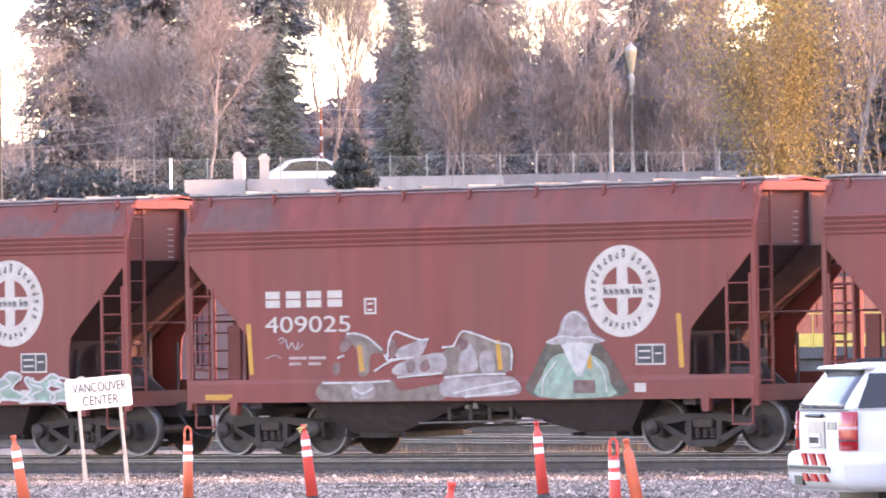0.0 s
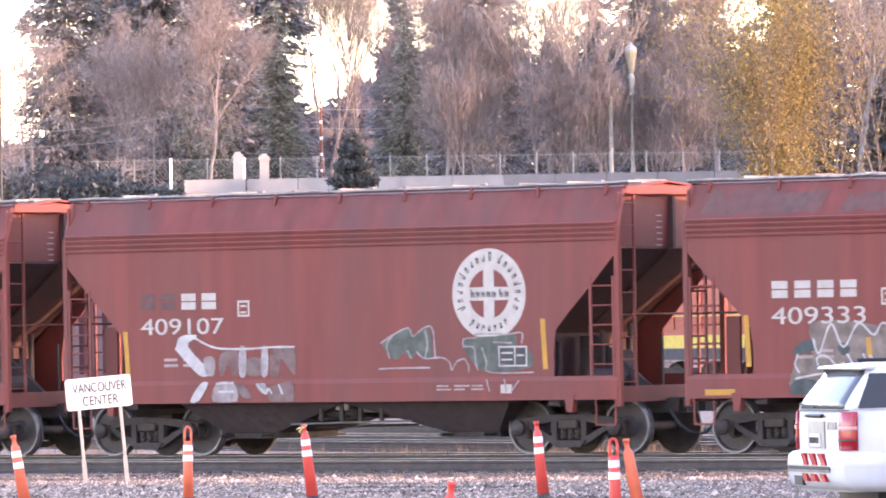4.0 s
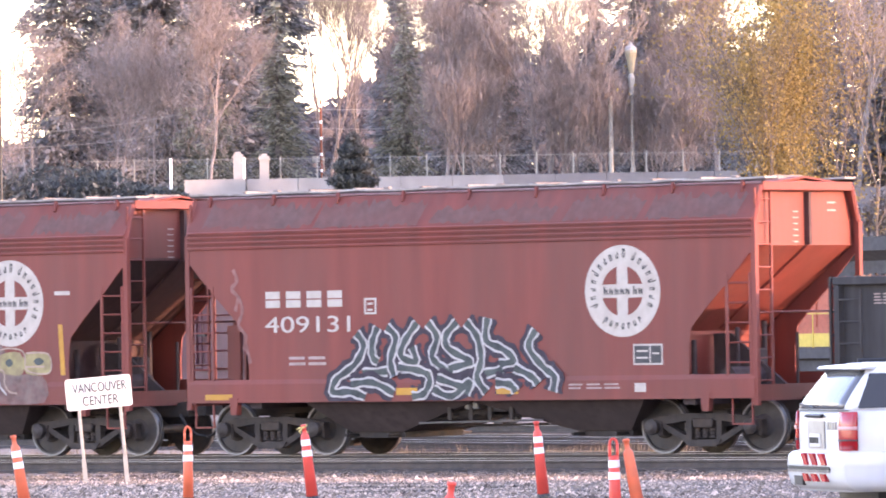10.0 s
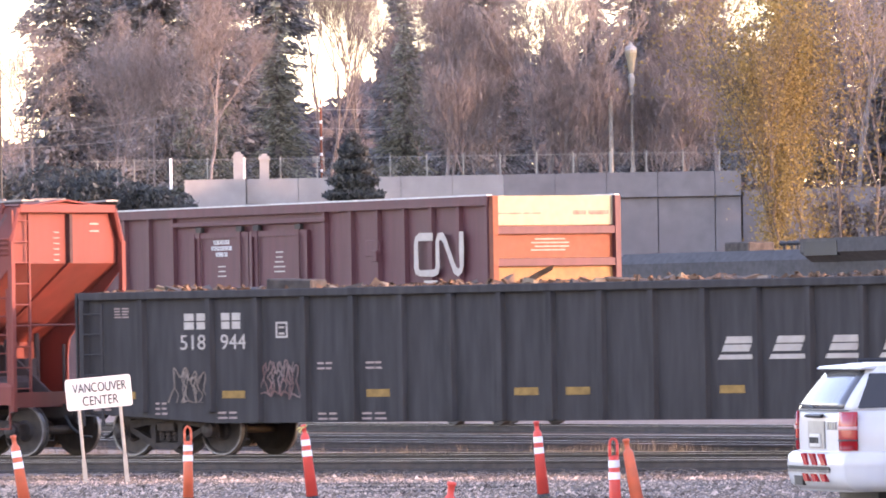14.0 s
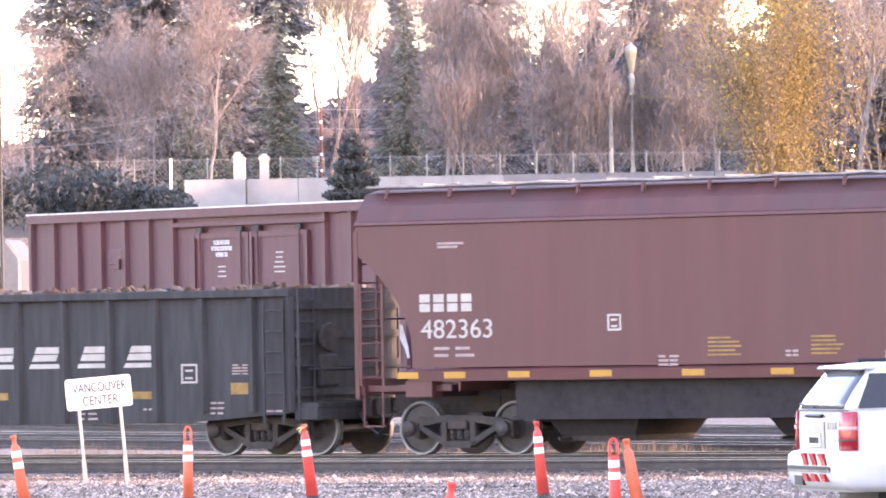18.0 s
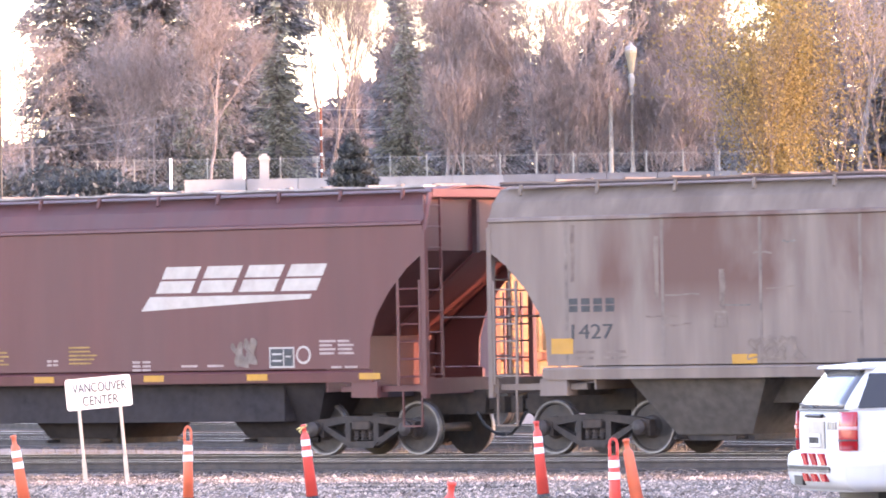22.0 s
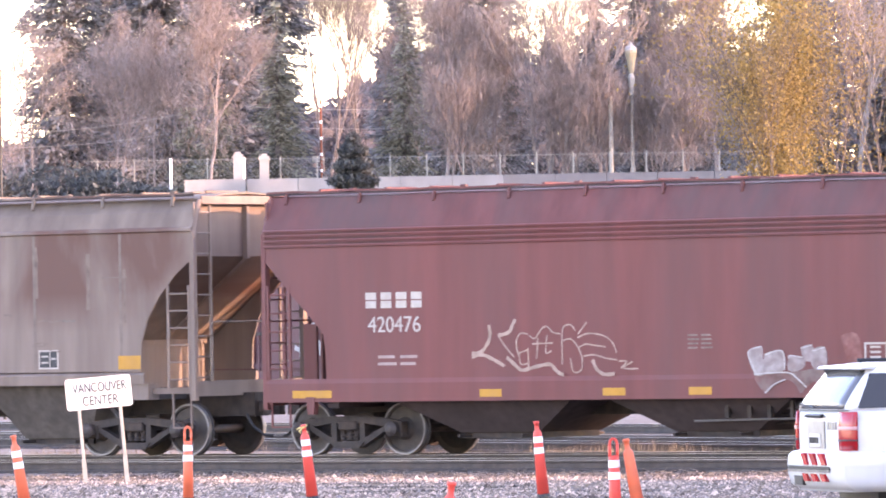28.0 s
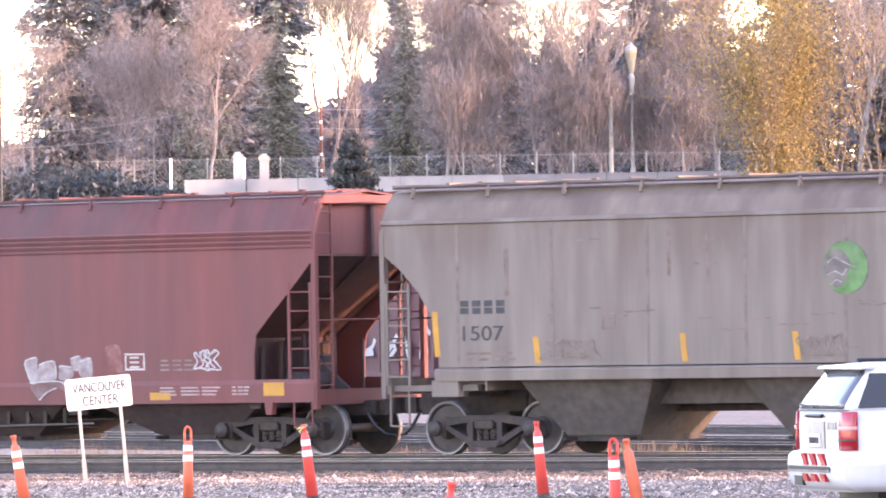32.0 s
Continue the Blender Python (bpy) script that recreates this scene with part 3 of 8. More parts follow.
def roundel(car, x, z, r=0.77, y=-1.603):
    """White disc with a dark-red cross pattern and a ring of dark marks."""
    def arc(r0, r1, a0, a1, n=10):
        return [(x + r1 * math.cos(a0 + (a1 - a0) * k / n), z + r1 * math.sin(a0 + (a1 - a0) * k / n)) for k in range(n + 1)] + [(x + r0 * math.cos(a1 + (a0 - a1) * k / n), z + r0 * math.sin(a1 + (a0 - a1) * k / n)) for k in range(n + 1)]
    disc = flat_part("emblem_disc", [[(x + r * math.cos(2 * math.pi * k / 48), z + r * math.sin(2 * math.pi * k / 48)) for k in range(48)]], y, WHITE, car, "round white emblem")
    c = 0.115
    quads = []
    for sx in (-1, 1):
        for sz in (-1, 1):
            a0 = math.asin(c / 0.44)
            pts = [(x + sx * c, z + sz * c)]
            for k in range(9):
                a = a0 + (math.pi / 2 - 2 * a0) * k / 8
                pts.append((x + sx * 0.42 * math.cos(a), z + sz * 0.42 * math.sin(a)))
            quads.append(pts)
    for q in quads:
        flat_part("emblem_quarter", [q], y - 0.004, RED, disc, "dark red quarter segment")
    marks = []
    def mark(a, r0, r1, turn):
        w = 0.044
        out = [arc(r0, r1, a - w, a - w * 0.35, 2)]
        out.append(arc(r0, r1 if turn else r0 + 0.6 * (r1 - r0), a + w * 0.35, a + w, 2))
        out.append(arc(r1 - 0.035, r1, a - w * 0.3, a + w * 0.3, 2) if turn else arc(r0, r0 + 0.035, a - w * 0.3, a + w * 0.3, 2))
        return out
    for k in range(18):
        a = math.pi * 1.13 - (math.pi * 1.26) * (k + (0.5 if k > 9 else 0)) / 17.5
        marks.append(mark(a, 0.55, 0.71 if k in (0, 4, 9, 10, 14) else 0.66, k % 2))
    for k in range(7):
        a = math.pi * 1.3 + math.pi * 0.4 * k / 6
        marks.append(mark(a, 0.54, 0.68 if k == 0 else 0.64, k % 2))
    for k in range(7):
        u = x - 0.38 + k * 0.112 + (0.04 if k > 4 else 0)
        marks.append([rect(u, u + 0.028, z - 0.06, z + (0.075 if k in (0, 5) else 0.045)), rect(u + 0.05, u + 0.078, z - 0.06, z + 0.03), rect(u + 0.028, u + 0.05, z - 0.012, z + 0.012)])
    for q in marks:
        flat_part("emblem_mark", q, y - 0.004, DARKTEXT, disc)


def block_letters(car, x, z, w, h, n, material, slant=0.0, y=-1.603, name="block_mark", gap=0.22):
    """A row of plain slit blocks, the size and colour of a painted mark."""
    cw = w / (n - gap)
    for k in range(n):
        b = cw * (1 - gap)
        out = [[(x + k * cw + u * b + v * h * slant, z + v * h) for u, v in ((u0, v0), (u1, v0), (u1, v1), (u0, v1))] for u0, v0, u1, v1 in ((0, 0, 1, 0.46), (0, 0.54, 1, 1))]
        flat_part(name, out, y, material[k] if isinstance(material, list) else material, car)


# ---- ribbed two-bay and three-bay hoppers ----
def hopper_body(car, half, material, profile, cut, sill, end_x, slope):
    """profile: (y, z) from the sill up to the roof's crown; cut: (distance in from the end, z) down the end of the side plate."""
    # side plates
    ztop = profile[1][1]
    for s in (-1, 1):
        o = [(-half, ztop)] + [(-half + d, z) for d, z in cut] + [(half - d, z) for d, z in cut[::-1]] + [(half, ztop)]
        bm = bmesh.new()
        prism(bm, o, s * 1.6, s * 1.57)
        part("side_plate", bm, material, car)
    # upper plates and roof: one thin shell
    up = [p for p in profile[1:]]
    ring = [(-y, z) for y, z in up] + [(y, z) for y, z in up[::-1]]
    bm = bmesh.new()
    lo, hi = [bm.verts.new((-half, y, z)) for y, z in ring], [bm.verts.new((half, y, z)) for y, z in ring]
    for i in range(len(ring) - 1):
        bm.faces.new((lo[i], hi[i], hi[i + 1], lo[i + 1]))
    ob = part("roof", bm, roof_paint(material), car)
    so = ob.modifiers.new("thick", "SOLIDIFY")
    so.thickness = 0.03
    # end walls and slope sheets
    for s in (-1, 1):
        bm = bmesh.new()
        zs = cut[0][1] + 0.05
        rim = [(y - 0.04, z - 0.03) for y, z in up[1:-1]]
        prism(bm, [(-1.55, zs), (1.55, zs), (1.55, ztop)] + rim + [(0, up[-1][1] - 0.05)] + [(-y, z) for y, z in rim[::-1]] + [(-1.55, ztop)], s * end_x, s * (end_x - 0.04), "x")
        part("end_wall", bm, material, car)
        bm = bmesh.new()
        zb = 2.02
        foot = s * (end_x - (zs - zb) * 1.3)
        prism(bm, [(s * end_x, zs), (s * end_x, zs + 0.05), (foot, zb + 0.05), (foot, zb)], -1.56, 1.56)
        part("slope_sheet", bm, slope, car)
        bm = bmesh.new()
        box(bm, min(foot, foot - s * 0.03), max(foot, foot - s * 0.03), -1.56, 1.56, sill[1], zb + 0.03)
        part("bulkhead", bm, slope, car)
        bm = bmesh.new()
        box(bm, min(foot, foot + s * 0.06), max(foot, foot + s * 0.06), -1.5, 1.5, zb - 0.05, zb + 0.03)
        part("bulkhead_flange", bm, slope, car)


def roof_paint(material):
    return ROOF_RED if material is RED else ROOF_MAUVE if material is RED_MAUVE else ROOF_MAROON if material is RED_NEW else ROOF_GREY


def running_boards(car, half, z, y, brackets, material, top):
    for s in (-1, 1):
        bm = bmesh.new()
        n = int(half * 2 / 0.6)
        rows = []
        for k in range(n + 1):
            x = -half + k * 2 * half / n
            dz = 0.012 * math.sin(k * 2.3) + random.uniform(-0.006, 0.006)
            rows.append([bm.verts.new((x, s * (y - a), z + c + dz)) for a, c in ((0, -0.012), (0, 0.02), (0.34, 0.02), (0.34, -0.012))])
        for r0, r1 in zip(rows, rows[1:]):
            for i in range(4):
                bm.faces.new((r0[i], r1[i], r1[(i + 1) % 4], r0[(i + 1) % 4]))
        bm.faces.new(rows[0])
        bm.faces.new(rows[-1][::-1])
        part("running_board", bm, top, car, "frost-covered roof walkway" if top is FROST else "")
        bm = bmesh.new()
        box(bm, -half, half, min(s * (y - 0.03), s * (y - 0.012)), max(s * (y - 0.03), s * (y - 0.012)), z - 0.05, z - 0.014)
        part("walkway_edge", bm, DEEP_BROWN, car)
        bm = bmesh.new()
        prism(bm, [(s * (y - 0.04), -0.02), (s * (y + 0.01), -0.02), (s * (y + 0.05), -0.2), (s * (y + 0.02), -0.22)], -0.026, 0.026, "x")
        me = mesh_of(bm, "walkway_bracket", roof_paint(material))
        for k in range(brackets):
            share("walkway_bracket", me, car, pose(-half + 0.45 + k * (2 * half - 0.9) / (brackets - 1), 0, z))
    n = max(4, int(half * 2 / 2.2))
    hatch = bmesh.new()
    box(hatch, -0.85, 0.85, -0.42, 0.42, 0, 0.05)
    box(hatch, -0.75, -0.68, -0.46, 0.46, 0.03, 0.085)
    box(hatch, 0.68, 0.75, -0.46, 0.46, 0.03, 0.085)
    box(hatch, -0.06, 0.06, -0.5, -0.4, 0.0, 0.09)
    me = mesh_of(bevelled(hatch, 0.012), "hatch_cover", HATCH if top is FROST else roof_paint(material))
    for k in range(n):
        share("hatch_cover", me, car, pose(-half + (k + 0.5) * 2 * half / n, 0, z - 0.015, 0, 0, random.uniform(-1, 1)))


def under_bays(car, centres, w, z_top, z_mid, z_low, material, lean=0.0, foot=0.42):
    for c in centres:
        f = c + (lean if c > 0 else -lean)
        bm = bmesh.new()
        a = [bm.verts.new((c + sx * w, sy * 1.4, z_top)) for sx, sy in ((-1, -1), (1, -1), (1, 1), (-1, 1))]
        m = [bm.verts.new((c + sx * w, sy * 1.38, z_mid)) for sx, sy in ((-1, -1), (1, -1), (1, 1), (-1, 1))]
        b = [bm.verts.new((f + sx * w * foot, sy * 0.9, z_low)) for sx, sy in ((-1, -1), (1, -1), (1, 1), (-1, 1))]
        bm.faces.new(a)
        bm.faces.new(b[::-1])
        for u, v in ((a, m), (m, b)):
            for i in range(4):
                bm.faces.new((u[i], v[i], v[(i + 1) % 4], u[(i + 1) % 4]))
        bay = part("hopper_bay", bm, material, car)
        bm = bmesh.new()
        box(bm, f - w * foot, f + w * foot, -0.85, 0.85, z_low - 0.1, z_low)
        rod(bm, (f - w * foot * 0.8, -1.2, z_low - 0.05), (f - w * foot * 0.8, 1.2, z_low - 0.05), 0.03)
        rod(bm, (f + w * foot * 0.8, -1.2, z_low - 0.05), (f + w * foot * 0.8, 1.2, z_low - 0.05), 0.03)
        part("outlet_gate", bm, STEEL, bay)


def hopper_end(car, half, s, material, sill, end_x, tall, slope, cluttered=False):
    """Platform, posts, ladders and gear at one end (s = -1 or 1)."""
    x = s * half
    dark_tone = DEEP_BROWN if material in (RED, RED_MAUVE, RED_NEW) else DARK_GREY
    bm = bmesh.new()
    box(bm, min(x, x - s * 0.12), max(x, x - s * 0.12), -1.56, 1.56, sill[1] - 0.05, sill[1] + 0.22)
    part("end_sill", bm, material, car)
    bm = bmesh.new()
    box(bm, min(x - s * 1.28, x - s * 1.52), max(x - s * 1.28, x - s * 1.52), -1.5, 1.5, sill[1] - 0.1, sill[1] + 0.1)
    part("body_bolster", bm, dark_tone, car)
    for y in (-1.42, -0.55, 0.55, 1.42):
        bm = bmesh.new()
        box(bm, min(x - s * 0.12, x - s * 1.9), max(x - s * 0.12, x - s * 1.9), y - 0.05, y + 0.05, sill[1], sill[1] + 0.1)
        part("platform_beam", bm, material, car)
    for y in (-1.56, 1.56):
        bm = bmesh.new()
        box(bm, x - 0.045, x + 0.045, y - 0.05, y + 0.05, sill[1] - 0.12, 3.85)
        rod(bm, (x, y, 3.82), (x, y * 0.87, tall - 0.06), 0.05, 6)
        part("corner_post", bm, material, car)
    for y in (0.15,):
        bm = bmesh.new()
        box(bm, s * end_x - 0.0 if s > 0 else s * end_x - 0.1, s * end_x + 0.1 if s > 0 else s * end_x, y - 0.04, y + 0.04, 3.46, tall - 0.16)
        part("end_stiffener", bm, RED_SHADED if material in (RED, RED_MAUVE, RED_NEW) else material, car)
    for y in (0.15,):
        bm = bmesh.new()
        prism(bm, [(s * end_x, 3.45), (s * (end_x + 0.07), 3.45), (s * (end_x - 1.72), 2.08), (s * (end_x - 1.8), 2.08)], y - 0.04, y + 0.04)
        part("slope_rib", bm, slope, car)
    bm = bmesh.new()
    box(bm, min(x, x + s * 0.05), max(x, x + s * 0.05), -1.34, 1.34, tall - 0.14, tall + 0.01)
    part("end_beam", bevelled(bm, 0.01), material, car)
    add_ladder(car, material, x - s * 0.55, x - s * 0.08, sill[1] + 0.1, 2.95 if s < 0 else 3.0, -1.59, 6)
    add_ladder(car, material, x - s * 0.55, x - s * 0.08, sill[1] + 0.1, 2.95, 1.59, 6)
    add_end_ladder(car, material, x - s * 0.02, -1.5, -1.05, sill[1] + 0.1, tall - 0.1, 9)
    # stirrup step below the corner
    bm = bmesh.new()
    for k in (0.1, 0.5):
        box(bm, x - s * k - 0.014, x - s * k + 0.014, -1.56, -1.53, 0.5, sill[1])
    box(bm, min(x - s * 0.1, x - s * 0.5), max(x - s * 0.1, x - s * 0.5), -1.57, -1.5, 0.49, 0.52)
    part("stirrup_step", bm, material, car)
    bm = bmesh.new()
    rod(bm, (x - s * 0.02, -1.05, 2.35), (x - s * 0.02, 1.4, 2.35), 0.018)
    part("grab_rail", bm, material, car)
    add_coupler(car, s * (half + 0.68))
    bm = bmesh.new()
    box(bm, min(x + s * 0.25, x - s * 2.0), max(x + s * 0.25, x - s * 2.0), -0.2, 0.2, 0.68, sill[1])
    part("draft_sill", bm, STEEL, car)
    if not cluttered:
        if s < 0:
            # hidden box added on the far side to block sun between the cars
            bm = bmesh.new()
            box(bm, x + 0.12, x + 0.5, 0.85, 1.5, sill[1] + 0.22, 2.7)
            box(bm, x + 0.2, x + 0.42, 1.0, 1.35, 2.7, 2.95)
            part("end_housing", bevelled(bm, 0.03), dark_tone, car)
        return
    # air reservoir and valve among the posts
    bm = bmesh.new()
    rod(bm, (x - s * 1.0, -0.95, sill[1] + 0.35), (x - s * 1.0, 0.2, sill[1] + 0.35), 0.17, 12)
    part("air_reservoir", bm, dark_tone, car)
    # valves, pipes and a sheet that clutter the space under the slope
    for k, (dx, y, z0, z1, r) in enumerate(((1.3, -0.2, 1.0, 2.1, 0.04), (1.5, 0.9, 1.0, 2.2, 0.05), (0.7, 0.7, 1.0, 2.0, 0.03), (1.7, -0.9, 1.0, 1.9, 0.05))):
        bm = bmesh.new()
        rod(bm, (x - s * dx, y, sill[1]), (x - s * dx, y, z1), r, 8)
        part("pipe", bm, dark_tone, car)
    bm = bmesh.new()
    box(bm, min(x - s * 1.45, x - s * 1.15), max(x - s * 1.45, x - s * 1.15), 0.15, 0.5, 1.35, 1.75)
    part("brake_valve", bevelled(bm, 0.03), dark_tone, car)
    bm = bmesh.new()
    prism(bm, [(x - s * 0.3, sill[1] + 0.1), (x - s * 1.9, sill[1] + 0.1), (x - s * 1.9, 2.0), (x - s * 1.55, 2.0)], -0.03, 0.03)
    part("shear_plate", bm, dark_tone, car)
    if s < 0:
        bm = bmesh.new()
        box(bm, x + 0.36, x + 0.64, -0.96, -0.9, sill[1] + 0.1, 2.28)
        part("brake_stand", bm, material, car)
        bm = bmesh.new()
        box(bm, x + 0.72, x + 0.76, -0.95, -0.65, sill[1] + 0.1, 2.28)
        part("brake_plate", bm, material, car)


def brake_gear(car, x):
    """Cylinder, slack adjuster, rods and hanging levers between the bays."""
    bm = bmesh.new()
    lathe(bm, [(0.05, -0.42), (0.13, -0.4), (0.14, -0.3), (0.14, 0.2), (0.1, 0.26), (0.04, 0.3)], 14, "x", (x - 0.2, -0.95, 0.74))
    part("brake_cylinder", bm, STEEL, car)
    bm = bmesh.new()
    lathe(bm, [(0.03, -0.5), (0.07, -0.48), (0.07, 0.4), (0.03, 0.42)], 10, "x", (x + 0.6, -1.0, 0.8))
    part("slack_adjuster", bm, RIM, car, "bright steel adjuster tube")
    for y, z, w in ((-0.95, 0.62, 1.6), (-1.15, 0.55, 1.3), (-0.7, 0.48, 1.1)):
        bm = bmesh.new()
        rod(bm, (x - w, y, z), (x + w, y, z + 0.04), 0.02, 6)
        part("brake_rod", bm, RIM if y == -1.15 else STEEL, car)
    for d in (-0.55, -0.1, 0.3, 0.75):
        bm = bmesh.new()
        rod(bm, (x + d, -1.25, 0.68), (x + d, 0.4, 0.66), 0.022, 6)
        box(bm, x + d - 0.035, x + d + 0.035, -1.3, -1.24, 0.6, 0.88)
        part("brake_lever", bm, STEEL, car)
    bm = bmesh.new()
    box(bm, x - 0.25, x + 0.05, -1.28, -1.05, 0.78, 0.92)
    part("dump_valve", bevelled(bm, 0.02), RIM, car, "pale valve body")


RIB_CUT = [(0.0, 3.4), (0.55, 2.83), (1.0, 2.4), (1.28, 2.1), (1.33, 1.75), (1.33, 1.4), (0.02, 1.3), (0.02, 0.93)]
RIB_PROFILE = [(1.6, 1.33), (1.6, 3.6), (1.6, 3.9), (1.33, 4.47), (0.0, 4.6)]


def ribbed_hopper(centre, half, label, bays, paint=None, slope=None):
    # slope sheets take the shade-darkened red unless a paint is given
    paint, slope = paint or RED, slope or RED_SHADED
    car = thing("hopper_car", pose(centre, 0, 0), label, "hopper car", "hopper cars of the train")
    CARS.append((car, centre))
    sill = (1.33, 0.93)
    hopper_body(car, half, paint, RIB_PROFILE, RIB_CUT[:6] + [(1.33, 1.3)], sill, half - 0.12, slope)
    for s in (-1, 1):
        bm = bmesh.new()
        prism(bm, [(s * 1.575, 0.93), (s * 1.62, 0.93), (s * 1.62, 1.25), (s * 1.6, 1.33), (s * 1.575, 1.33)], -half, half, "x")
        part("side_sill", bm, paint, car)
        for k, z in enumerate((3.62, 3.71, 3.8, 3.885)):
            bm = bmesh.new()
            prism(bm, [(s * 1.6, z - 0.028), (s * 1.628, z - 0.012), (s * 1.628, z + 0.012), (s * 1.6, z + 0.028)], -half + 0.02, half - 0.02, "x")
            part("side_rib", bm, paint, car)
        for x in (-half + 1.0, half - 1.0):
            bm = bmesh.new()
            prism(bm, [(x - 0.1, 1.02), (x + 0.1, 1.02), (x + 0.06, 0.72), (x - 0.06, 0.72)], s * 1.5, s * 1.63)
            part("jacking_pad", bm, paint, car)
    running_boards(car, half + 0.1, 4.56, 1.36, 9 if half < 7 else 11, paint, FROST if half < 7 else paint)
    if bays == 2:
        under_bays(car, (-1.8, 1.8), 1.75, 0.95, 0.9, 0.4, DEEP_BROWN, 0.6, 0.32)
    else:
        under_bays(car, (-3.8, 0.68, 5.1), 1.8, 0.95, 0.9, 0.38, DEEP_BROWN, 0.0, 0.46)
    for s in (-1, 1):
        hopper_end(car, half, s, paint, sill, half - 0.12, 4.5, slope, True)
        add_truck(car, s * (half - 1.4))
    bm = bmesh.new()
    box(bm, -half + 2, half - 2, -0.18, 0.18, 0.66, 0.95)
    part("centre_sill", bm, STEEL, car)
    brake_gear(car, 0.0 if bays == 2 else 1.7)
    return car


SM_CUT = [(0.0, 3.45), (0.35, 3.2), (0.75, 2.8), (1.02, 2.4), (1.16, 2.0), (1.18, 1.5)]
SM_PROFILE = [(1.6, 1.46), (1.6, 3.97), (1.46, 4.28), (1.22, 4.5), (0.7, 4.6), (0.0, 4.63)]


BAY_F, BAY_G = (-4.05, 0.47, 4.95), (-4.4, 0.15, 4.85)


def smooth_hopper(centre, half, label, paint, rails):
    car = thing("hopper_car", pose(centre, 0, 0), label, "hopper car", "hopper cars of the train")
    CARS.append((car, centre))
    sill = (1.46, 1.1)
    hopper_body(car, half, paint, SM_PROFILE, SM_CUT, sill, half - 0.2, paint)
    for s in (-1, 1):
        bm = bmesh.new()
        prism(bm, [(s * 1.56, 1.27), (s * 1.625, 1.27), (s * 1.64, 1.44), (s * 1.58, 1.48)], -half + 1.1, half - 1.1, "x")
        part("side_sill", bm, paint, car)
        bm = bmesh.new()
        prism(bm, [(s * 1.595, 3.93), (s * 1.64, 3.95), (s * 1.63, 4.0), (s * 1.585, 4.02)], -half, half, "x")
        part("roof_eave", bm, paint, car)
        for x in (-half + 1.3, half - 1.3):
            bm = bmesh.new()
            box(bm, x - 0.28, x + 0.28, min(s * 1.3, s * 1.6), max(s * 1.3, s * 1.6), 1.0, 1.28)
            part("bolster_end", bm, paint, car)
    running_boards(car, half - 0.1, 4.6, 1.4, rails, paint, FROST if paint is RED_NEW else paint)
    dark_tone = UNDER_BLACK if paint is RED_NEW else DARK_GREY
    under_bays(car, BAY_F if paint is RED_NEW else BAY_G, 1.35, 1.3, 1.22, 0.32, dark_tone, 0.0, 0.56)
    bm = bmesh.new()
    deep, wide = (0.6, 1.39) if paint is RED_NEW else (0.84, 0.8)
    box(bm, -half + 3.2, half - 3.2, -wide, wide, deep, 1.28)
    part("hopper_valley", bm, dark_tone, car)
    for s in (-1, 1):
        hopper_end(car, half, s, paint, sill, half - 0.2, 4.2 if s < 0 else 4.55, paint)
        add_truck(car, s * (half - 1.75))
    bm = bmesh.new()
    box(bm, -half + 2, half - 2, -0.18, 0.18, 0.7, 1.2)
    part("centre_sill", bm, STEEL, car)
    return car


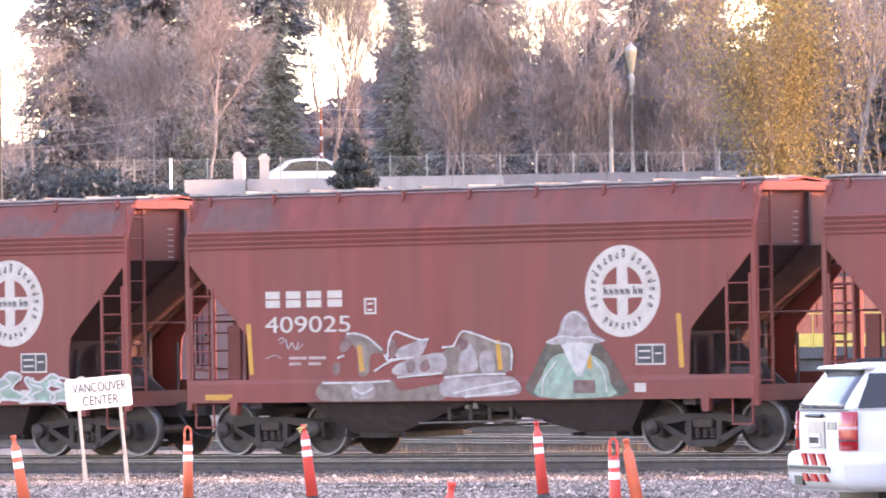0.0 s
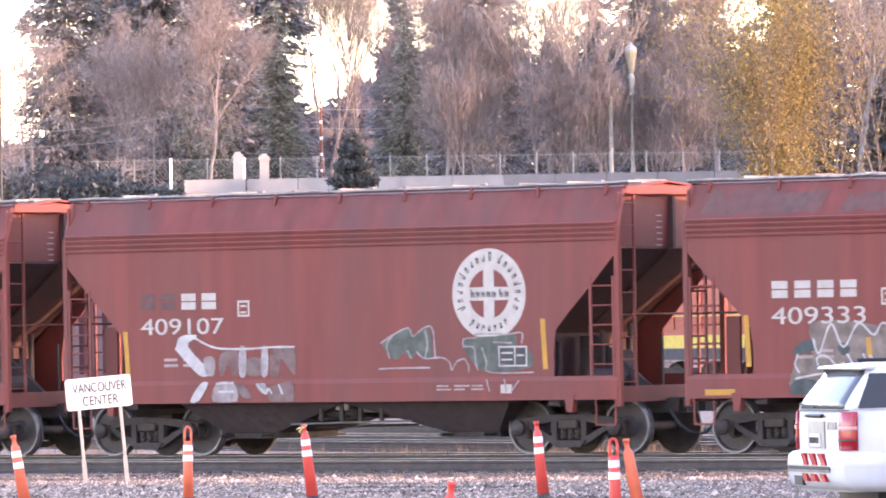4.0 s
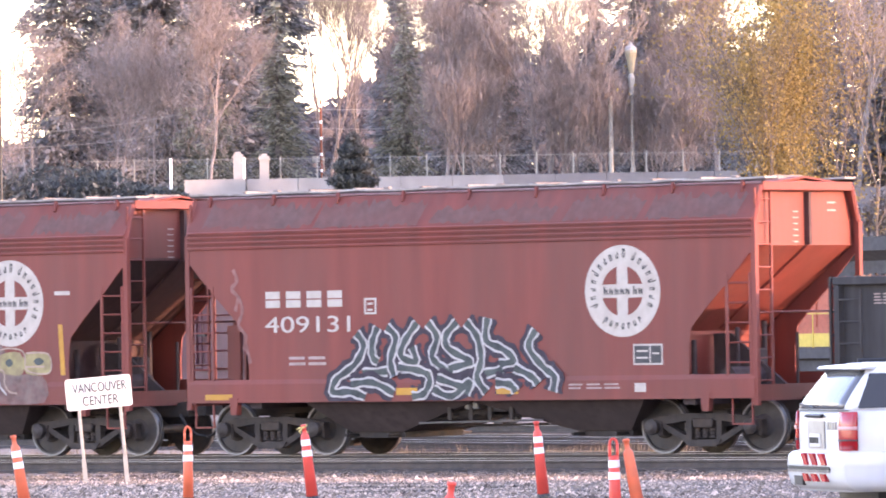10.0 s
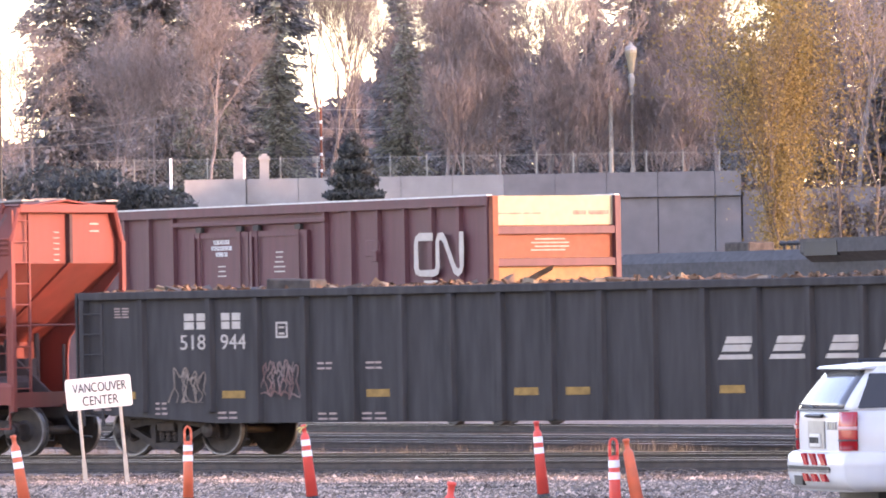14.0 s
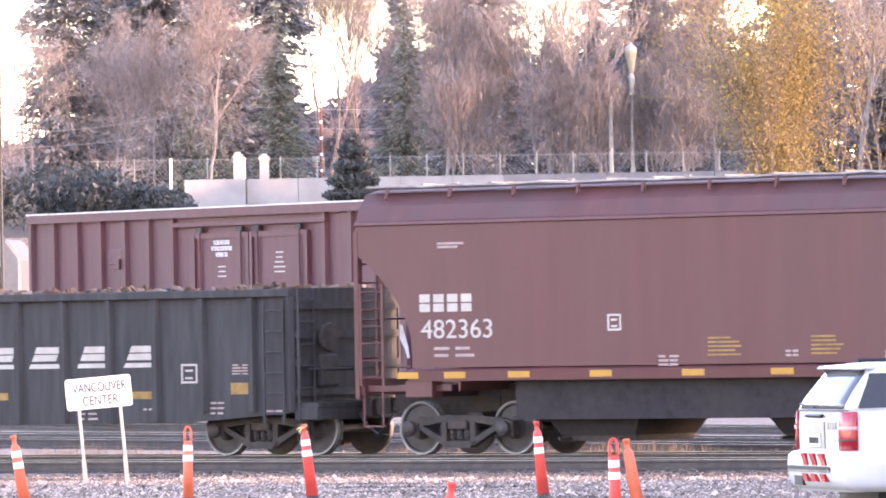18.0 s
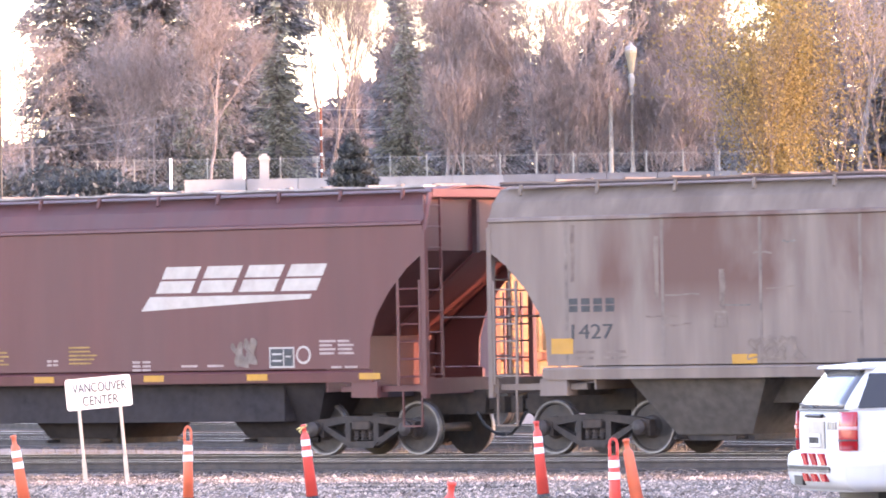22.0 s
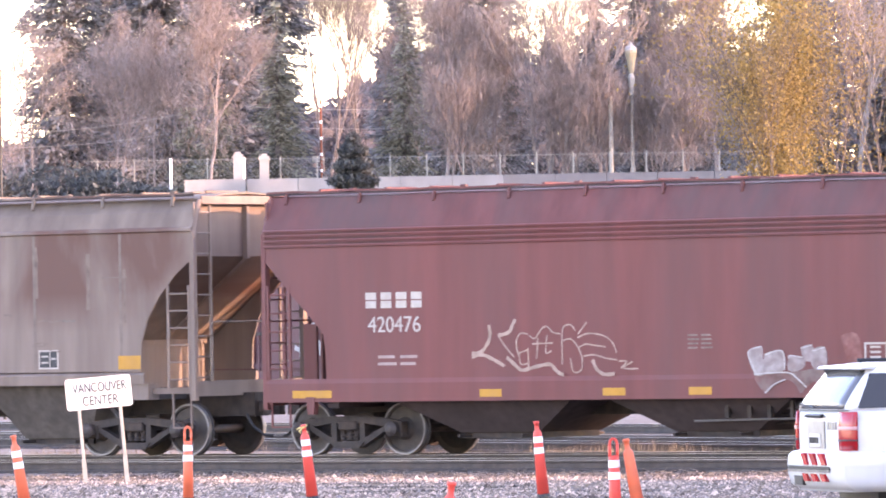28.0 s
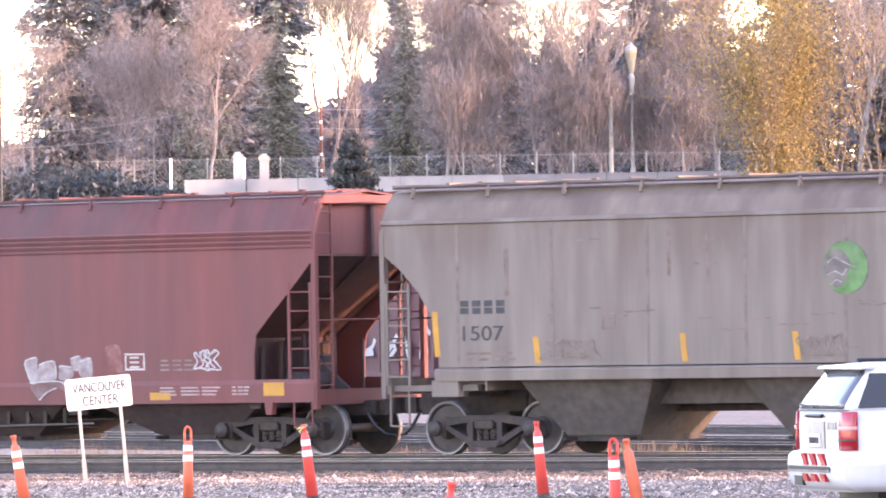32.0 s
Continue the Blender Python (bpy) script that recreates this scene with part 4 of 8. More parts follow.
def gondola(centre, half, label):
    car = thing("gondola_car", pose(centre, 0, 0), label, "gondola car")
    CARS.append((car, centre))
    tub = half - 0.5   # the tub stops short of one end sill
    for s in (-1, 1):
        bm = bmesh.new()
        box(bm, -half, tub, min(s * 1.47, s * 1.5), max(s * 1.47, s * 1.5), 0.9, 2.8)
        prism(bm, [(-half, 0.9), (-half, 0.78), (-half + 3.0, 0.58), (half - 3.0, 0.58), (tub, 0.75), (tub, 0.9)], s * 1.47, s * 1.5)
        part("side_plate", bm, BLACKCAR, car)
        bm = bmesh.new()
        box(bm, -half, tub, min(s * 1.44, s * 1.62), max(s * 1.44, s * 1.62), 2.76, 2.9)
        part("top_chord", bevelled(bm, 0.015), BLACKCAR, car)
        xs = [-half + 0.06, -half + 1.38] + [-half + 2.9 + 1.0465 * k for k in range(16)] + [half - 1.38, tub - 0.06]
        for x in xs:
            bm = bmesh.new()
            prism(bm, [(x - 0.09, s * 1.5), (x - 0.05, s * 1.6), (x + 0.05, s * 1.6), (x + 0.09, s * 1.5)], 0.6 if abs(x) < half - 2.9 else 0.78, 2.76, "z")
            part("side_post", bm, BLACKCAR, car)
    for s, e in ((-1, half), (1, tub)):
        bm = bmesh.new()
        box(bm, min(s * e, s * (e - 0.06)), max(s * e, s * (e - 0.06)), -1.5, 1.5, 0.8, 2.9)
        part("end_wall", bm, BLACKCAR, car)
        for z in (1.1, 1.6, 2.1, 2.6):
            bm = bmesh.new()
            box(bm, min(s * e, s * (e + 0.08)), max(s * e, s * (e + 0.08)), -1.48, 1.48, z - 0.06, z + 0.06)
            part("end_rib", bm, BLACKCAR, car)
        add_end_ladder(car, BLACKCAR, s * (e + 0.12), -1.5, -1.05, 0.6, 2.9, 6)
        add_ladder(car, BLACKCAR, s * (e - 0.55), s * (e - 0.12), 0.55, 2.7, -1.63, 6)
        add_coupler(car, s * (half + 0.55))
        add_truck(car, s * (half - 1.55))
        bm = bmesh.new()
        box(bm, min(s * (half + 0.2), s * (half - 2)), max(s * (half + 0.2), s * (half - 2)), -0.2, 0.2, 0.66, 0.95)
        part("draft_sill", bm, STEEL, car)
    bm = bmesh.new()
    box(bm, -half, half, -1.46, 1.46, 0.84, 0.92)
    part("floor_plate", bm, BLACKCAR, car)
    bm = bmesh.new()
    box(bm, tub, half, -1.5, 1.5, 0.62, 0.84)
    part("end_sill", bevelled(bm, 0.02), BLACKCAR, car)
    bm = bmesh.new()
    lathe(bm, [(0.05, 0.0), (0.24, 0.01), (0.26, 0.05), (0.24, 0.09)], 18, "x", (tub + 0.12, -0.7, 2.05))
    part("brake_wheel", bm, STEEL, car)
    # brake housing below the wheel
    bm = bmesh.new()
    box(bm, tub + 0.08, tub + 0.2, -0.95, -0.45, 1.2, 1.75)
    part("end_housing", bevelled(bm, 0.03), STEEL, car)
    bm = bmesh.new()
    rod(bm, (tub + 0.3, -1.45, 1.5), (tub + 0.3, 1.45, 1.5), 0.018)
    part("grab_rail", bm, BLACKCAR, car)
    for k in range(8):
        x = -half + 3.6 + k * (2 * half - 7.2) / 7
        bm = bmesh.new()
        box(bm, x - 0.06, x + 0.06, -1.45, 1.45, 0.62, 0.9)
        part("cross_bearer", bm, STEEL, car)
    return car


def lerp_s(t):
    for (t0, s0), (t1, s1) in zip(TRAVEL, TRAVEL[1:]):
        if t <= t1:
            return s0 + (s1 - s0) * (t - t0) / (t1 - t0)
    return TRAVEL[-1][1]


# seconds, metres travelled along the track
TRAVEL = [(0, -0.000), (0.5, -2.028), (1, -4.066), (1.5, -6.093), (2, -8.120), (2.5, -10.136), (3, -12.010), (3.5, -14.025), (5.5, -22.090), (6, -23.969), (6.5, -26.108), (7, -27.983), (7.5, -30.001), (8, -32.007), (8.5, -34.011), (9, -36.023), (9.5, -38.023), (10, -40.020), (10.5, -42.030), (11, -44.031), (11.5, -46.032), (12, -48.033), (12.5, -50.031), (13, -52.018), (13.5, -54.015), (14, -55.998), (14.5, -57.981), (16.5, -65.909), (17, -67.907), (17.5, -69.873), (18, -71.869), (18.5, -73.864), (19, -75.832), (19.5, -77.795), (20, -79.773), (20.5, -81.730), (21, -83.694), (21.5, -85.667), (22, -87.635), (22.5, -89.595), (23, -91.555), (23.5, -93.518), (24, -95.475), (24.5, -97.429), (25, -99.369), (25.5, -101.322), (27.5, -109.122), (28, -111.073), (28.5, -113.020), (29, -114.954), (29.5, -116.892), (30, -118.833), (30.5, -120.784), (31, -122.727), (31.5, -124.665), (32, -126.608)]

HALF2, HALF3, HALFS, HALFG = 5.97, 8.31, 8.6, 10.54
car_z = ribbed_hopper(-12.94, HALF2, "weathered oxide-red covered hopper car with a round white emblem", 2)
car_a = ribbed_hopper(0.40, HALF2, "oxide-red covered hopper car with grey and green graffiti", 2)
car_b = ribbed_hopper(13.74, HALF2, "oxide-red covered hopper car with white-outlined graffiti and a faded mark", 2)
car_c = ribbed_hopper(27.08, HALF2, "oxide-red covered hopper car with dense grey and white graffiti", 2)
car_d = ribbed_hopper(40.42, HALF2, "oxide-red covered hopper car with black and silver graffiti", 2, slope=RED)
car_e = gondola(58.49, HALFG, "long faded black gondola car loaded with rusty scrap")
car_f = smooth_hopper(78.6, HALFS, "smooth maroon covered hopper car with a large slanted white mark", RED_NEW, 13)
car_g = smooth_hopper(97.1, 8.5, "rust-stained grey covered hopper car with a green round decal", GREY_G, 11)
car_h = ribbed_hopper(115.5, HALF3, "long oxide-red covered hopper car with pale graffiti", 3, RED_MAUVE)
car_i = smooth_hopper(133.8, 8.5, "dusty grey covered hopper car with upright yellow reflectors", GREY_I, 11)


# ---- parked cars behind the train ----
def chip_car():
    """Tall brown wood-chip gondola, parked on a track that runs at a slant."""
    L, W, TOP = 20.0, 3.23, 5.0
    end = Vector((-19.3, 26.2, 0))
    head = math.degrees(math.atan2(6.9, -18.8))
    car = thing("wood_chip_car", pose(end.x, end.y, 0, 0, 0, head), "tall brown-red wood-chip rail car with a cream and orange end, parked", "rail car")
    # local x runs from the near end along the car; y < 0 is away from the yard's near side
    for y0, y1 in ((-0.04, 0.0), (-W, -W + 0.04)):
        bm = bmesh.new()
        box(bm, 0.05, L - 0.05, y0, y1, 1.1, TOP)
        part("side_wall", bm, CHIP_RED, car)
    for side, yy in ((1, 0.0), (-1, -W)):
        for k in range(19):
            x = 0.12 + k * (L - 0.24) / 18
            if side > 0 and 7.2 < x < 12.6:
                continue
            bm = bmesh.new()
            prism(bm, [(x - 0.09, yy), (x - 0.06, yy + side * 0.1), (x + 0.06, yy + side * 0.1), (x + 0.09, yy)], 1.1, TOP - 0.2, "z")
            part("side_post", bm, CHIP_RED, car)
        bm = bmesh.new()
        box(bm, 0, L, min(yy, yy + side * 0.13), max(yy, yy + side * 0.13), TOP - 0.2, TOP)
        part("top_chord", bm, CHIP_RED, car)
        bm = bmesh.new()
        box(bm, 0, L, min(yy, yy + side * 0.13), max(yy, yy + side * 0.13), TOP + 0.002, TOP + 0.035)
        part("frost_cap", bm, RIME, car, "rim of white frost")
        bm = bmesh.new()
        box(bm, 0, L, min(yy, yy + side * 0.14), max(yy, yy + side * 0.14), 0.95, 1.2)
        part("side_sill", bm, CHIP_RED, car)
    for x0, x1 in ((7.4, 9.88), (9.92, 12.4)):
        bm = bmesh.new()
        box(bm, x0, x1, 0.0, 0.05, 1.3, 4.42)
        door = part("side_door", bm, CHIP_RED, car)
        for u in (x0 + 0.06, x1 - 0.06):
            part("door_stile", made(box, u - 0.06, u + 0.06, 0.05, 0.1, 1.3, 4.42), CHIP_RED, door)
        for z in (1.36, 4.36):
            part("door_rail", made(box, x0 + 0.12, x1 - 0.12, 0.05, 0.09, z - 0.06, z + 0.06), CHIP_RED, door)
        for u in (x0 + 0.35, x1 - 0.35):
            part("lock_rod", made(rod, (u, 0.09, 1.25), (u, 0.09, 4.5), 0.025, 6), CHIP_RED, door)
            part("hinge", made(box, u - 0.12, u + 0.12, 0.05, 0.13, 4.44, 4.56), STEEL, door)
        part("door_handle", made(box, x1 - 0.6, x1 - 0.25, 0.1, 0.14, 2.05, 2.12), STEEL, door)
    part("door_track", bevelled(made(box, 6.6, 13.2, 0.02, 0.12, 4.58, 4.68), 0.01), CHIP_RED, car)
    for x, z in ((15.9, 3.95), (4.7, 3.95)):
        bm = bmesh.new()
        box(bm, x - 0.3, x + 0.3, 0.0, 0.08, z - 0.18, z + 0.18)
        box(bm, x - 0.28, x - 0.05, 0.08, 0.16, z - 0.3, z - 0.05)
        part("latch_box", bevelled(bm, 0.015), CHIP_RED, car)
    # the sunlit end: cream top, red frame, orange panels
    bm = bmesh.new()
    box(bm, -0.03, 0.03, -W, 0.0, 4.36, TOP)
    part("end_top_panel", bm, CREAM, car, "cream painted panel")
    bm = bmesh.new()
    box(bm, 0.0, 0.04, -W, 0.0, 0.95, 4.36)
    part("end_wall", bm, CHIP_OCHRE, car)
    bm = bmesh.new()
    box(bm, -0.012, 0.0, -W + 0.08, -0.08, 3.65, 4.15)
    part("end_panel", bm, CHIP_ORANGE, car, "rust-orange panel")
    for z, m in ((4.25, CHIP_RED), (3.55, CHIP_RED), (2.5, CHIP_ORANGE), (1.5, CHIP_ORANGE), (1.02, CHIP_RED)):
        bm = bmesh.new()
        box(bm, -0.12, 0.0, -W - 0.02, 0.02, z - 0.09, z + 0.09)
        part("end_rib", bevelled(bm, 0.012), m, car)
    for y in (0.0, -W):
        bm = bmesh.new()
        box(bm, -0.14, 0.02, y - 0.07, y + 0.07, 0.9, TOP)
        part("corner_post", bm, CHIP_RED if y else CHIP_ORANGE, car)
    bm = bmesh.new()
    box(bm, 0.0, 0.06, -W, 0.0, 0.95, TOP)
    o = part("far_end_wall", bm, CHIP_RED, car)
    o.location.x = L - 0.06
    add_bars = [rect(1.1, 1.9, 4.04, 4.07), rect(1.0, 2.0, 3.96, 3.99), rect(1.1, 2.0, 3.88, 3.91), rect(1.0, 1.9, 3.8, 3.83), rect(0.1, 0.75, 4.6, 4.63), rect(0.8, 1.25, 4.6, 4.63), rect(2.1, 2.45, 4.58, 4.67), rect(2.52, 3.05, 4.58, 4.67)]
    for o in add_bars:
        tall = o[0][1] > 4.5
        part("stencil_bar", made(prism, [(-p[0], p[1]) for p in o], -0.035 if tall else -0.018, 0.0, "x"), GRAF_GREY if tall else FADED, car)
    # pale ribbon emblem and stencils on the side
    loop = [(1.06, 4.25), (1.06, 3.9), (1.06, 3.5), (1.1, 3.4), (1.2, 3.36), (1.32, 3.4), (1.42, 3.55), (1.72, 4.06), (1.82, 4.16), (1.94, 4.16), (2.02, 4.06), (2.02, 3.5), (2.06, 3.4), (2.16, 3.36), (2.72, 3.36), (2.84, 3.4), (2.88, 3.5), (2.88, 4.02), (2.84, 4.12), (2.74, 4.16), (2.2, 4.16)]
    part("emblem", stroke(loop, 0.16, 0.105, 0.006), WHITE, car, "thick white ribbon-like emblem")
    bm = bmesh.new()
    rnd = random.Random(4)
    for x0, z0, n, w in ((10.9, 3.66, 3, 0.5), (8.4, 3.95, 5, 0.5), (2.0, 3.2, 1, 0.6), (1.05, 3.2, 1, 0.5)):
        for k in range(n):
            ww = w * rnd.uniform(0.55, 1.0)
            zz = z0 - k * 0.11
            yy = 0.054 if n > 1 else 0.11
            prism(bm, rect(x0 + (w - ww) / 2, x0 + (w + ww) / 2, zz - (0.03 if n > 1 else 0.06), zz), yy, yy + 0.005)
    tagged(part("stencil_line", bm, WHITE, car), kind="stuff")
    for word, zz, wd in (("CLOSE AND LOCK", 4.16, 0.72), ("BOTH DOORS BEFORE", 4.02, 0.9), ("MOVING CAR", 3.88, 0.52)):
        share("lettering", lettering(word, 0.09, RIME, 0.003, width=wd, bold=0.006), car, pose(11.15 + wd / 2, 0.056, zz, 90, 0, 180))
    for k in range(9):
        x0 = 1.4 + k * 0.75
        pts = smooth_loop([(x0 + rnd.uniform(0, 0.7), 1.42 + rnd.uniform(0, 0.95)) for _ in range(5)], False, 4)
        part("graffiti", stroke(pts, 0.1, 0.112 + 0.001 * k, 0.006), GRAF_WHITE, car, "white sprayed graffiti")
    # end gear
    add_rungs = bmesh.new()
    for k in range(9):
        rod(add_rungs, (-0.2, -0.15, 1.1 + k * 0.2), (-0.2, -0.6, 1.1 + k * 0.2), 0.016)
    for y in (-0.15, -0.6):
        box(add_rungs, -0.22, -0.16, y - 0.02, y + 0.02, 1.0, 2.9)
    part("end_ladder", add_rungs, CHIP_RED, car)
    bm = bmesh.new()
    box(bm, -0.4, 0.0, -2.1, -1.5, 1.7, 2.2)
    rod(bm, (-0.45, -1.4, 1.1), (-0.45, -1.4, 2.6), 0.04)
    rod(bm, (-0.45, -1.4, 1.9), (-0.45, -2.6, 1.3), 0.03)
    part("brake_gear", bm, STEEL, car)
    bm = bmesh.new()
    box(bm, -0.8, L + 0.8, -W / 2 - 0.2, -W / 2 + 0.2, 0.7, 1.0)
    part("centre_sill", bm, STEEL, car)
    for x in (2.0, L - 2.0):
        for k in (-1, 1):
            share("wheelset", M_WHEEL, car, pose(x + k * 0.9, -W / 2, WHEEL_R))
        for s in (-1, 1):
            share("side_frame", M_FRAME, car, pose(x, -W / 2 + 1.02 * s, WHEEL_R, 0, 0, 180 if s > 0 else 0))
        share("bolster", M_BOLSTER, car, pose(x, -W / 2, WHEEL_R))


def locomotive():
    """Parked red diesel locomotive far behind, long hood with a yellow stripe."""
    o = plan(228, 6.2)
    head = math.degrees(math.atan2(-6.9, 18.8))
    t = thing("locomotive", pose(o.x, o.y, 0, 0, 0, head), "red diesel locomotive with a yellow stripe and grey roof, parked", "locomotive")
    bm = bmesh.new()
    box(bm, 0, 22, -0.95, 0.95, 1.75, 3.45)
    part("long_hood", bm, LOCO_RED, t)
    bm = bmesh.new()
    box(bm, 0, 22, -0.95, 0.95, 3.45, 4.0)
    part("upper_hood", bm, LOCO_GREY, t)
    bm = bmesh.new()
    prism(bm, [(-0.95, 4.0), (0.95, 4.0), (0.6, 4.32), (-0.6, 4.32)], 0, 22, "x")
    part("hood_roof", bm, LOCO_GREY, t)
    bm = bmesh.new()
    box(bm, 0, 22, -0.965, -0.94, 1.35, 1.75)
    part("stripe", bm, LOCO_YELLOW, t, "yellow stripe")
    for k in range(14):
        bm = bmesh.new()
        box(bm, 0.4 + k * 1.5, 1.7 + k * 1.5, -0.985, -0.95, 1.95, 3.3)
        part("hood_door", bm, LOCO_RED, t)
    bm = bmesh.new()
    box(bm, -1, 23, -1.5, 1.5, 1.0, 1.32)
    part("walkway_frame", bm, LOCO_GREY, t)
    bm = bmesh.new()
    for k in range(14):
        rod(bm, (k * 1.6, -1.48, 1.3), (k * 1.6, -1.48, 2.35), 0.02, 5)
    rod(bm, (-0.5, -1.48, 2.35), (22, -1.48, 2.35), 0.02, 5)
    part("handrail", bm, LOCO_YELLOW, t)
    bm = bmesh.new()
    prism(bm, [(-0.95, 3.9), (0.95, 3.9), (1.4, 4.2), (1.4, 4.62), (-1.4, 4.62), (-1.4, 4.2)], 10.5, 15.5, "x")
    part("radiator", bm, LOCO_GREY, t)
    bm = bmesh.new()
    box(bm, 10.7, 12.4, -1.42, -1.25, 4.1, 4.52)
    part("radiator_grille", bm, BLACKPLASTIC, t)
    bm = bmesh.new()
    box(bm, 5.3, 6.6, -0.5, 0.5, 4.25, 4.6)
    part("exhaust_box", bevelled(bm, 0.04), TIE, t)
    bm = bmesh.new()
    for x in (8.2, 8.6, 8.9):
        rod(bm, (x, -0.3, 4.3), (x, -0.3, 4.5), 0.05)
        rod(bm, (x - 0.15, -0.3, 4.52), (x + 0.15, -0.3, 4.52), 0.09, 8, 0.05)
    part("horn", bm, BLACKPLASTIC, t)
    bm = bmesh.new()
    box(bm, 8, 14, -1.3, 1.3, 0.35, 1.0)
    part("fuel_tank", bevelled(bm, 0.06), LOCO_GREY, t)
    for x in (3, 19):
        for k in (-1.8, 0, 1.8):
            share("wheelset", M_WHEEL, t, pose(x + k, 0, WHEEL_R))
        bm = bmesh.new()
        box(bm, x - 2.6, x + 2.6, -1.1, -0.95, 0.35, 0.75)
        part("bogie_frame", bm, STEEL, t)


# white panel darkened: the shade it stands in is put into its colour
CAMPER = mat("shaded_camper_panel", (0.11, 0.115, 0.12), 0.6, vary=0.1)


def camper():
    o = plan(215, -14.6)
    t = thing("camper_trailer", pose(o.x, o.y, GROUND, 0, 0, VIEW_RZ - 8), "white camper trailer standing behind the parked cars", "trailer")
    bm = bmesh.new()
    prism(bm, [(-3, 1.2), (2.1, 1.2), (2.3, 2.2), (2.3, 4.6), (1.9, 5.15), (-3, 5.2)], -1.2, 1.2)
    part("body", bevelled(bm, 0.08), CAMPER, t)
    bm = bmesh.new()
    box(bm, 0.6, 1.7, -1.22, -1.19, 3.7, 4.35)
    part("window", bm, GLASSDARK, t)
    bm = bmesh.new()
    box(bm, -3, 2.3, -1.23, -1.2, 3.3, 3.42)
    part("trim_stripe", bm, GALV, t)
    for x in (-1.2, 1.2):
        bm = bmesh.new()
        lathe(bm, [(0.2, -1.25), (0.55, -1.22), (0.6, -1.0)], 16, "y", (x, 0, 0.6))
        part("wheel", bm, BLACKPLASTIC, t)
    bm = bmesh.new()
    box(bm, -3, 2.2, -1.0, 1.0, 0.6, 1.2)
    part("chassis", bm, STEEL, t)


chip_car()
locomotive()
camper()
N2 = Vector((0.345, 0.94))
for off, ln in ((7.0, 90), (11.0, 90), (19.6, 110)):
    p = N2 * off + Vector((-0.94, 0.345)) * 22
    track_line((p.x, p.y), math.degrees(math.atan2(-6.9, 18.8)), ln, ties=(off < 8))


# ---- embankment wall, fence, road ----
def wall_run():
    w = thing("wall_embankment", Matrix.Identity(4), "stained grey concrete retaining wall with panel joints", "wall", kind="structure")
    def panel(l0, l1, z0, z1, d0, d1, name, material=None):
        bm = bmesh.new()
        ps = [plan(d0, l0), plan(d0, l1), plan(d1, l1), plan(d1, l0)]
        prism(bm, [(p.x, p.y) for p in ps], z0, z1, "z")
        return part(name, bm, material or CONC, w)
    panel(-9.3, -7.1, -0.3, 7.6, 261.2, 262.2, "wall_panel", CONC_PALE)
    edges = [-7.05 + 1.86 * k for k in range(9)] + [9.9, 10.85]
    for a, b in zip(edges, edges[1:]):
        panel(a, b - 0.03, 3.0, 6.66, 261.75, 262.2, "wall_panel")
        panel(a, b - 0.02, 6.7, 7.6, 261.6, 262.2, "parapet_panel", CONC_PALE if a < 2 else CONC)
    panel(-7.1, 10.9, -0.3, 3.0, 261.8, 262.3, "wall_base")
    panel(10.9, 40, -0.3, 6.9, 262.0, 262.4, "wall_base")
    panel(-40, -9.3, -0.3, 6.9, 262.0, 262.4, "wall_base")
    for lat, top in ((-7.37, 8.6), (-6.42, 8.52)):
        bm = bmesh.new()
        for zz0, zz1, h in ((6.8, top - 0.22, 0.17), (top - 0.22, top - 0.16, 0.21), (top - 0.16, top - 0.08, 0.18), (top - 0.08, top, 0.1)):
            ps = [plan(261.9 + a * h, lat + b * h) for a, b in ((-1, -1), (-1, 1), (1, 1), (1, -1))]
            prism(bm, [(p.x, p.y) for p in ps], zz0, zz1, "z")
        part("gate_pillar", bm, CONC_PALE, w, "capped concrete pillar")


def fence():
    f = thing("fence", Matrix.Identity(4), "thin grey wire fence on the embankment", "fence", kind="structure")
    post = mesh_of(made(rod, (0, 0, 6.9), (0, 0, 8.42), 0.022, 6), "post", GALV)
    pale = mesh_of(made(rod, (0, 0, 7.3), (0, 0, 8.42), 0.055, 6), "post", BAND)
    for k in range(19):
        p = plan(262.6, -12.5 + k * 1.33)
        share("post", pale if k in (2, 4) else post, f, pose(p.x, p.y, 0))
    for z in (8.36,):
        bm = bmesh.new()
        rod(bm, plan(262.6, -13, z), plan(262.6, 12, z - 0.06), 0.01, 4)
        part("rail", bm, GALV, f)
    bm = bmesh.new()
    for k in range(160):
        a = plan(262.62, -12.6 + k * 0.15, 7.35)
        b = plan(262.62, -12.6 + k * 0.15 + 0.9, 8.36)
        rod(bm, a, b, 0.003, 3)
        a = plan(262.63, -12.6 + k * 0.15 + 0.9, 7.35)
        b = plan(262.63, -12.6 + k * 0.15, 8.36)
        rod(bm, a, b, 0.004, 3)
    tagged(part("wire_mesh", bm, GALV, f), kind="stuff")


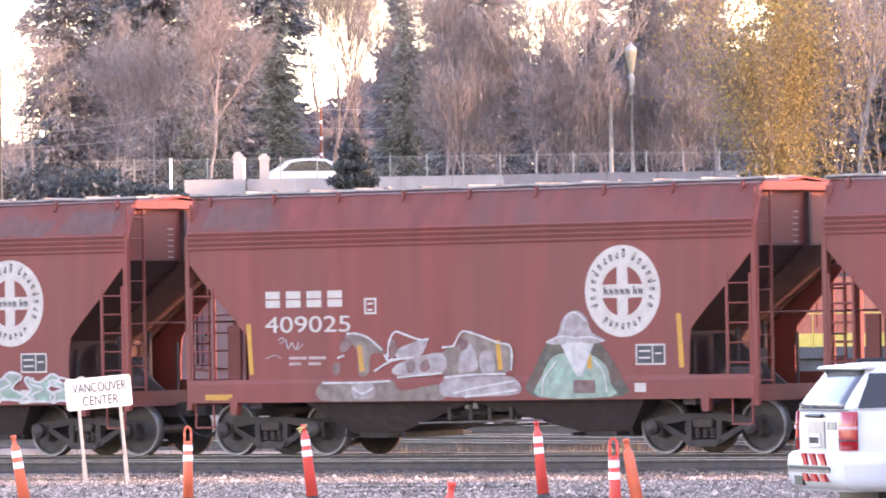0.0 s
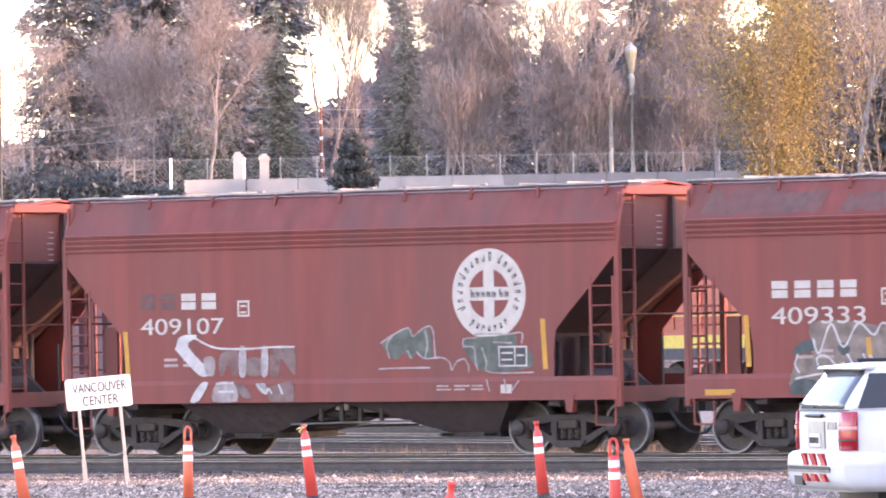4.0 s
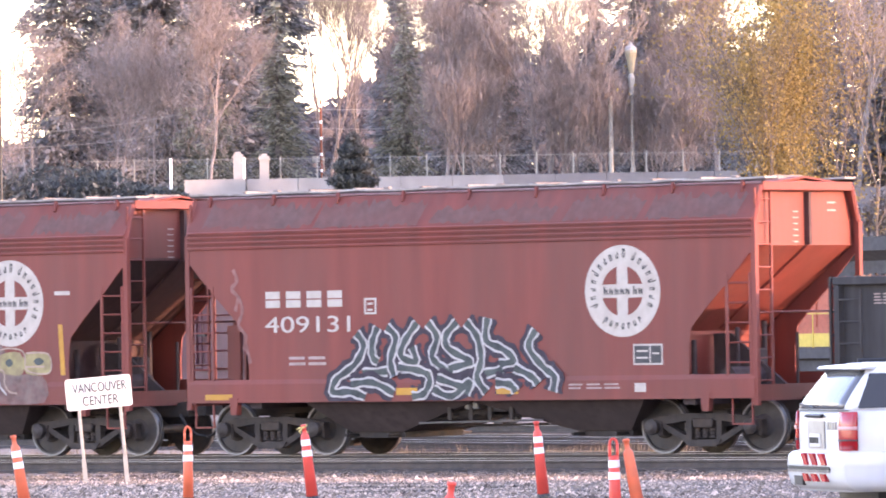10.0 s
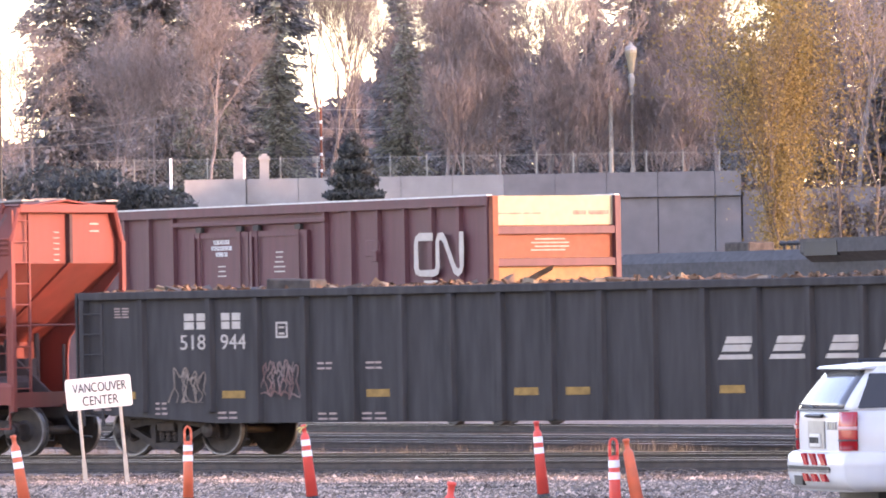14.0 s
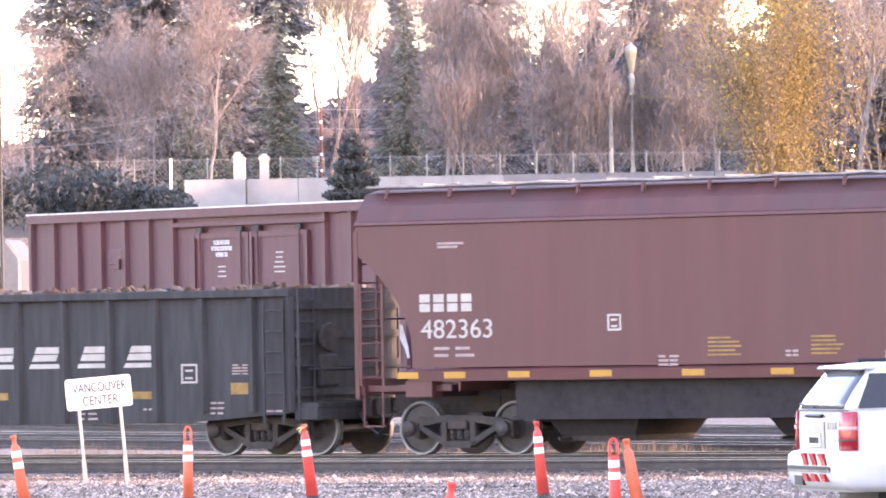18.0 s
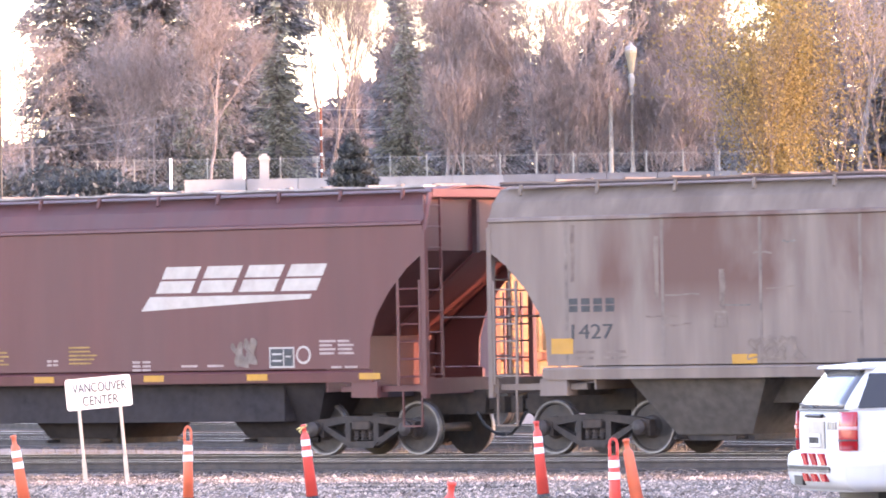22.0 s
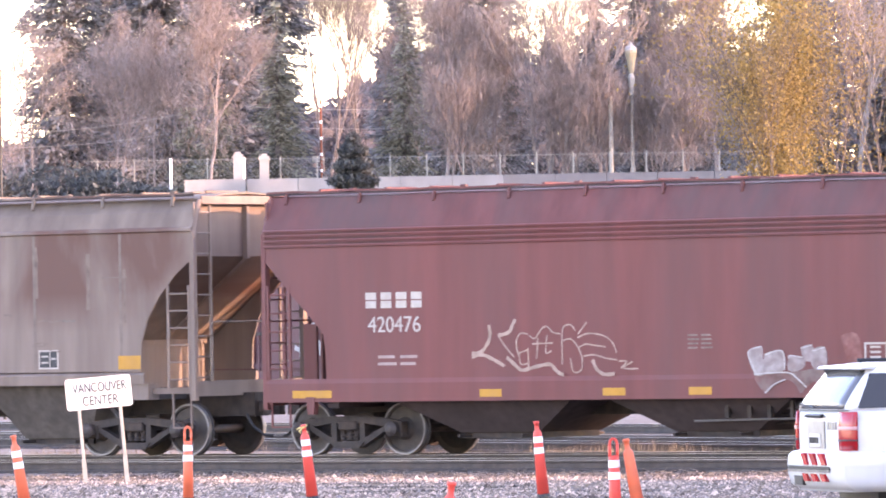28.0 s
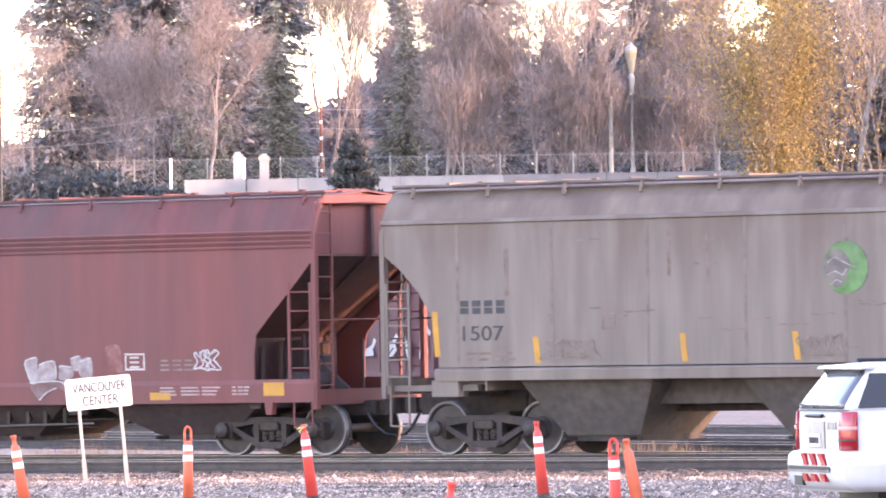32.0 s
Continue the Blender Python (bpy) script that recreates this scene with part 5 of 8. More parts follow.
def road_car():
    t = thing("hatchback", pose(0, 0, 0), "white hatchback car passing on the embankment road", "car")
    bm = bmesh.new()
    prism(bm, [(-1.95, 0.3), (-2.05, 0.75), (-1.95, 0.98), (-1.6, 1.12), (-1.15, 1.48), (-0.4, 1.56), (0.35, 1.5), (1.0, 1.05), (1.75, 0.92), (2.05, 0.7), (2.05, 0.3)], -0.84, 0.84)
    part("body", bevelled(bm, 0.05), SUVWHITE, t)
    bm = bmesh.new()
    prism(bm, [(-1.35, 1.08), (-1.0, 1.4), (-0.35, 1.47), (0.3, 1.42), (0.82, 1.06)], -0.855, -0.83)
    part("side_window", bm, GLASSDARK, t)
    for x in (-1.3, 1.3):
        bm = bmesh.new()
        lathe(bm, [(0.18, -0.87), (0.3, -0.86), (0.32, -0.7)], 18, "y", (x, 0, 0.32))
        part("wheel", bm, BLACKPLASTIC, t)
    return t


wall_run()
fence()
ROADCAR = road_car()


# ---- poles and wires ----
def lamp_post():
    p = plan(268, 7.1)
    t = thing("street_lamp", pose(p.x, p.y, TERRACE), "tall ornate street lamp with a frosted lantern", "street lamp")
    bm = bmesh.new()
    lathe(bm, [(0.13, 0), (0.1, 0.9), (0.07, 1.0), (0.06, 3.6), (0.1, 3.64), (0.08, 3.8), (0.11, 4.1), (0.13, 4.3), (0.07, 4.45)], 10)
    part("pole", bm, GALV, t)
    bm = bmesh.new()
    lathe(bm, [(0.07, 4.45), (0.12, 4.6), (0.17, 5.0), (0.23, 5.22), (0.2, 5.3)], 12)
    part("lantern", bm, CREAM, t, "pale frosted lantern")
    bm = bmesh.new()
    lathe(bm, [(0.24, 5.3), (0.2, 5.42), (0.07, 5.52), (0.02, 5.66)], 12)
    part("cap", bm, GALV, t)


def plain_pole(depth, lat, z0, z1, r, material, label, bands=0):
    p = plan(depth, lat)
    t = thing("utility_pole", pose(p.x, p.y, z0), label, "pole")
    bm = bmesh.new()
    lathe(bm, [(r, 0), (r * 0.85, z1 - z0)], 10)
    part("shaft", bm, material, t)
    for k in range(bands):
        bm = bmesh.new()
        z = (k + 0.5) * (z1 - z0) / bands
        lathe(bm, [(r * 1.1, z), (r * 1.1, z + 0.12)], 10)
        part("band", bm, BAND, t, "white band")
    return t


lamp_post()
plain_pole(267.5, 6.3, TERRACE, 10.55, 0.09, GALV, "short pale concrete pole")
pp = plain_pole(300, -4.98, TERRACE, 11.65, 0.05, CHIP_ORANGE, "red and white striped signal pole", 7)
bm = bmesh.new()
rod(bm, (-0.5, 0, 3.75), (0.1, 0, 3.75), 0.03)
rod(bm, (-0.4, 0, 2.2), (0.1, 0, 2.2), 0.04)
box(bm, -0.4, -0.15, -0.1, 0.1, 2.1, 2.35)
part("cross_arm", bm, GALV, pp)
plain_pole(200, -12.2, GROUND, 10.05, 0.05, BLACKPLASTIC, "thin black pole beside the shrubs")


def wires():
    for k, (l0, z0, l1, z1, d) in enumerate(((-20, 9.9, -9.5, 10.45, 275), (-20, 9.4, -9.5, 9.8, 275), (-8, 11.4, 6, 11.7, 300), (-8, 10.6, 6, 10.9, 300))):
        w = thing("overhead_wire", Matrix.Identity(4), "thin pale overhead cable between the trees", "cable", "overhead wires")
        pts = [plan(d, l0 + (l1 - l0) * f, z0 + (z1 - z0) * f - 1.4 * f * (1 - f)) for f in (i / 12 for i in range(13))]
        part("cable", tube(pts, 0.011, 4), GALV, w)


wires()


# ---- trees ----
def quads_mesh(name, centres, axes_u, axes_v, material):
    c, u, v = np.array(centres), np.array(axes_u), np.array(axes_v)
    verts = np.stack([c - u - v, c + u - v * 0.3, c + u * 0.2 + v, c - u * 0.8 + v * 0.4], 1).reshape(-1, 3)
    faces = [(4 * i, 4 * i + 1, 4 * i + 2, 4 * i + 3) for i in range(len(c))]
    return raw(name, verts.tolist(), faces, material)


def limb(verts, faces, a, b, r0, r1, n=4):
    d = (b - a).normalized()
    u = d.orthogonal().normalized()
    w = d.cross(u)
    base = len(verts)
    for p, r in ((a, r0), (b, r1)):
        for k in range(n):
            t = 2 * math.pi * k / n
            verts.append(p + (u * math.cos(t) + w * math.sin(t)) * r)
    for k in range(n):
        faces.append((base + k, base + (k + 1) % n, base + n + (k + 1) % n, base + n + k))


def conifer(depth, lat, base, height, radius, material, seed, label, density=1.0, taper=1.0, size=0.2):
    rnd = random.Random(seed)
    p = plan(depth, lat)
    t = thing("conifer_tree", pose(p.x, p.y, base), label, "tree", "conifers")
    bm = bmesh.new()
    lathe(bm, [(0.02 * height + 0.05, 0), (0.01 * height, height * 0.5), (0.01, height * 0.98)], 8)
    part("trunk", bm, BARK, t)
    cs, us, vs = [], [], []
    verts, faces = [], []
    levels = int(height * 3.2)
    for i in range(levels):
        f = (i + rnd.random()) / levels
        z = height * (0.06 + 0.93 * f)
        rr = radius * ((1 - f) ** taper) * rnd.uniform(0.65, 1.15) + 0.12
        for k in range(int(5 + 6 * (1 - f))):
            a = rnd.uniform(0, 2 * math.pi)
            reach = rr * rnd.uniform(0.55, 1.1)
            droop = rnd.uniform(-0.35, 0.1) * reach
            tip = Vector((math.cos(a) * reach, math.sin(a) * reach, z + droop))
            limb(verts, faces, Vector((0, 0, z)), tip, 0.02, 0.006, 3)
            m = max(2, int(reach * 9 * density))
            for j in range(m):
                g = rnd.uniform(0.15, 1.0)
                c = Vector((0, 0, z)).lerp(tip, g) + Vector((rnd.gauss(0, 0.1), rnd.gauss(0, 0.1), rnd.gauss(0, 0.09))) * (1 + reach * 0.3)
                s = size * rnd.uniform(0.5, 1.3)
                u = Vector((math.cos(a) + rnd.gauss(0, 0.5), math.sin(a) + rnd.gauss(0, 0.5), rnd.uniform(-0.7, 0.1))).normalized() * s
                v = Vector((rnd.gauss(0, 1), rnd.gauss(0, 1), rnd.gauss(0, 1))).normalized() * s * 0.45
                cs.append(c)
                us.append(u)
                vs.append(v)
    tagged(share("limb_work", raw("limb_work", verts, faces, BARK), t, Matrix.Identity(4)), kind="stuff")
    tagged(share("crown", quads_mesh("crown", cs, us, vs, material), t, Matrix.Identity(4)), kind="stuff")
    return t


def branching(verts, faces, tips, rnd, a, d, length, r, depth, spread, rise):
    n = 3
    p = a
    for k in range(n):
        d2 = (d + Vector((rnd.gauss(0, 0.1), rnd.gauss(0, 0.1), rnd.gauss(0, 0.06) + rise * 0.08))).normalized()
        q = p + d2 * (length / n)
        limb(verts, faces, p, q, r * (1 - 0.25 * k / n), r * (1 - 0.25 * (k + 1) / n), 5 if r > 0.05 else 3)
        p, d = q, d2
        if depth > 0 and k > 0:
            for _ in range(2 if depth > 1 else 3):
                a2 = rnd.uniform(0, 2 * math.pi)
                o = d.orthogonal().normalized()
                w = d.cross(o)
                side = (o * math.cos(a2) + w * math.sin(a2)) * spread + d + Vector((0, 0, rise * 0.3))
                branching(verts, faces, tips, rnd, p, side.normalized(), length * rnd.uniform(0.55, 0.75), r * rnd.uniform(0.45, 0.6), depth - 1, spread, rise)
    if depth == 0:
        tips.append(p)


def bare_tree(depth, lat, base, height, seed, label, bark, stems=1, levels=4, spread=0.6, rise=0.7, leaves=None, leaf_n=0, leaf_size=0.09, girth=0.012, trunk_len=0.36, lean=0.05, hang=0.4, twigs=0):
    rnd = random.Random(seed)
    p = plan(depth, lat)
    t = thing("birch_tree" if leaves else "bare_tree", pose(p.x, p.y, base), label, "tree", "bare trees" if not leaves else "yellow trees")
    verts, faces, tips = [], [], []
    tv, tf = [], []
    for s in range(stems):
        d = Vector((rnd.gauss(0, lean), rnd.gauss(0, lean), 1)).normalized()
        o = Vector((rnd.uniform(-0.15, 0.15) * (stems - 1), rnd.uniform(-0.15, 0.15) * (stems - 1), 0))
        first = o + d * height * trunk_len * 0.5
        limb(tv, tf, o, first + d * 0.1, height * girth, height * girth * 0.85, 8)
        branching(verts, faces, tips, rnd, first, d, height * trunk_len, height * girth * 0.85, levels, spread, rise)
    zmax = max(v.z for v in verts)
    k = height / zmax
    verts, tv = [v * k for v in verts], [v * k for v in tv]
    share("trunk", raw("trunk", tv, tf, bark), t, Matrix.Identity(4))
    tagged(share("branching", raw("branching", verts, faces, bark), t, Matrix.Identity(4)), kind="stuff")
    if twigs:
        cs, us, vs = [], [], []
        zs = [v.z for v in verts]
        rx = max(abs(v.x) for v in verts) * 0.9
        for _ in range(twigs):
            if rnd.random() < 0.5:
                q = rnd.choice(verts) + Vector((rnd.gauss(0, 0.3), rnd.gauss(0, 0.3), rnd.gauss(0, 0.35)))
            else:
                f = rnd.uniform(0.25, 1.05)
                wide = rx * math.sin(min(1, f) * math.pi * 0.88 + 0.25) * rnd.uniform(0.1, 1.1)
                a2 = rnd.uniform(0, 2 * math.pi)
                q = Vector((math.cos(a2) * wide, math.sin(a2) * wide, f * height + rnd.gauss(0, 0.3)))
            if q.z < height * 0.22:
                continue
            d = Vector((q.x * 0.25 + rnd.gauss(0, 0.6), q.y * 0.25 + rnd.gauss(0, 0.6), rnd.gauss(0.5, 0.5)))
            s = rnd.uniform(0.1, 0.4)
            cs.append(q)
            us.append(d.normalized() * s)
            vs.append(Vector((rnd.gauss(0, 1), rnd.gauss(0, 1), 0)).normalized() * rnd.uniform(0.005, 0.012))
        tagged(share("twig_haze", quads_mesh("twig_haze", cs, us, vs, TWIG), t, Matrix.Identity(4)), kind="stuff")
    if leaves and tips:
        cs, us, vs = [], [], []
        sprays = []
        for _ in range(190):
            f = rnd.uniform(0.12, 0.98)
            reach = (0.35 + 0.75 * f) * rnd.random() ** 0.5
            a2 = rnd.uniform(0, 2 * math.pi)
            sprays.append(Vector((math.cos(a2) * reach, math.sin(a2) * reach, f * height)))
        for _ in range(leaf_n):
            if rnd.random() < 0.4:
                q = rnd.choice(tips) * k + Vector((rnd.gauss(0, 0.3), rnd.gauss(0, 0.3), rnd.gauss(-hang * 0.5, hang)))
            else:
                q = rnd.choice(sprays) + Vector((rnd.gauss(0, 0.13), rnd.gauss(0, 0.13), rnd.gauss(0, 0.28)))
            s = leaf_size * rnd.uniform(0.6, 1.4)
            cs.append(q)
            us.append(Vector((rnd.gauss(0, 1), rnd.gauss(0, 1), rnd.gauss(0, 1))).normalized() * s)
            vs.append(Vector((rnd.gauss(0, 1), rnd.gauss(0, 1), rnd.gauss(0, 1))).normalized() * s * 0.7)
        tagged(share("crown", quads_mesh("crown", cs, us, vs, leaves), t, Matrix.Identity(4)), kind="stuff")
    return t


def bush(depth, lat, base, w, h, seed, label, n=2600, cone=False, material=None, size=0.11, deep=None):
    rnd = random.Random(seed)
    p = plan(depth, lat)
    t = thing("bush", pose(p.x, p.y, base, 0, 0, VIEW_RZ), label, "bush", "evergreen bushes")
    bm = bmesh.new()
    for k in range(5):
        rod(bm, (0, 0, 0), (rnd.uniform(-0.4, 0.4) * w, rnd.uniform(-0.3, 0.3) * w, h * 0.6), 0.04, 5, 0.01)
    part("stems", bm, BARK, t)
    cs, us, vs = [], [], []
    lumps = [(rnd.uniform(-0.75, 0.75) * w, rnd.uniform(-0.5, 0.5) * (deep or w), h * rnd.uniform(0.3, 0.72), rnd.uniform(0.2, 0.34) * min(w, h)) for _ in range(16)]
    while len(cs) < n:
        if cone:
            f = rnd.random() ** 1.3
            rr = w * (1 - f) ** 0.6 * (0.8 + 0.2 * math.sin(f * 40)) * rnd.uniform(0.7, 1.0)
            a = rnd.uniform(0, 2 * math.pi)
            q = Vector((rr * math.cos(a), rr * math.sin(a), f * h))
        else:
            x, y, z, r = rnd.choice(lumps)
            dv = Vector((rnd.gauss(0, 1), rnd.gauss(0, 1), rnd.gauss(0, 1))).normalized()
            q = Vector((x, y, z)) + dv * r * rnd.uniform(0.75, 1.1)
            if q.z < 0:
                continue
        s = size * rnd.uniform(0.6, 1.4)
        cs.append(q)
        us.append(Vector((rnd.gauss(0, 1), rnd.gauss(0, 1), rnd.gauss(0, 1))).normalized() * s)
        vs.append(Vector((rnd.gauss(0, 1), rnd.gauss(0, 1), rnd.gauss(0, 1))).normalized() * s * 0.6)
    tagged(share("foliage", quads_mesh("foliage", cs, us, vs, material or LEAF_DARK), t, Matrix.Identity(4)), kind="stuff")


FIR = "tall blue-green fir on the embankment"
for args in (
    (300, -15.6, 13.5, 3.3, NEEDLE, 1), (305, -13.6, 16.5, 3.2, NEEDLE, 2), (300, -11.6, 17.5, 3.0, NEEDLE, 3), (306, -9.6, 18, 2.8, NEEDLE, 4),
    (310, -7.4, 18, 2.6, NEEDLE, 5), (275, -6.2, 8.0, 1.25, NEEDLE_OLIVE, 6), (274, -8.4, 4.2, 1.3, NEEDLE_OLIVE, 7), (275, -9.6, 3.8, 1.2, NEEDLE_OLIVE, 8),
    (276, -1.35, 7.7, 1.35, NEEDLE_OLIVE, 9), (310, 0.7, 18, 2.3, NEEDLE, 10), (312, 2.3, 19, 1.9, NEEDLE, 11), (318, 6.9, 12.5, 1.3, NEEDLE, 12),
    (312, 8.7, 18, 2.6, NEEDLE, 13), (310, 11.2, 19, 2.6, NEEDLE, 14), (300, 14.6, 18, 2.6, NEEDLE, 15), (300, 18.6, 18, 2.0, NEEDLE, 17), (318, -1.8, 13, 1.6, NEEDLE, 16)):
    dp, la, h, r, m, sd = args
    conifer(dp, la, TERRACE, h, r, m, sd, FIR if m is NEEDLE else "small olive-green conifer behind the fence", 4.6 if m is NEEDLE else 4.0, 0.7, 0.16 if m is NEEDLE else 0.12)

BARE = "leafless grey-brown tree on the embankment"
for dp, la, h, sd, bark, st, lv, sp, ri in (
    (272, -8.75, 8.2, 21, TWIG, 1, 5, 0.5, 0.9), (276, -10.9, 6.6, 35, TWIG, 1, 5, 0.5, 0.9), (330, -4.9, 14.5, 22, BARK, 3, 5, 0.5, 0.8), (332, -3.7, 14.0, 37, BARK, 2, 5, 0.5, 0.8),
    (272, 0.3, 8.4, 23, TWIG, 2, 4, 0.5, 0.9), (274, 2.3, 7.6, 24, TWIG, 2, 4, 0.5, 0.9), (270, 4.0, 9.0, 25, BARK_PALE, 4, 4, 0.5, 0.8), (271, 5.0, 8.6, 26, BARK_PALE, 3, 4, 0.5, 0.8),
    (270, 9.3, 6.2, 27, TWIG, 1, 5, 0.6, 0.7), (290, -16.5, 7.5, 29, BARK_PALE, 2, 5, 0.6, 0.6), (285, -12.6, 7.2, 30, TWIG, 2, 4, 0.5, 0.8),
    # seeds 61 to 65: low pale trees added in place of haze
    (265, 15.3, 8.5, 31, BARK_PALE, 2, 4, 0.55, 0.5), (276, 8.3, 6.4, 32, TWIG, 2, 4, 0.5, 0.9), (276, 10.6, 8.8, 34, TWIG, 2, 4, 0.5, 0.9), (280, -0.9, 8.8, 36, TWIG, 1, 5, 0.5, 0.9), (259, -15.4, 6.0, 33, BARK_PALE, 1, 4, 0.6, 0.5), (268, 5.9, 4.8, 61, TWIG, 3, 4, 0.6, 0.7), (268.5, 7.7, 4.4, 62, TWIG, 3, 4, 0.6, 0.7), (267, 9.0, 4.0, 63, TWIG, 2, 4, 0.6, 0.7), (269, 4.5, 5.2, 64, TWIG, 3, 4, 0.6, 0.7), (270, 1.2, 5.0, 65, TWIG, 2, 4, 0.6, 0.7)):
    bare_tree(dp, la, TERRACE if dp > 262 else 3.6, h, sd, BARE, bark, st, lv, sp, ri, twigs=8000 if bark is TWIG else 8500 if bark is BARK else 2600, girth=0.01 if bark is TWIG else 0.007 if bark is BARK else 0.01, lean=0.05 if st == 1 else 0.13)
for dp, la, h, sd, n in ((236.5, 11.4, 14.0, 41, 9500), (237, 10.8, 12.6, 45, 8000), (237.5, 12.1, 13.4, 42, 6500), (238, 13.2, 13.8, 43, 2000), (237.5, 11.0, 11.4, 44, 7000), (237.5, 14.1, 13.2, 46, 1300)):
    bare_tree(dp, la, 0.3, h, sd, "birch with sunlit yellow autumn leaves", BARK_DARK, 1, 4, 0.3, 0.35, LEAF_YELLOW, n, 0.05, 0.007, 0.5, 0.03, 1.1)
bush(257.5, -3.14, 5.7, 1.48, 3.35, 51, "dark conical evergreen bush before the wall", 6500, True, size=0.12)
bush(258, -14.6, 5.55, 2.5, 2.8, 52, "dark evergreen shrubs before the wall", 3400)
bush(257.5, -11.5, 5.55, 2.3, 2.7, 53, "dark evergreen shrubs before the wall", 3400)
bush(257, -9.75, 5.55, 1.25, 2.1, 54, "dark evergreen shrubs before the wall", 1800)
for la, sd in ((13.4, 55), (15.0, 56), (16.6, 57)):
    bush(254, la, 4.0, 1.5, 3.6, sd, "grey-brown brush below the concrete wall", 3600, material=TWIG, size=0.07)


def embankment_slope():
    """Earth bank at the foot of the wall, on which the shrubs stand."""
    verts, faces = [], []
    deps, lats = [236, 241, 246, 252, 262.1], [-60, -30, -12, -8, -2, 4, 10, 16, 30, 60]
    for i, dp in enumerate(deps):
        for j, la in enumerate(lats):
            h = max(0, min(1, (dp - 237) / 9)) * (5.9 if la < -1 else 4.4)
            verts.append(plan(dp, la, GROUND - 0.3 + h))
    w = len(lats)
    for i in range(len(deps) - 1):
        for j in range(w - 1):
            faces.append((i * w + j, i * w + j + 1, (i + 1) * w + j + 1, (i + 1) * w + j))
    tagged(new("bank", raw("bank", verts, faces, GROUNDM)), "earth bank below the concrete wall", "bank", kind="structure")


def far_woods():
    rnd = random.Random(77)
    cs, us, vs = [], [], []
    for _ in range(60000):
        la = rnd.uniform(-32, 32)
        edge = 10.5 + 1.6 * noise.noise(Vector((la * 0.35, 3.1, 0))) + 0.8 * noise.noise(Vector((la * 1.4, 7.1, 0)))
        edge -= 2.6 if -9 < la < -3.5 else 5 if la < -19 else -7 if la > 20 else 0
        z = rnd.uniform(0, 1) ** 0.8 * edge
        q = plan(rnd.uniform(395, 430), la, TERRACE + z)
        s = rnd.uniform(0.18, 0.45)
        cs.append(q)
        us.append(Vector((rnd.gauss(0, 1), rnd.gauss(0, 1), rnd.gauss(0, 1))).normalized() * s)
        vs.append(Vector((rnd.gauss(0, 1), rnd.gauss(0, 1), rnd.gauss(0, 1))).normalized() * s * 0.7)
    ob = new("woods", quads_mesh("woods", cs, us, vs, WOODS))
    tagged(ob, "hazy grey woods far behind the road", "woods", kind="stuff")


def shade_trees():
    """Unseen conifers added beyond the yellow birches to shade the wall."""
    rnd = random.Random(78)
    cs, us, vs = [], [], []
    run = 252.0
    while run < 446:
        for row in ((29.0, 34.0) if run < 350 else (33.0, 38.0)):
            la = row + rnd.uniform(-0.8, 0.8)
            if rnd.random() < 0.3:
                continue
            foot = plan(run - 0.588 * la, la)
            high = rnd.uniform(5, 15)
            for _ in range(420):
                f = rnd.random()
                a = rnd.uniform(0, 2 * math.pi)
                reach = 3.4 * (1 - f) ** 0.6 * rnd.random() ** 0.4
                q = Vector((foot.x + math.cos(a) * reach, foot.y + math.sin(a) * reach, 3 + f * high))
                s = rnd.uniform(0.5, 1.0)
                cs.append(q)
                us.append(Vector((rnd.gauss(0, 1), rnd.gauss(0, 1), rnd.gauss(0, 1))).normalized() * s)
                vs.append(Vector((rnd.gauss(0, 1), rnd.gauss(0, 1), rnd.gauss(0, 1))).normalized() * s * 0.7)
        run += 3.0
    tagged(new("shade_tree_line", quads_mesh("shade_tree_line", cs, us, vs, NEEDLE)), "unseen dark conifers added to shade the embankment road", "trees", kind="stuff")


def shade_wall():
    """Unseen plain wall added beside the yard to keep sun off the foreground."""
    bm = bmesh.new()
    ps = [plan(30, 19.5), plan(30, 21), plan(101, 21), plan(101, 19.5)]
    prism(bm, [(p.x, p.y) for p in ps], GROUND - 0.1, 8.0, "z")
    ob = new("wall_shade", mesh_of(bm, "wall_shade", CONC))
    tagged(ob, "unseen plain wall added beside the yard to shade it", "wall", kind="structure")


embankment_slope()
far_woods()
shade_trees()
shade_wall()


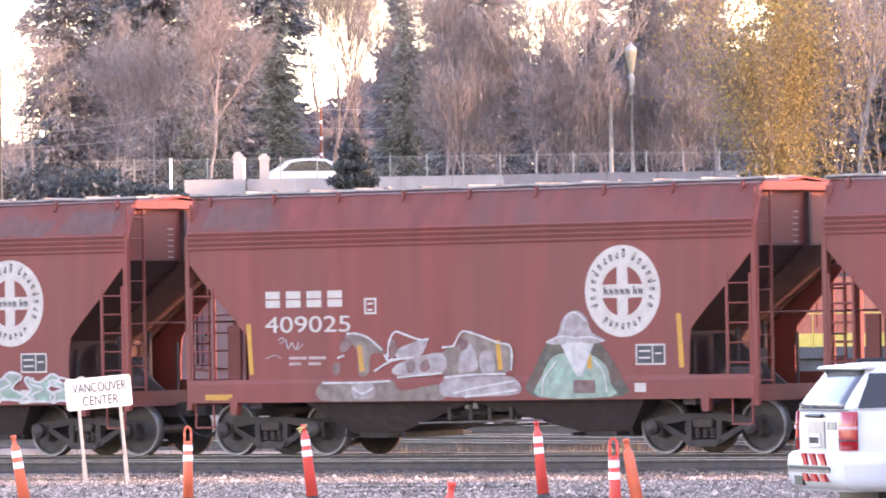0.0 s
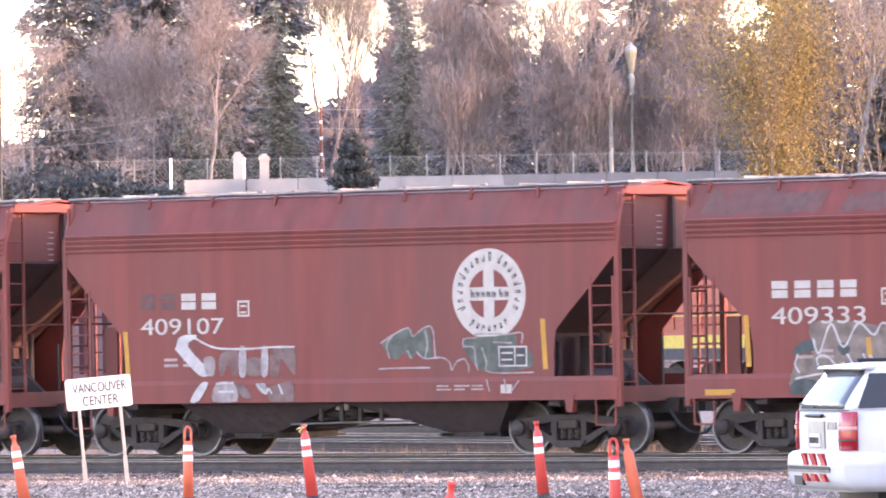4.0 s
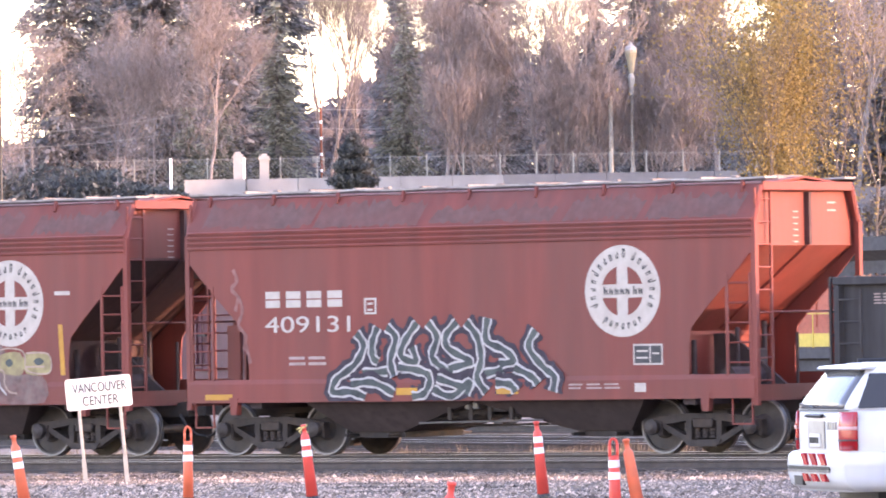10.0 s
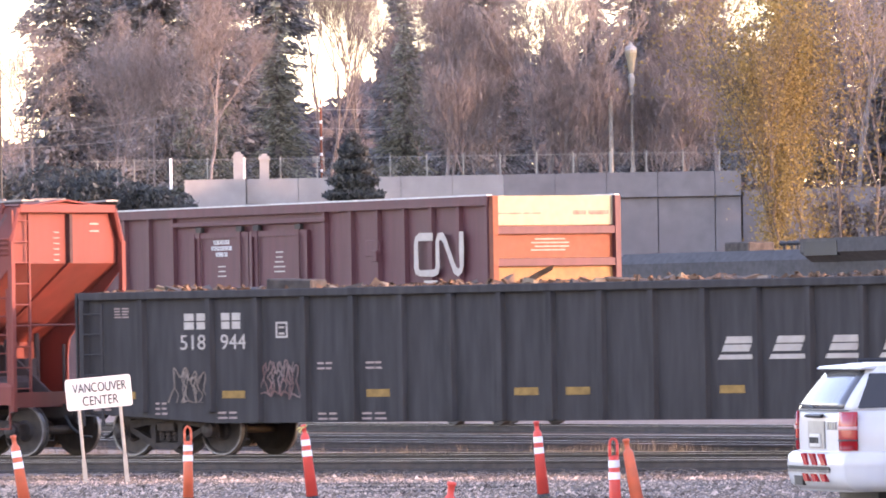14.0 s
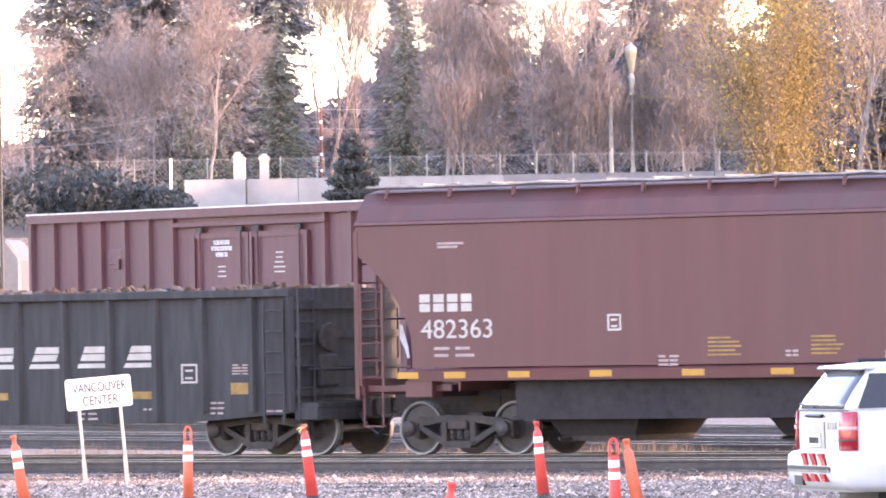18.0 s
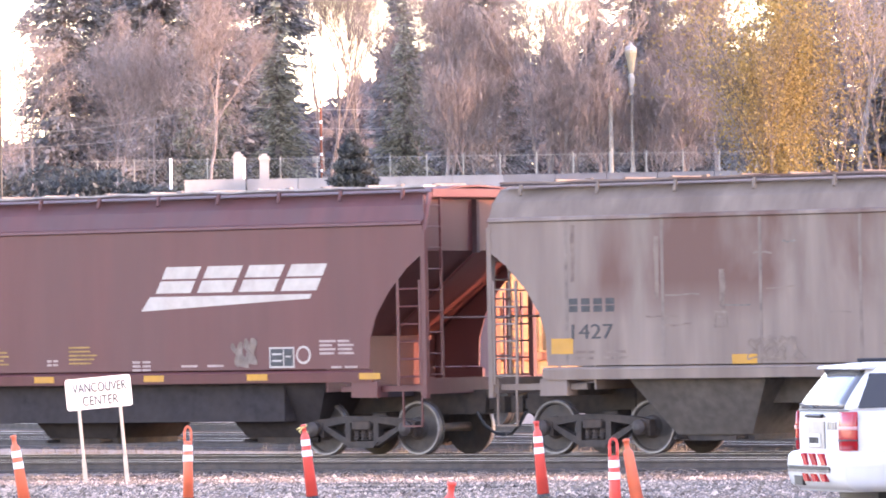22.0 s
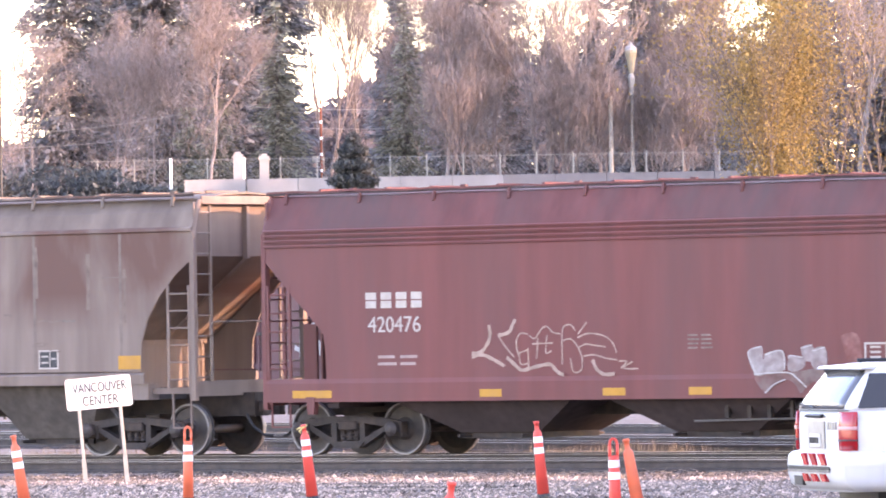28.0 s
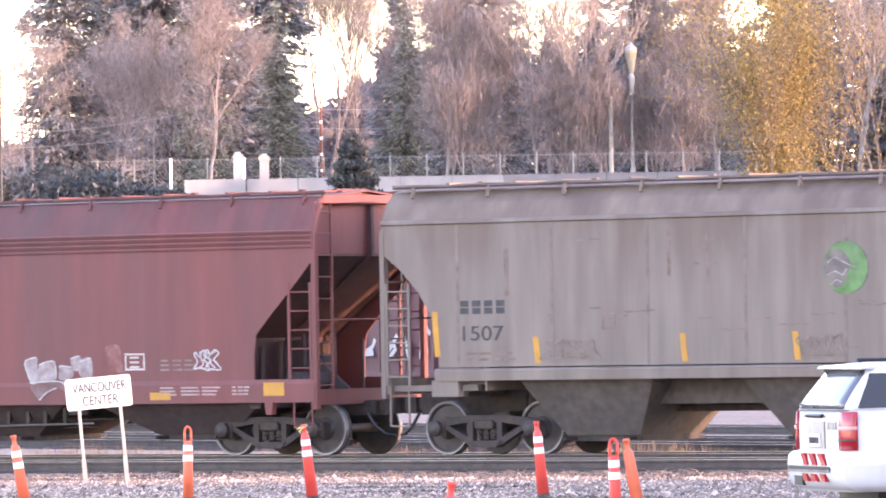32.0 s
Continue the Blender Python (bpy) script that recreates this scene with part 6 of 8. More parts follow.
# ---- foreground ----
def delineator(depth, lat, lean_x, lean_y, kind, bands, seed):
    p = plan(depth, lat)
    t = thing("traffic_delineator", pose(p.x, p.y, GROUND) @ pose(0, 0, 0, lean_y, lean_x, VIEW_RZ), "orange plastic traffic post with white reflective bands" if bands else "faded orange plastic traffic post", "traffic post", "traffic posts")
    bm = bmesh.new()
    lathe(bm, [(0.1, 0.0), (0.1, 0.02), (0.09, 0.05), (0.08, 0.07)], 10)
    part("base", bm, BLACKPLASTIC, t, "black rubber base")
    bm = bmesh.new()
    if kind == "loop":
        lathe(bm, [(0.075, 0.05), (0.06, 0.86)], 14)
        for k in range(12):
            a, b = math.pi * k / 12, math.pi * (k + 1) / 12
            rod(bm, (0.045 * math.cos(a), 0, 0.98 + 0.08 * math.sin(a)), (0.045 * math.cos(b), 0, 0.98 + 0.08 * math.sin(b)), 0.018, 6)
        for s in (-1, 1):
            rod(bm, (0.045 * s, 0, 0.84), (0.045 * s, 0, 0.98), 0.018, 6)
    else:
        lathe(bm, [(0.085, 0.05), (0.06, 0.9), (0.045, 0.93), (0.03, 0.95), (0.032, 1.03), (0.042, 1.035), (0.042, 1.065), (0.02, 1.07)], 14)
    part("post", bm, CONEPALE if seed in (0, 1, 6) else CONEORANGE, t, smooth=True)
    for k in range(bands):
        bm = bmesh.new()
        z = 0.62 + k * 0.15 if kind != "loop" else 0.58 + k * 0.14
        r = 0.085 - (z - 0.05) * 0.0294 + 0.003
        lathe(bm, [(r, z), (r - 0.002, z + 0.085)], 14)
        part("reflective_band", bm, BAND, t, "white reflective band")
    if seed == 2:
        for k in range(3):
            pts = [Vector((0.05 * math.cos(k * 2 + j), 0.05 * math.sin(k * 2 + j) - 0.02, 0.95 + 0.03 * k + 0.02 * j)) for j in range(4)] + [Vector((-0.06 - 0.02 * k, -0.04, 0.95 + 0.03 * k))]
            part("tape_scrap", tube(pts, 0.009, 5), TAPE, t, "torn yellow tape")
    return t


TAPE = mat("torn_tape", (0.5, 0.42, 0.16), 0.6, vary=0.2)
POSTS = ((96.0, -5.75, -9, "knob", 2), (101.0, -3.61, 0.5, "loop", 2), (101.0, -1.99, -6, "knob", 2), (63.0, 0.04, 8, "knob", 1), (100.0, 1.25, -4.5, "knob", 2), (84.5, 1.95, -1, "loop", 2), (84.5, 2.1, -9.5, "knob", 0))
for i, (dp, la, lx, kd, nb) in enumerate(POSTS):
    delineator(dp, la - math.sin(radians(lx)) * 1.05, lx, 0, kd, nb, i)


def station_sign():
    p = plan(115, -5.42)
    t = thing("station_sign", pose(p.x, p.y, 0) @ pose(0, 0, 0, 0, -4.5, VIEW_RZ) @ pose(0, 0, 0), "white metal sign board on two leaning posts", "sign")
    bm = bmesh.new()
    w, z0, z1, c = 0.525, 1.0, 1.5, 0.03
    prism(bm, [(-w + c, z0), (w - c, z0), (w, z0 + c), (w, z1 - c), (w - c, z1), (-w + c, z1), (-w, z1 - c), (-w, z0 + c)], -0.012, 0.0)
    b = part("board", bm, SIGNWHITE, t)
    for word, z, wd in (("VANCOUVER", 1.27, 0.86), ("CENTER", 1.06, 0.57)):
        glyphs("letter", lettering(word, 0.15, DARKTEXT, 0.003, width=wd, bold=0.001), t, pose(-wd / 2 + 0.02, -0.016, z, 90))
    for x in (-0.34, 0.32):
        bm = bmesh.new()
        box(bm, x - 0.026, x + 0.026, 0.002, 0.05, -0.25, 1.02)
        part("sign_post", bevelled(bm, 0.008), GALV, t)
        bm = bmesh.new()
        box(bm, x - 0.034, x + 0.034, -0.006, 0.056, -0.25, 0.2)
        part("post_sleeve", bm, GALV, t)


station_sign()


def suv():
    h = RH * 0.9625 + DH * 0.2712
    p = plan(83.4, 4.6)
    t = thing("white_suv", pose(p.x, p.y, GROUND - 0.075, 0, 0, math.degrees(math.atan2(h.y, h.x))), "white sport utility vehicle with tinted windows and striped rear bumper, parked", "car")
    # local: x forward from the rear face, y to the left; the rear right corner is the origin
    W = 2.0
    def rear(z):
        """How far forward the rear face lies at a height."""
        return 0.03 * abs(z - 1.2) if z < 1.42 else 0.01 + 0.37 * ((z - 1.42) / 0.5) ** 1.2 if z < 1.93 else 0.4 + (z - 1.93) * 5
    def inset(z):
        return 0.05 * max(0, 0.75 - z) / 0.3 if z < 0.75 else 0.0 if z < 1.3 else 0.02 + 0.17 * (z - 1.3) / 0.62 if z < 1.93 else 0.19 + (z - 1.93) * 6
    def front(z):
        return 5.1 if z < 1.0 else 5.1 - (z - 1.0) * 0.6 if z < 1.2 else 3.75 - (z - 1.25) * 1.7 if z > 1.25 else 4.9
    def rear_at(y, z):
        f = abs(y - W / 2) / (W / 2 - inset(z))
        return rear(z) + 0.05 * f * f + 0.05 * max(0, f - 0.8) ** 2 / 0.04
    def shell(zs):
        bm = bmesh.new()
        rings = []
        for z in zs:
            i, ys = inset(z), [0.0, 0.03, 0.08, 0.16, 0.3, 0.6, 1.0]
            ys = [i + u * (W / 2 - i) for u in ys]
            ys = ys + [W - y for y in ys[-2::-1]]
            ring = [(rear_at(y, z), y) for y in ys]
            fx = front(z)
            ring += [(fx - 0.3, W - i), (fx, W - i - 0.3), (fx, i + 0.3), (fx - 0.3, i)]
            rings.append([bm.verts.new((px, py, z)) for px, py in ring])
        for r0, r1 in zip(rings, rings[1:]):
            for k in range(len(r0)):
                bm.faces.new((r0[k], r0[(k + 1) % len(r0)], r1[(k + 1) % len(r0)], r1[k]))
        bm.faces.new(rings[0][::-1])
        bm.faces.new(rings[-1])
        return bm
    part("body", shell([0.48, 0.6, 0.75, 0.95, 1.1, 1.25, 1.34, 1.42]), SUVWHITE, t, smooth=True)
    part("cabin", shell([1.424, 1.5, 1.6, 1.7, 1.8, 1.88, 1.93, 1.955, 1.965]), SUVWHITE, t, smooth=True)
    def sheet(rows):
        """A thin curved plate through rows of points, given with the offset that lifts them off the body."""
        bm = bmesh.new()
        lay = [[[bm.verts.new((q[0] + d * n[0], q[1] + d * n[1], q[2])) for q, n in row] for row in rows] for d in (0.012, -0.03)]
        na, nb = len(rows), len(rows[0])
        for g in lay:
            for i in range(na - 1):
                for j in range(nb - 1):
                    bm.faces.new((g[i][j], g[i + 1][j], g[i + 1][j + 1], g[i][j + 1]))
        rim = [(i, 0) for i in range(na)] + [(na - 1, j) for j in range(1, nb)] + [(i, nb - 1) for i in range(na - 2, -1, -1)] + [(0, j) for j in range(nb - 2, 0, -1)]
        for (i, j), (k, l) in zip(rim, rim[1:] + rim[:1]):
            bm.faces.new((lay[0][i][j], lay[0][k][l], lay[1][k][l], lay[1][i][j]))
        return bm
    def rear_sheet(y0, y1, z0, z1, n=8, lift=0.0, taper=0.0):
        rows = []
        for k in range(6):
            z = z0 + (z1 - z0) * k / 5
            a, b = y0 + taper * k / 5, y1 - taper * k / 5
            rows.append([((rear_at(a + (b - a) * j / n, z) - lift, a + (b - a) * j / n, z), (-1, 0)) for j in range(n + 1)])
        return sheet(rows)
    def side_sheet(x0, x1, z0, z1, lean=0.0, lift=0.0):
        return sheet([[((x0 + lean * k / 4 + (x1 - x0 - lean * k / 4) * j / 3, inset(z0 + (z1 - z0) * k / 4) - lift, z0 + (z1 - z0) * k / 4), (0, -1)) for j in range(4)] for k in range(5)])
    part("rear_window", rear_sheet(0.2, W - 0.16, 1.44, 1.86, 8, 0.0, 0.1), GLASSSKY, t, "rear window that mirrors the sky", smooth=True)
    part("wiper", tube([Vector((rear_at(1.1, 1.45) - 0.03, 1.1, 1.45)), Vector((rear_at(1.3, 1.47) - 0.035, 1.3, 1.475)), Vector((rear_at(1.75, 1.49) - 0.03, 1.75, 1.49))], 0.011), BLACKPLASTIC, t)
    for x0, x1, lean in ((0.18, 1.35, 0.2), (1.46, 2.45, 0.0)):
        part("side_window", side_sheet(x0, x1, 1.45, 1.85, lean), GLASSDARK, t, "dark tinted window")
    part("tailgate_seam", rear_sheet(0.1, W - 0.05, 1.418, 1.43, 8, 0.004), BLACKPLASTIC, t)
    # tail lights wrap round the corners, in three lens blocks
    for side in (0, 1):
        def lens(z0, z1, mtl, name, parent, lift):
            ys = [0.25, 0.16, 0.08, 0.03, 0.0]
            rows = []
            for k in range(4):
                z = z0 + (z1 - z0) * k / 3
                row = [((rear_at(y, z) - lift, y, z), (-1, 0)) for y in ys] + [((x, -lift, z), (0, -1)) for x in (0.115, 0.13, 0.15)]
                if side:
                    row = [((q[0], W - q[1], q[2]), (n[0], -n[1])) for q, n in row]
                rows.append(row)
            return part(name, sheet(rows), mtl, parent, smooth=True)
        lamp = lens(0.96, 1.41, TAIL, "tail_light", t, 0.012)
        lamp["label"] = "red wrap-round tail light"
        lens(1.2, 1.24, TAIL_CLEAR, "reversing_lens", lamp, 0.02)
        lens(1.07, 1.09, DARKTEXT, "lens_divider", lamp, 0.02)
    def slab(o, y0, y1, m, name, lab="", bev=0.0):
        bm = bmesh.new()
        prism(bm, o, y0, y1)
        if bev:
            bevelled(bm, bev)
        return part(name, bm, m, t, lab)
    slab([(0.27, 1.895), (0.3, 1.93), (0.9, 1.972), (0.9, 1.92), (0.46, 1.895)], 0.2, W - 0.2, SUVWHITE, "spoiler", bev=0.015)
    slab([(0.33, 1.85), (0.31, 1.893), (0.48, 1.895), (0.5, 1.85)], 0.34, W - 0.34, BLACKPLASTIC, "brake_light_housing", bev=0.008)
    for y in (0.3, W - 0.3):
        bm = bmesh.new()
        rod(bm, (0.75, y, 1.995), (2.7, y, 1.995), 0.022, 6)
        for x in (0.8, 1.7, 2.6):
            rod(bm, (x, y, 1.94), (x, y, 1.995), 0.02, 6)
        part("roof_rail", bm, BLACKPLASTIC, t)
    slab([(-0.02, 1.335), (-0.06, 1.35), (-0.06, 1.375), (-0.0, 1.385)], 0.72, 1.3, BLACKPLASTIC, "tailgate_handle", bev=0.008)
    recess = part("plate_recess", rear_sheet(0.72, 1.3, 0.98, 1.3, 4, 0.006), GALV, t, "recess for the plate")
    part("plate", rear_sheet(0.84, 1.2, 1.0, 1.15, 4, 0.02), SIGNWHITE, recess, "pale plate")
    for k in range(4):
        part("plate_bar", rear_sheet(0.88 + k * 0.08, 0.93 + k * 0.08, 1.04, 1.11, 2, 0.034), DARKTEXT, recess)
        part("fleet_bar", rear_sheet(0.36 + k * 0.075, 0.405 + k * 0.075, 1.2, 1.29, 2, 0.006), GALV, t)
    # bumper
    bm = bmesh.new()
    rings = []
    for z, out in ((0.5, -0.02), (0.56, 0.08), (0.68, 0.12), (0.74, 0.11), (0.78, 0.13), (0.9, 0.11), (0.94, 0.05), (0.945, -0.03)):
        ring = [(0.9, -0.02 - 0.15 * out)]
        for y in (0.0, 0.03, 0.1, 0.25, 0.6, 1.0, 1.4, 1.75, 1.9, 1.97, 2.0):
            ring.append((rear_at(y, 0.9) - out, y + (y - 1.0) * 0.025 * (out > 0)))
        ring.append((0.9, W + 0.02 + 0.15 * out))
        rings.append([bm.verts.new((px, py, z)) for px, py in ring])
    for r0, r1 in zip(rings, rings[1:]):
        for k in range(len(r0)):
            bm.faces.new((r0[k], r0[(k + 1) % len(r0)], r1[(k + 1) % len(r0)], r1[k]))
    bm.faces.new(rings[0][::-1])
    bm.faces.new(rings[-1])
    part("rear_bumper", bm, SUVWHITE, t, smooth=True)
    part("bumper_step", rear_sheet(0.3, W - 0.02, 0.735, 0.775, 8, 0.13), BLACKPLASTIC, t, "black step strip")
    part("bumper_trim", rear_sheet(0.3, W - 0.02, 0.705, 0.733, 8, 0.135), RIM, t, "bright trim strip")
    part("tow_hook_recess", rear_sheet(1.25, 1.6, 0.55, 0.66, 4, 0.112), BLACKPLASTIC, t)
    for k in range(3):
        y = 0.36 + k * 0.3
        for z0, z1, sh in ((0.79, 0.925, 0.14), (0.6, 0.69, 0.08)):
            rows = [[((rear_at(y + sh * q + 0.14 * j, 0.9) - 0.135, y + sh * q + 0.14 * j, z0 + (z1 - z0) * q), (-1, 0)) for j in (0, 0.5, 1)] for q in (0, 1)]
            part("bumper_stripe", sheet(rows), TAIL, t, "red diagonal stripe")
    bm = bmesh.new()
    box(bm, 0.5, 4.9, 0.3, W - 0.3, 0.3, 0.5)
    part("underbody", bm, BLACKPLASTIC, t)
    for x in (1.0, 4.0):
        for y, s in ((0.02, 1), (W - 0.02, -1)):
            bm = bmesh.new()
            lathe(bm, [(0.22, y), (0.36, y), (0.4, y + s * 0.04), (0.4, y + s * 0.24), (0.3, y + s * 0.26)], 24, "y", (x, 0, 0.475))
            w = part("wheel", bm, BLACKPLASTIC, t)
            bm = bmesh.new()
            lathe(bm, [(0.05, y - s * 0.005), (0.22, y - s * 0.004), (0.24, y + s * 0.02)], 18, "y", (x, 0, 0.475))
            part("rim", bm, GALV, w)


TAIL_CLEAR = mat("pale_lens", (0.6, 0.3, 0.3), 0.3, vary=0.05, spec=0.6, bump=0)
GLASSSKY = mat("sky_glass", (0.12, 0.12, 0.125), 0.15, vary=0.05, spec=0.8, metal=0.2, bump=0)
suv()


def scatter():
    rnd = random.Random(9)
    # loose stones before the tracks
    dark, pale = ([], []), ([], [])
    for _ in range(30000):
        dp = rnd.uniform(96, 121)
        la = rnd.uniform(-0.066, 0.066) * dp
        q = plan(dp, la, GROUND)
        if q.y > -5.15:
            continue
        s = rnd.uniform(0.008, 0.026) * (2.4 if rnd.random() < 0.03 else 1)
        soil = q.y > -8.3 + 1.3 * noise.noise(Vector((q.x * 0.5, q.y * 0.8, 0))) or noise.noise(Vector((q.x * 0.35, q.y * 0.6, 5))) > 0.32
        verts, faces = dark if soil and rnd.random() < 0.95 else pale
        base = len(verts)
        for d in ((1, 0, 0.2), (-0.6, 0.8, 0.1), (-0.5, -0.9, 0.15), (0.1, 0.1, 1.0), (0, 0, -0.6)):
            verts.append(q + Vector((d[0] * rnd.uniform(0.6, 1.2), d[1] * rnd.uniform(0.6, 1.2), d[2])) * s)
        for f in ((0, 1, 3), (1, 2, 3), (2, 0, 3), (1, 0, 4), (2, 1, 4), (0, 2, 4)):
            faces.append(tuple(base + i for i in f))
    # straws and twigs lying on the gravel
    sv, sf = [], []
    for _ in range(3000):
        dp = rnd.uniform(96, 121)
        q = plan(dp, rnd.uniform(-0.066, 0.066) * dp, GROUND + 0.02)
        if q.y > -5.15:
            continue
        a, ln = rnd.uniform(0, 6.28), rnd.uniform(0.04, 0.2)
        limb(sv, sf, q, q + Vector((math.cos(a) * ln, math.sin(a) * ln, rnd.uniform(-0.01, 0.05))), 0.006, 0.004, 3)
    tagged(new("litter", raw("litter", sv, sf, GRASS)), "dry straws and twigs lying on the gravel", "litter", kind="stuff")
    tagged(new("gravel", raw("gravel", *pale, STONE)), "loose frosty gravel before the tracks", "gravel", kind="stuff")
    tagged(new("soil_clods", raw("soil_clods", *dark, SOIL)), "dark brown soil and cinders beside the rails", "soil", kind="stuff")
    verts, faces = [], []
    for _ in range(12000):
        x = rnd.uniform(-34, 12)
        y = rnd.choice((rnd.uniform(2.2, 4.6), rnd.uniform(1.4, 6), rnd.gauss(3.5, 0.6)))
        h = rnd.uniform(0.05, 0.3) * (0.85 + 1.1 * noise.noise(Vector((x * 0.4, y * 0.4, 0))))
        a = rnd.uniform(0, 6.28)
        b = Vector((x, y, GROUND))
        base = len(verts)
        verts += [b + Vector((math.cos(a) * 0.007, math.sin(a) * 0.007, 0)), b - Vector((math.cos(a) * 0.007, math.sin(a) * 0.007, 0)), b + Vector((rnd.gauss(0, 0.06), rnd.gauss(0, 0.06), h))]
        faces.append((base, base + 1, base + 2))
    tagged(new("dry_grass", raw("dry_grass", verts, faces, GRASS)), "dry straw-coloured grass between the tracks", "grass", kind="stuff")


scatter()


# ---- painted marks on the train ----
def outline_box(car, x, z, w, h, y, material=None, t=0.035, name="data_box", lines=2):
    out = [rect(x, x + w, z, z + t), rect(x, x + w, z + h - t, z + h), rect(x, x + t, z + t, z + h - t), rect(x + w - t, x + w, z + t, z + h - t)]
    for k in range(lines):
        zz = z + h * (k + 0.7) / (lines + 0.6)
        out.append(rect(x + w * 0.25, x + w * 0.7, zz - t / 2, zz + t / 2))
    return flat_part(name, out, y, material or WHITE, car)


def panel_box(car, x, z, w, h, y):
    """Black stencil panel with a white rim."""
    p = flat_part("stencil_panel", [rect(x, x + w, z, z + h)], y, WHITE, car, "black stencil panel with a white rim")
    flat_part("panel_field", [rect(x + 0.03, x + w * 0.55, z + 0.03, z + h - 0.03), rect(x + w * 0.6, x + w - 0.03, z + 0.03, z + h - 0.03)], y - 0.004, DARKTEXT, p)
    flat_part("panel_line", [rect(x + 0.07, x + w * 0.5, z + h * f, z + h * f + 0.03) for f in (0.3, 0.62)] + [rect(x + w * 0.66, x + w - 0.07, z + h * 0.5, z + h * 0.5 + 0.03)], y - 0.008, WHITE, p)


def upright_reflectors(car, items, y=-1.606, w=0.1):
    for x, z0, z1 in items:
        flat_part("reflector_strip", [[(x - w / 2 + 0.03, z0), (x + w / 2 + 0.03, z0), (x + w / 2 - 0.02, z1), (x - w / 2 - 0.02, z1)]], y, YELLOW, car, "yellow reflector strip")


def flat_reflectors(car, xs, z, y, w=0.48, h=0.12, material=None):
    for x in xs:
        flat_part("reflector_strip", [rect(x - w / 2, x + w / 2, z - h / 2, z + h / 2)], y, material or YELLOW, car, "yellow reflector strip")


def worn_patches(car, half, seed, cover=0.6):
    """Chalky grey repaint along the upper plate."""
    rnd = random.Random(seed)
    def at(f):
        return (-1.6 + 0.27 * f - 0.006, 3.9 + 0.57 * f)
    x = -half + 0.3
    while x < half - 1.2:
        w = min(rnd.uniform(1.2, 3.4), half - 0.35 - x)
        if rnd.random() < cover:
            bm = bmesh.new()
            f0, f1 = rnd.uniform(0.03, 0.12), rnd.uniform(0.6, 0.85)
            n = 30
            lo = [bm.verts.new((x + w * k / n, *at(max(0.01, f0 + rnd.uniform(-0.05, 0.12))))) for k in range(n + 1)]
            hi = [bm.verts.new((x + 0.15 + w * k / n, *at(min(0.97, f1 + rnd.uniform(-0.2, 0.12))))) for k in range(n + 1)]
            for k in range(n):
                bm.faces.new((lo[k], lo[k + 1], hi[k + 1], hi[k]))
            part("worn_patch", bm, RED_GREY, car, "chalky grey paint patch")
        x += w + rnd.uniform(0.05, 0.5)


def tall_marks(car, number, seed, faded=False):
    block_letters(car, -4.25, 2.57, 1.67, 0.28, 4, [RED_GREY, RED_GREY, WHITE, WHITE] if faded else WHITE, name="road_mark", gap=0.3)
    side_text(number, -4.26, 2.14, 0.28, 1.85, car, WHITE, name="car_number")
    outline_box(car, -2.1, 2.43, 0.26, 0.28, -1.606)
    bars(car, -3.75, 1.72, 0.85, 2, 0.05, 0.1, seed=seed, words=2)
    roundel(car, 3.32, 2.74)
    flat_reflectors(car, (-5.3,), 1.03, -1.626, 0.6, 0.1)
    bars(car, 2.2, 1.2, 1.1, 2, 0.03, 0.06, y=-1.626, seed=seed + 5)
    flat_part("white_tag", [rect(3.55, 3.78, 1.05, 1.2)], -1.626, WHITE, car)
    # stencils and a small plate on the end wall
    bm = bmesh.new()
    rnd = random.Random(seed)
    for k in range(6):
        z = 4.0 - k * 0.1
        prism(bm, [(-0.26 + rnd.uniform(0, 0.1), z), (-0.08, z), (-0.08, z + 0.022), (-0.26, z + 0.022)], 5.856, 5.852, "x")
    for z in (4.15, 4.02):
        prism(bm, [(0.8, z), (1.05, z), (1.05, z + 0.03), (0.8, z + 0.03)], 5.856, 5.852, "x")
    tagged(part("end_stencil", bm, FADED, car), kind="stuff")


def sprayed(car, strokes, frame_of, layers, y=-1.604, label="spray-painted graffiti"):
    """Freehand strokes in a drawing grid. frame_of: (x0, kx, z0, kz). layers: (part name, width, material), back to front."""
    x0, kx, z0, kz = frame_of
    curves = [smooth_loop([(x0 + kx * u, z0 - kz * v) for u, v in st], False, 5) for st in strokes]
    for i, (nm, width, material) in enumerate(layers):
        for k, c in enumerate(curves):
            part(nm, stroke(c, width, y - 0.0045 * i - 0.0002 * k - 0.003, 0.003), material, car, label)


def sprayed_fill(car, shapes, frame_of, material, y=-1.6035, label="spray-painted patch"):
    x0, kx, z0, kz = frame_of
    for i, sh in enumerate(shapes):
        o = smooth_loop([(x0 + kx * u, z0 - kz * v) for u, v in sh], True, 3)
        for piece in painted(o, y - 0.0008 * i, 0.003):
            part("graffiti_patch", piece, material, car, label)


for car, num, sd in ((car_z, "409311", 1), (car_a, "409025", 2), (car_b, "409107", 3), (car_c, "409333", 4), (car_d, "409131", 5)):
    tall_marks(car, num, sd, car is car_b)
    worn_patches(car, HALF2, sd + 30, {2: 0.3, 3: 0.0, 4: 0.9, 5: 0.95}.get(sd, 0.6))
panel_box(car_z, 3.55, 1.5, 0.6, 0.35, -1.606)
panel_box(car_a, 3.57, 1.5, 0.6, 0.35, -1.606)
panel_box(car_b, 3.5, 1.5, 0.6, 0.35, -1.606)
panel_box(car_d, 3.52, 1.5, 0.6, 0.35, -1.606)
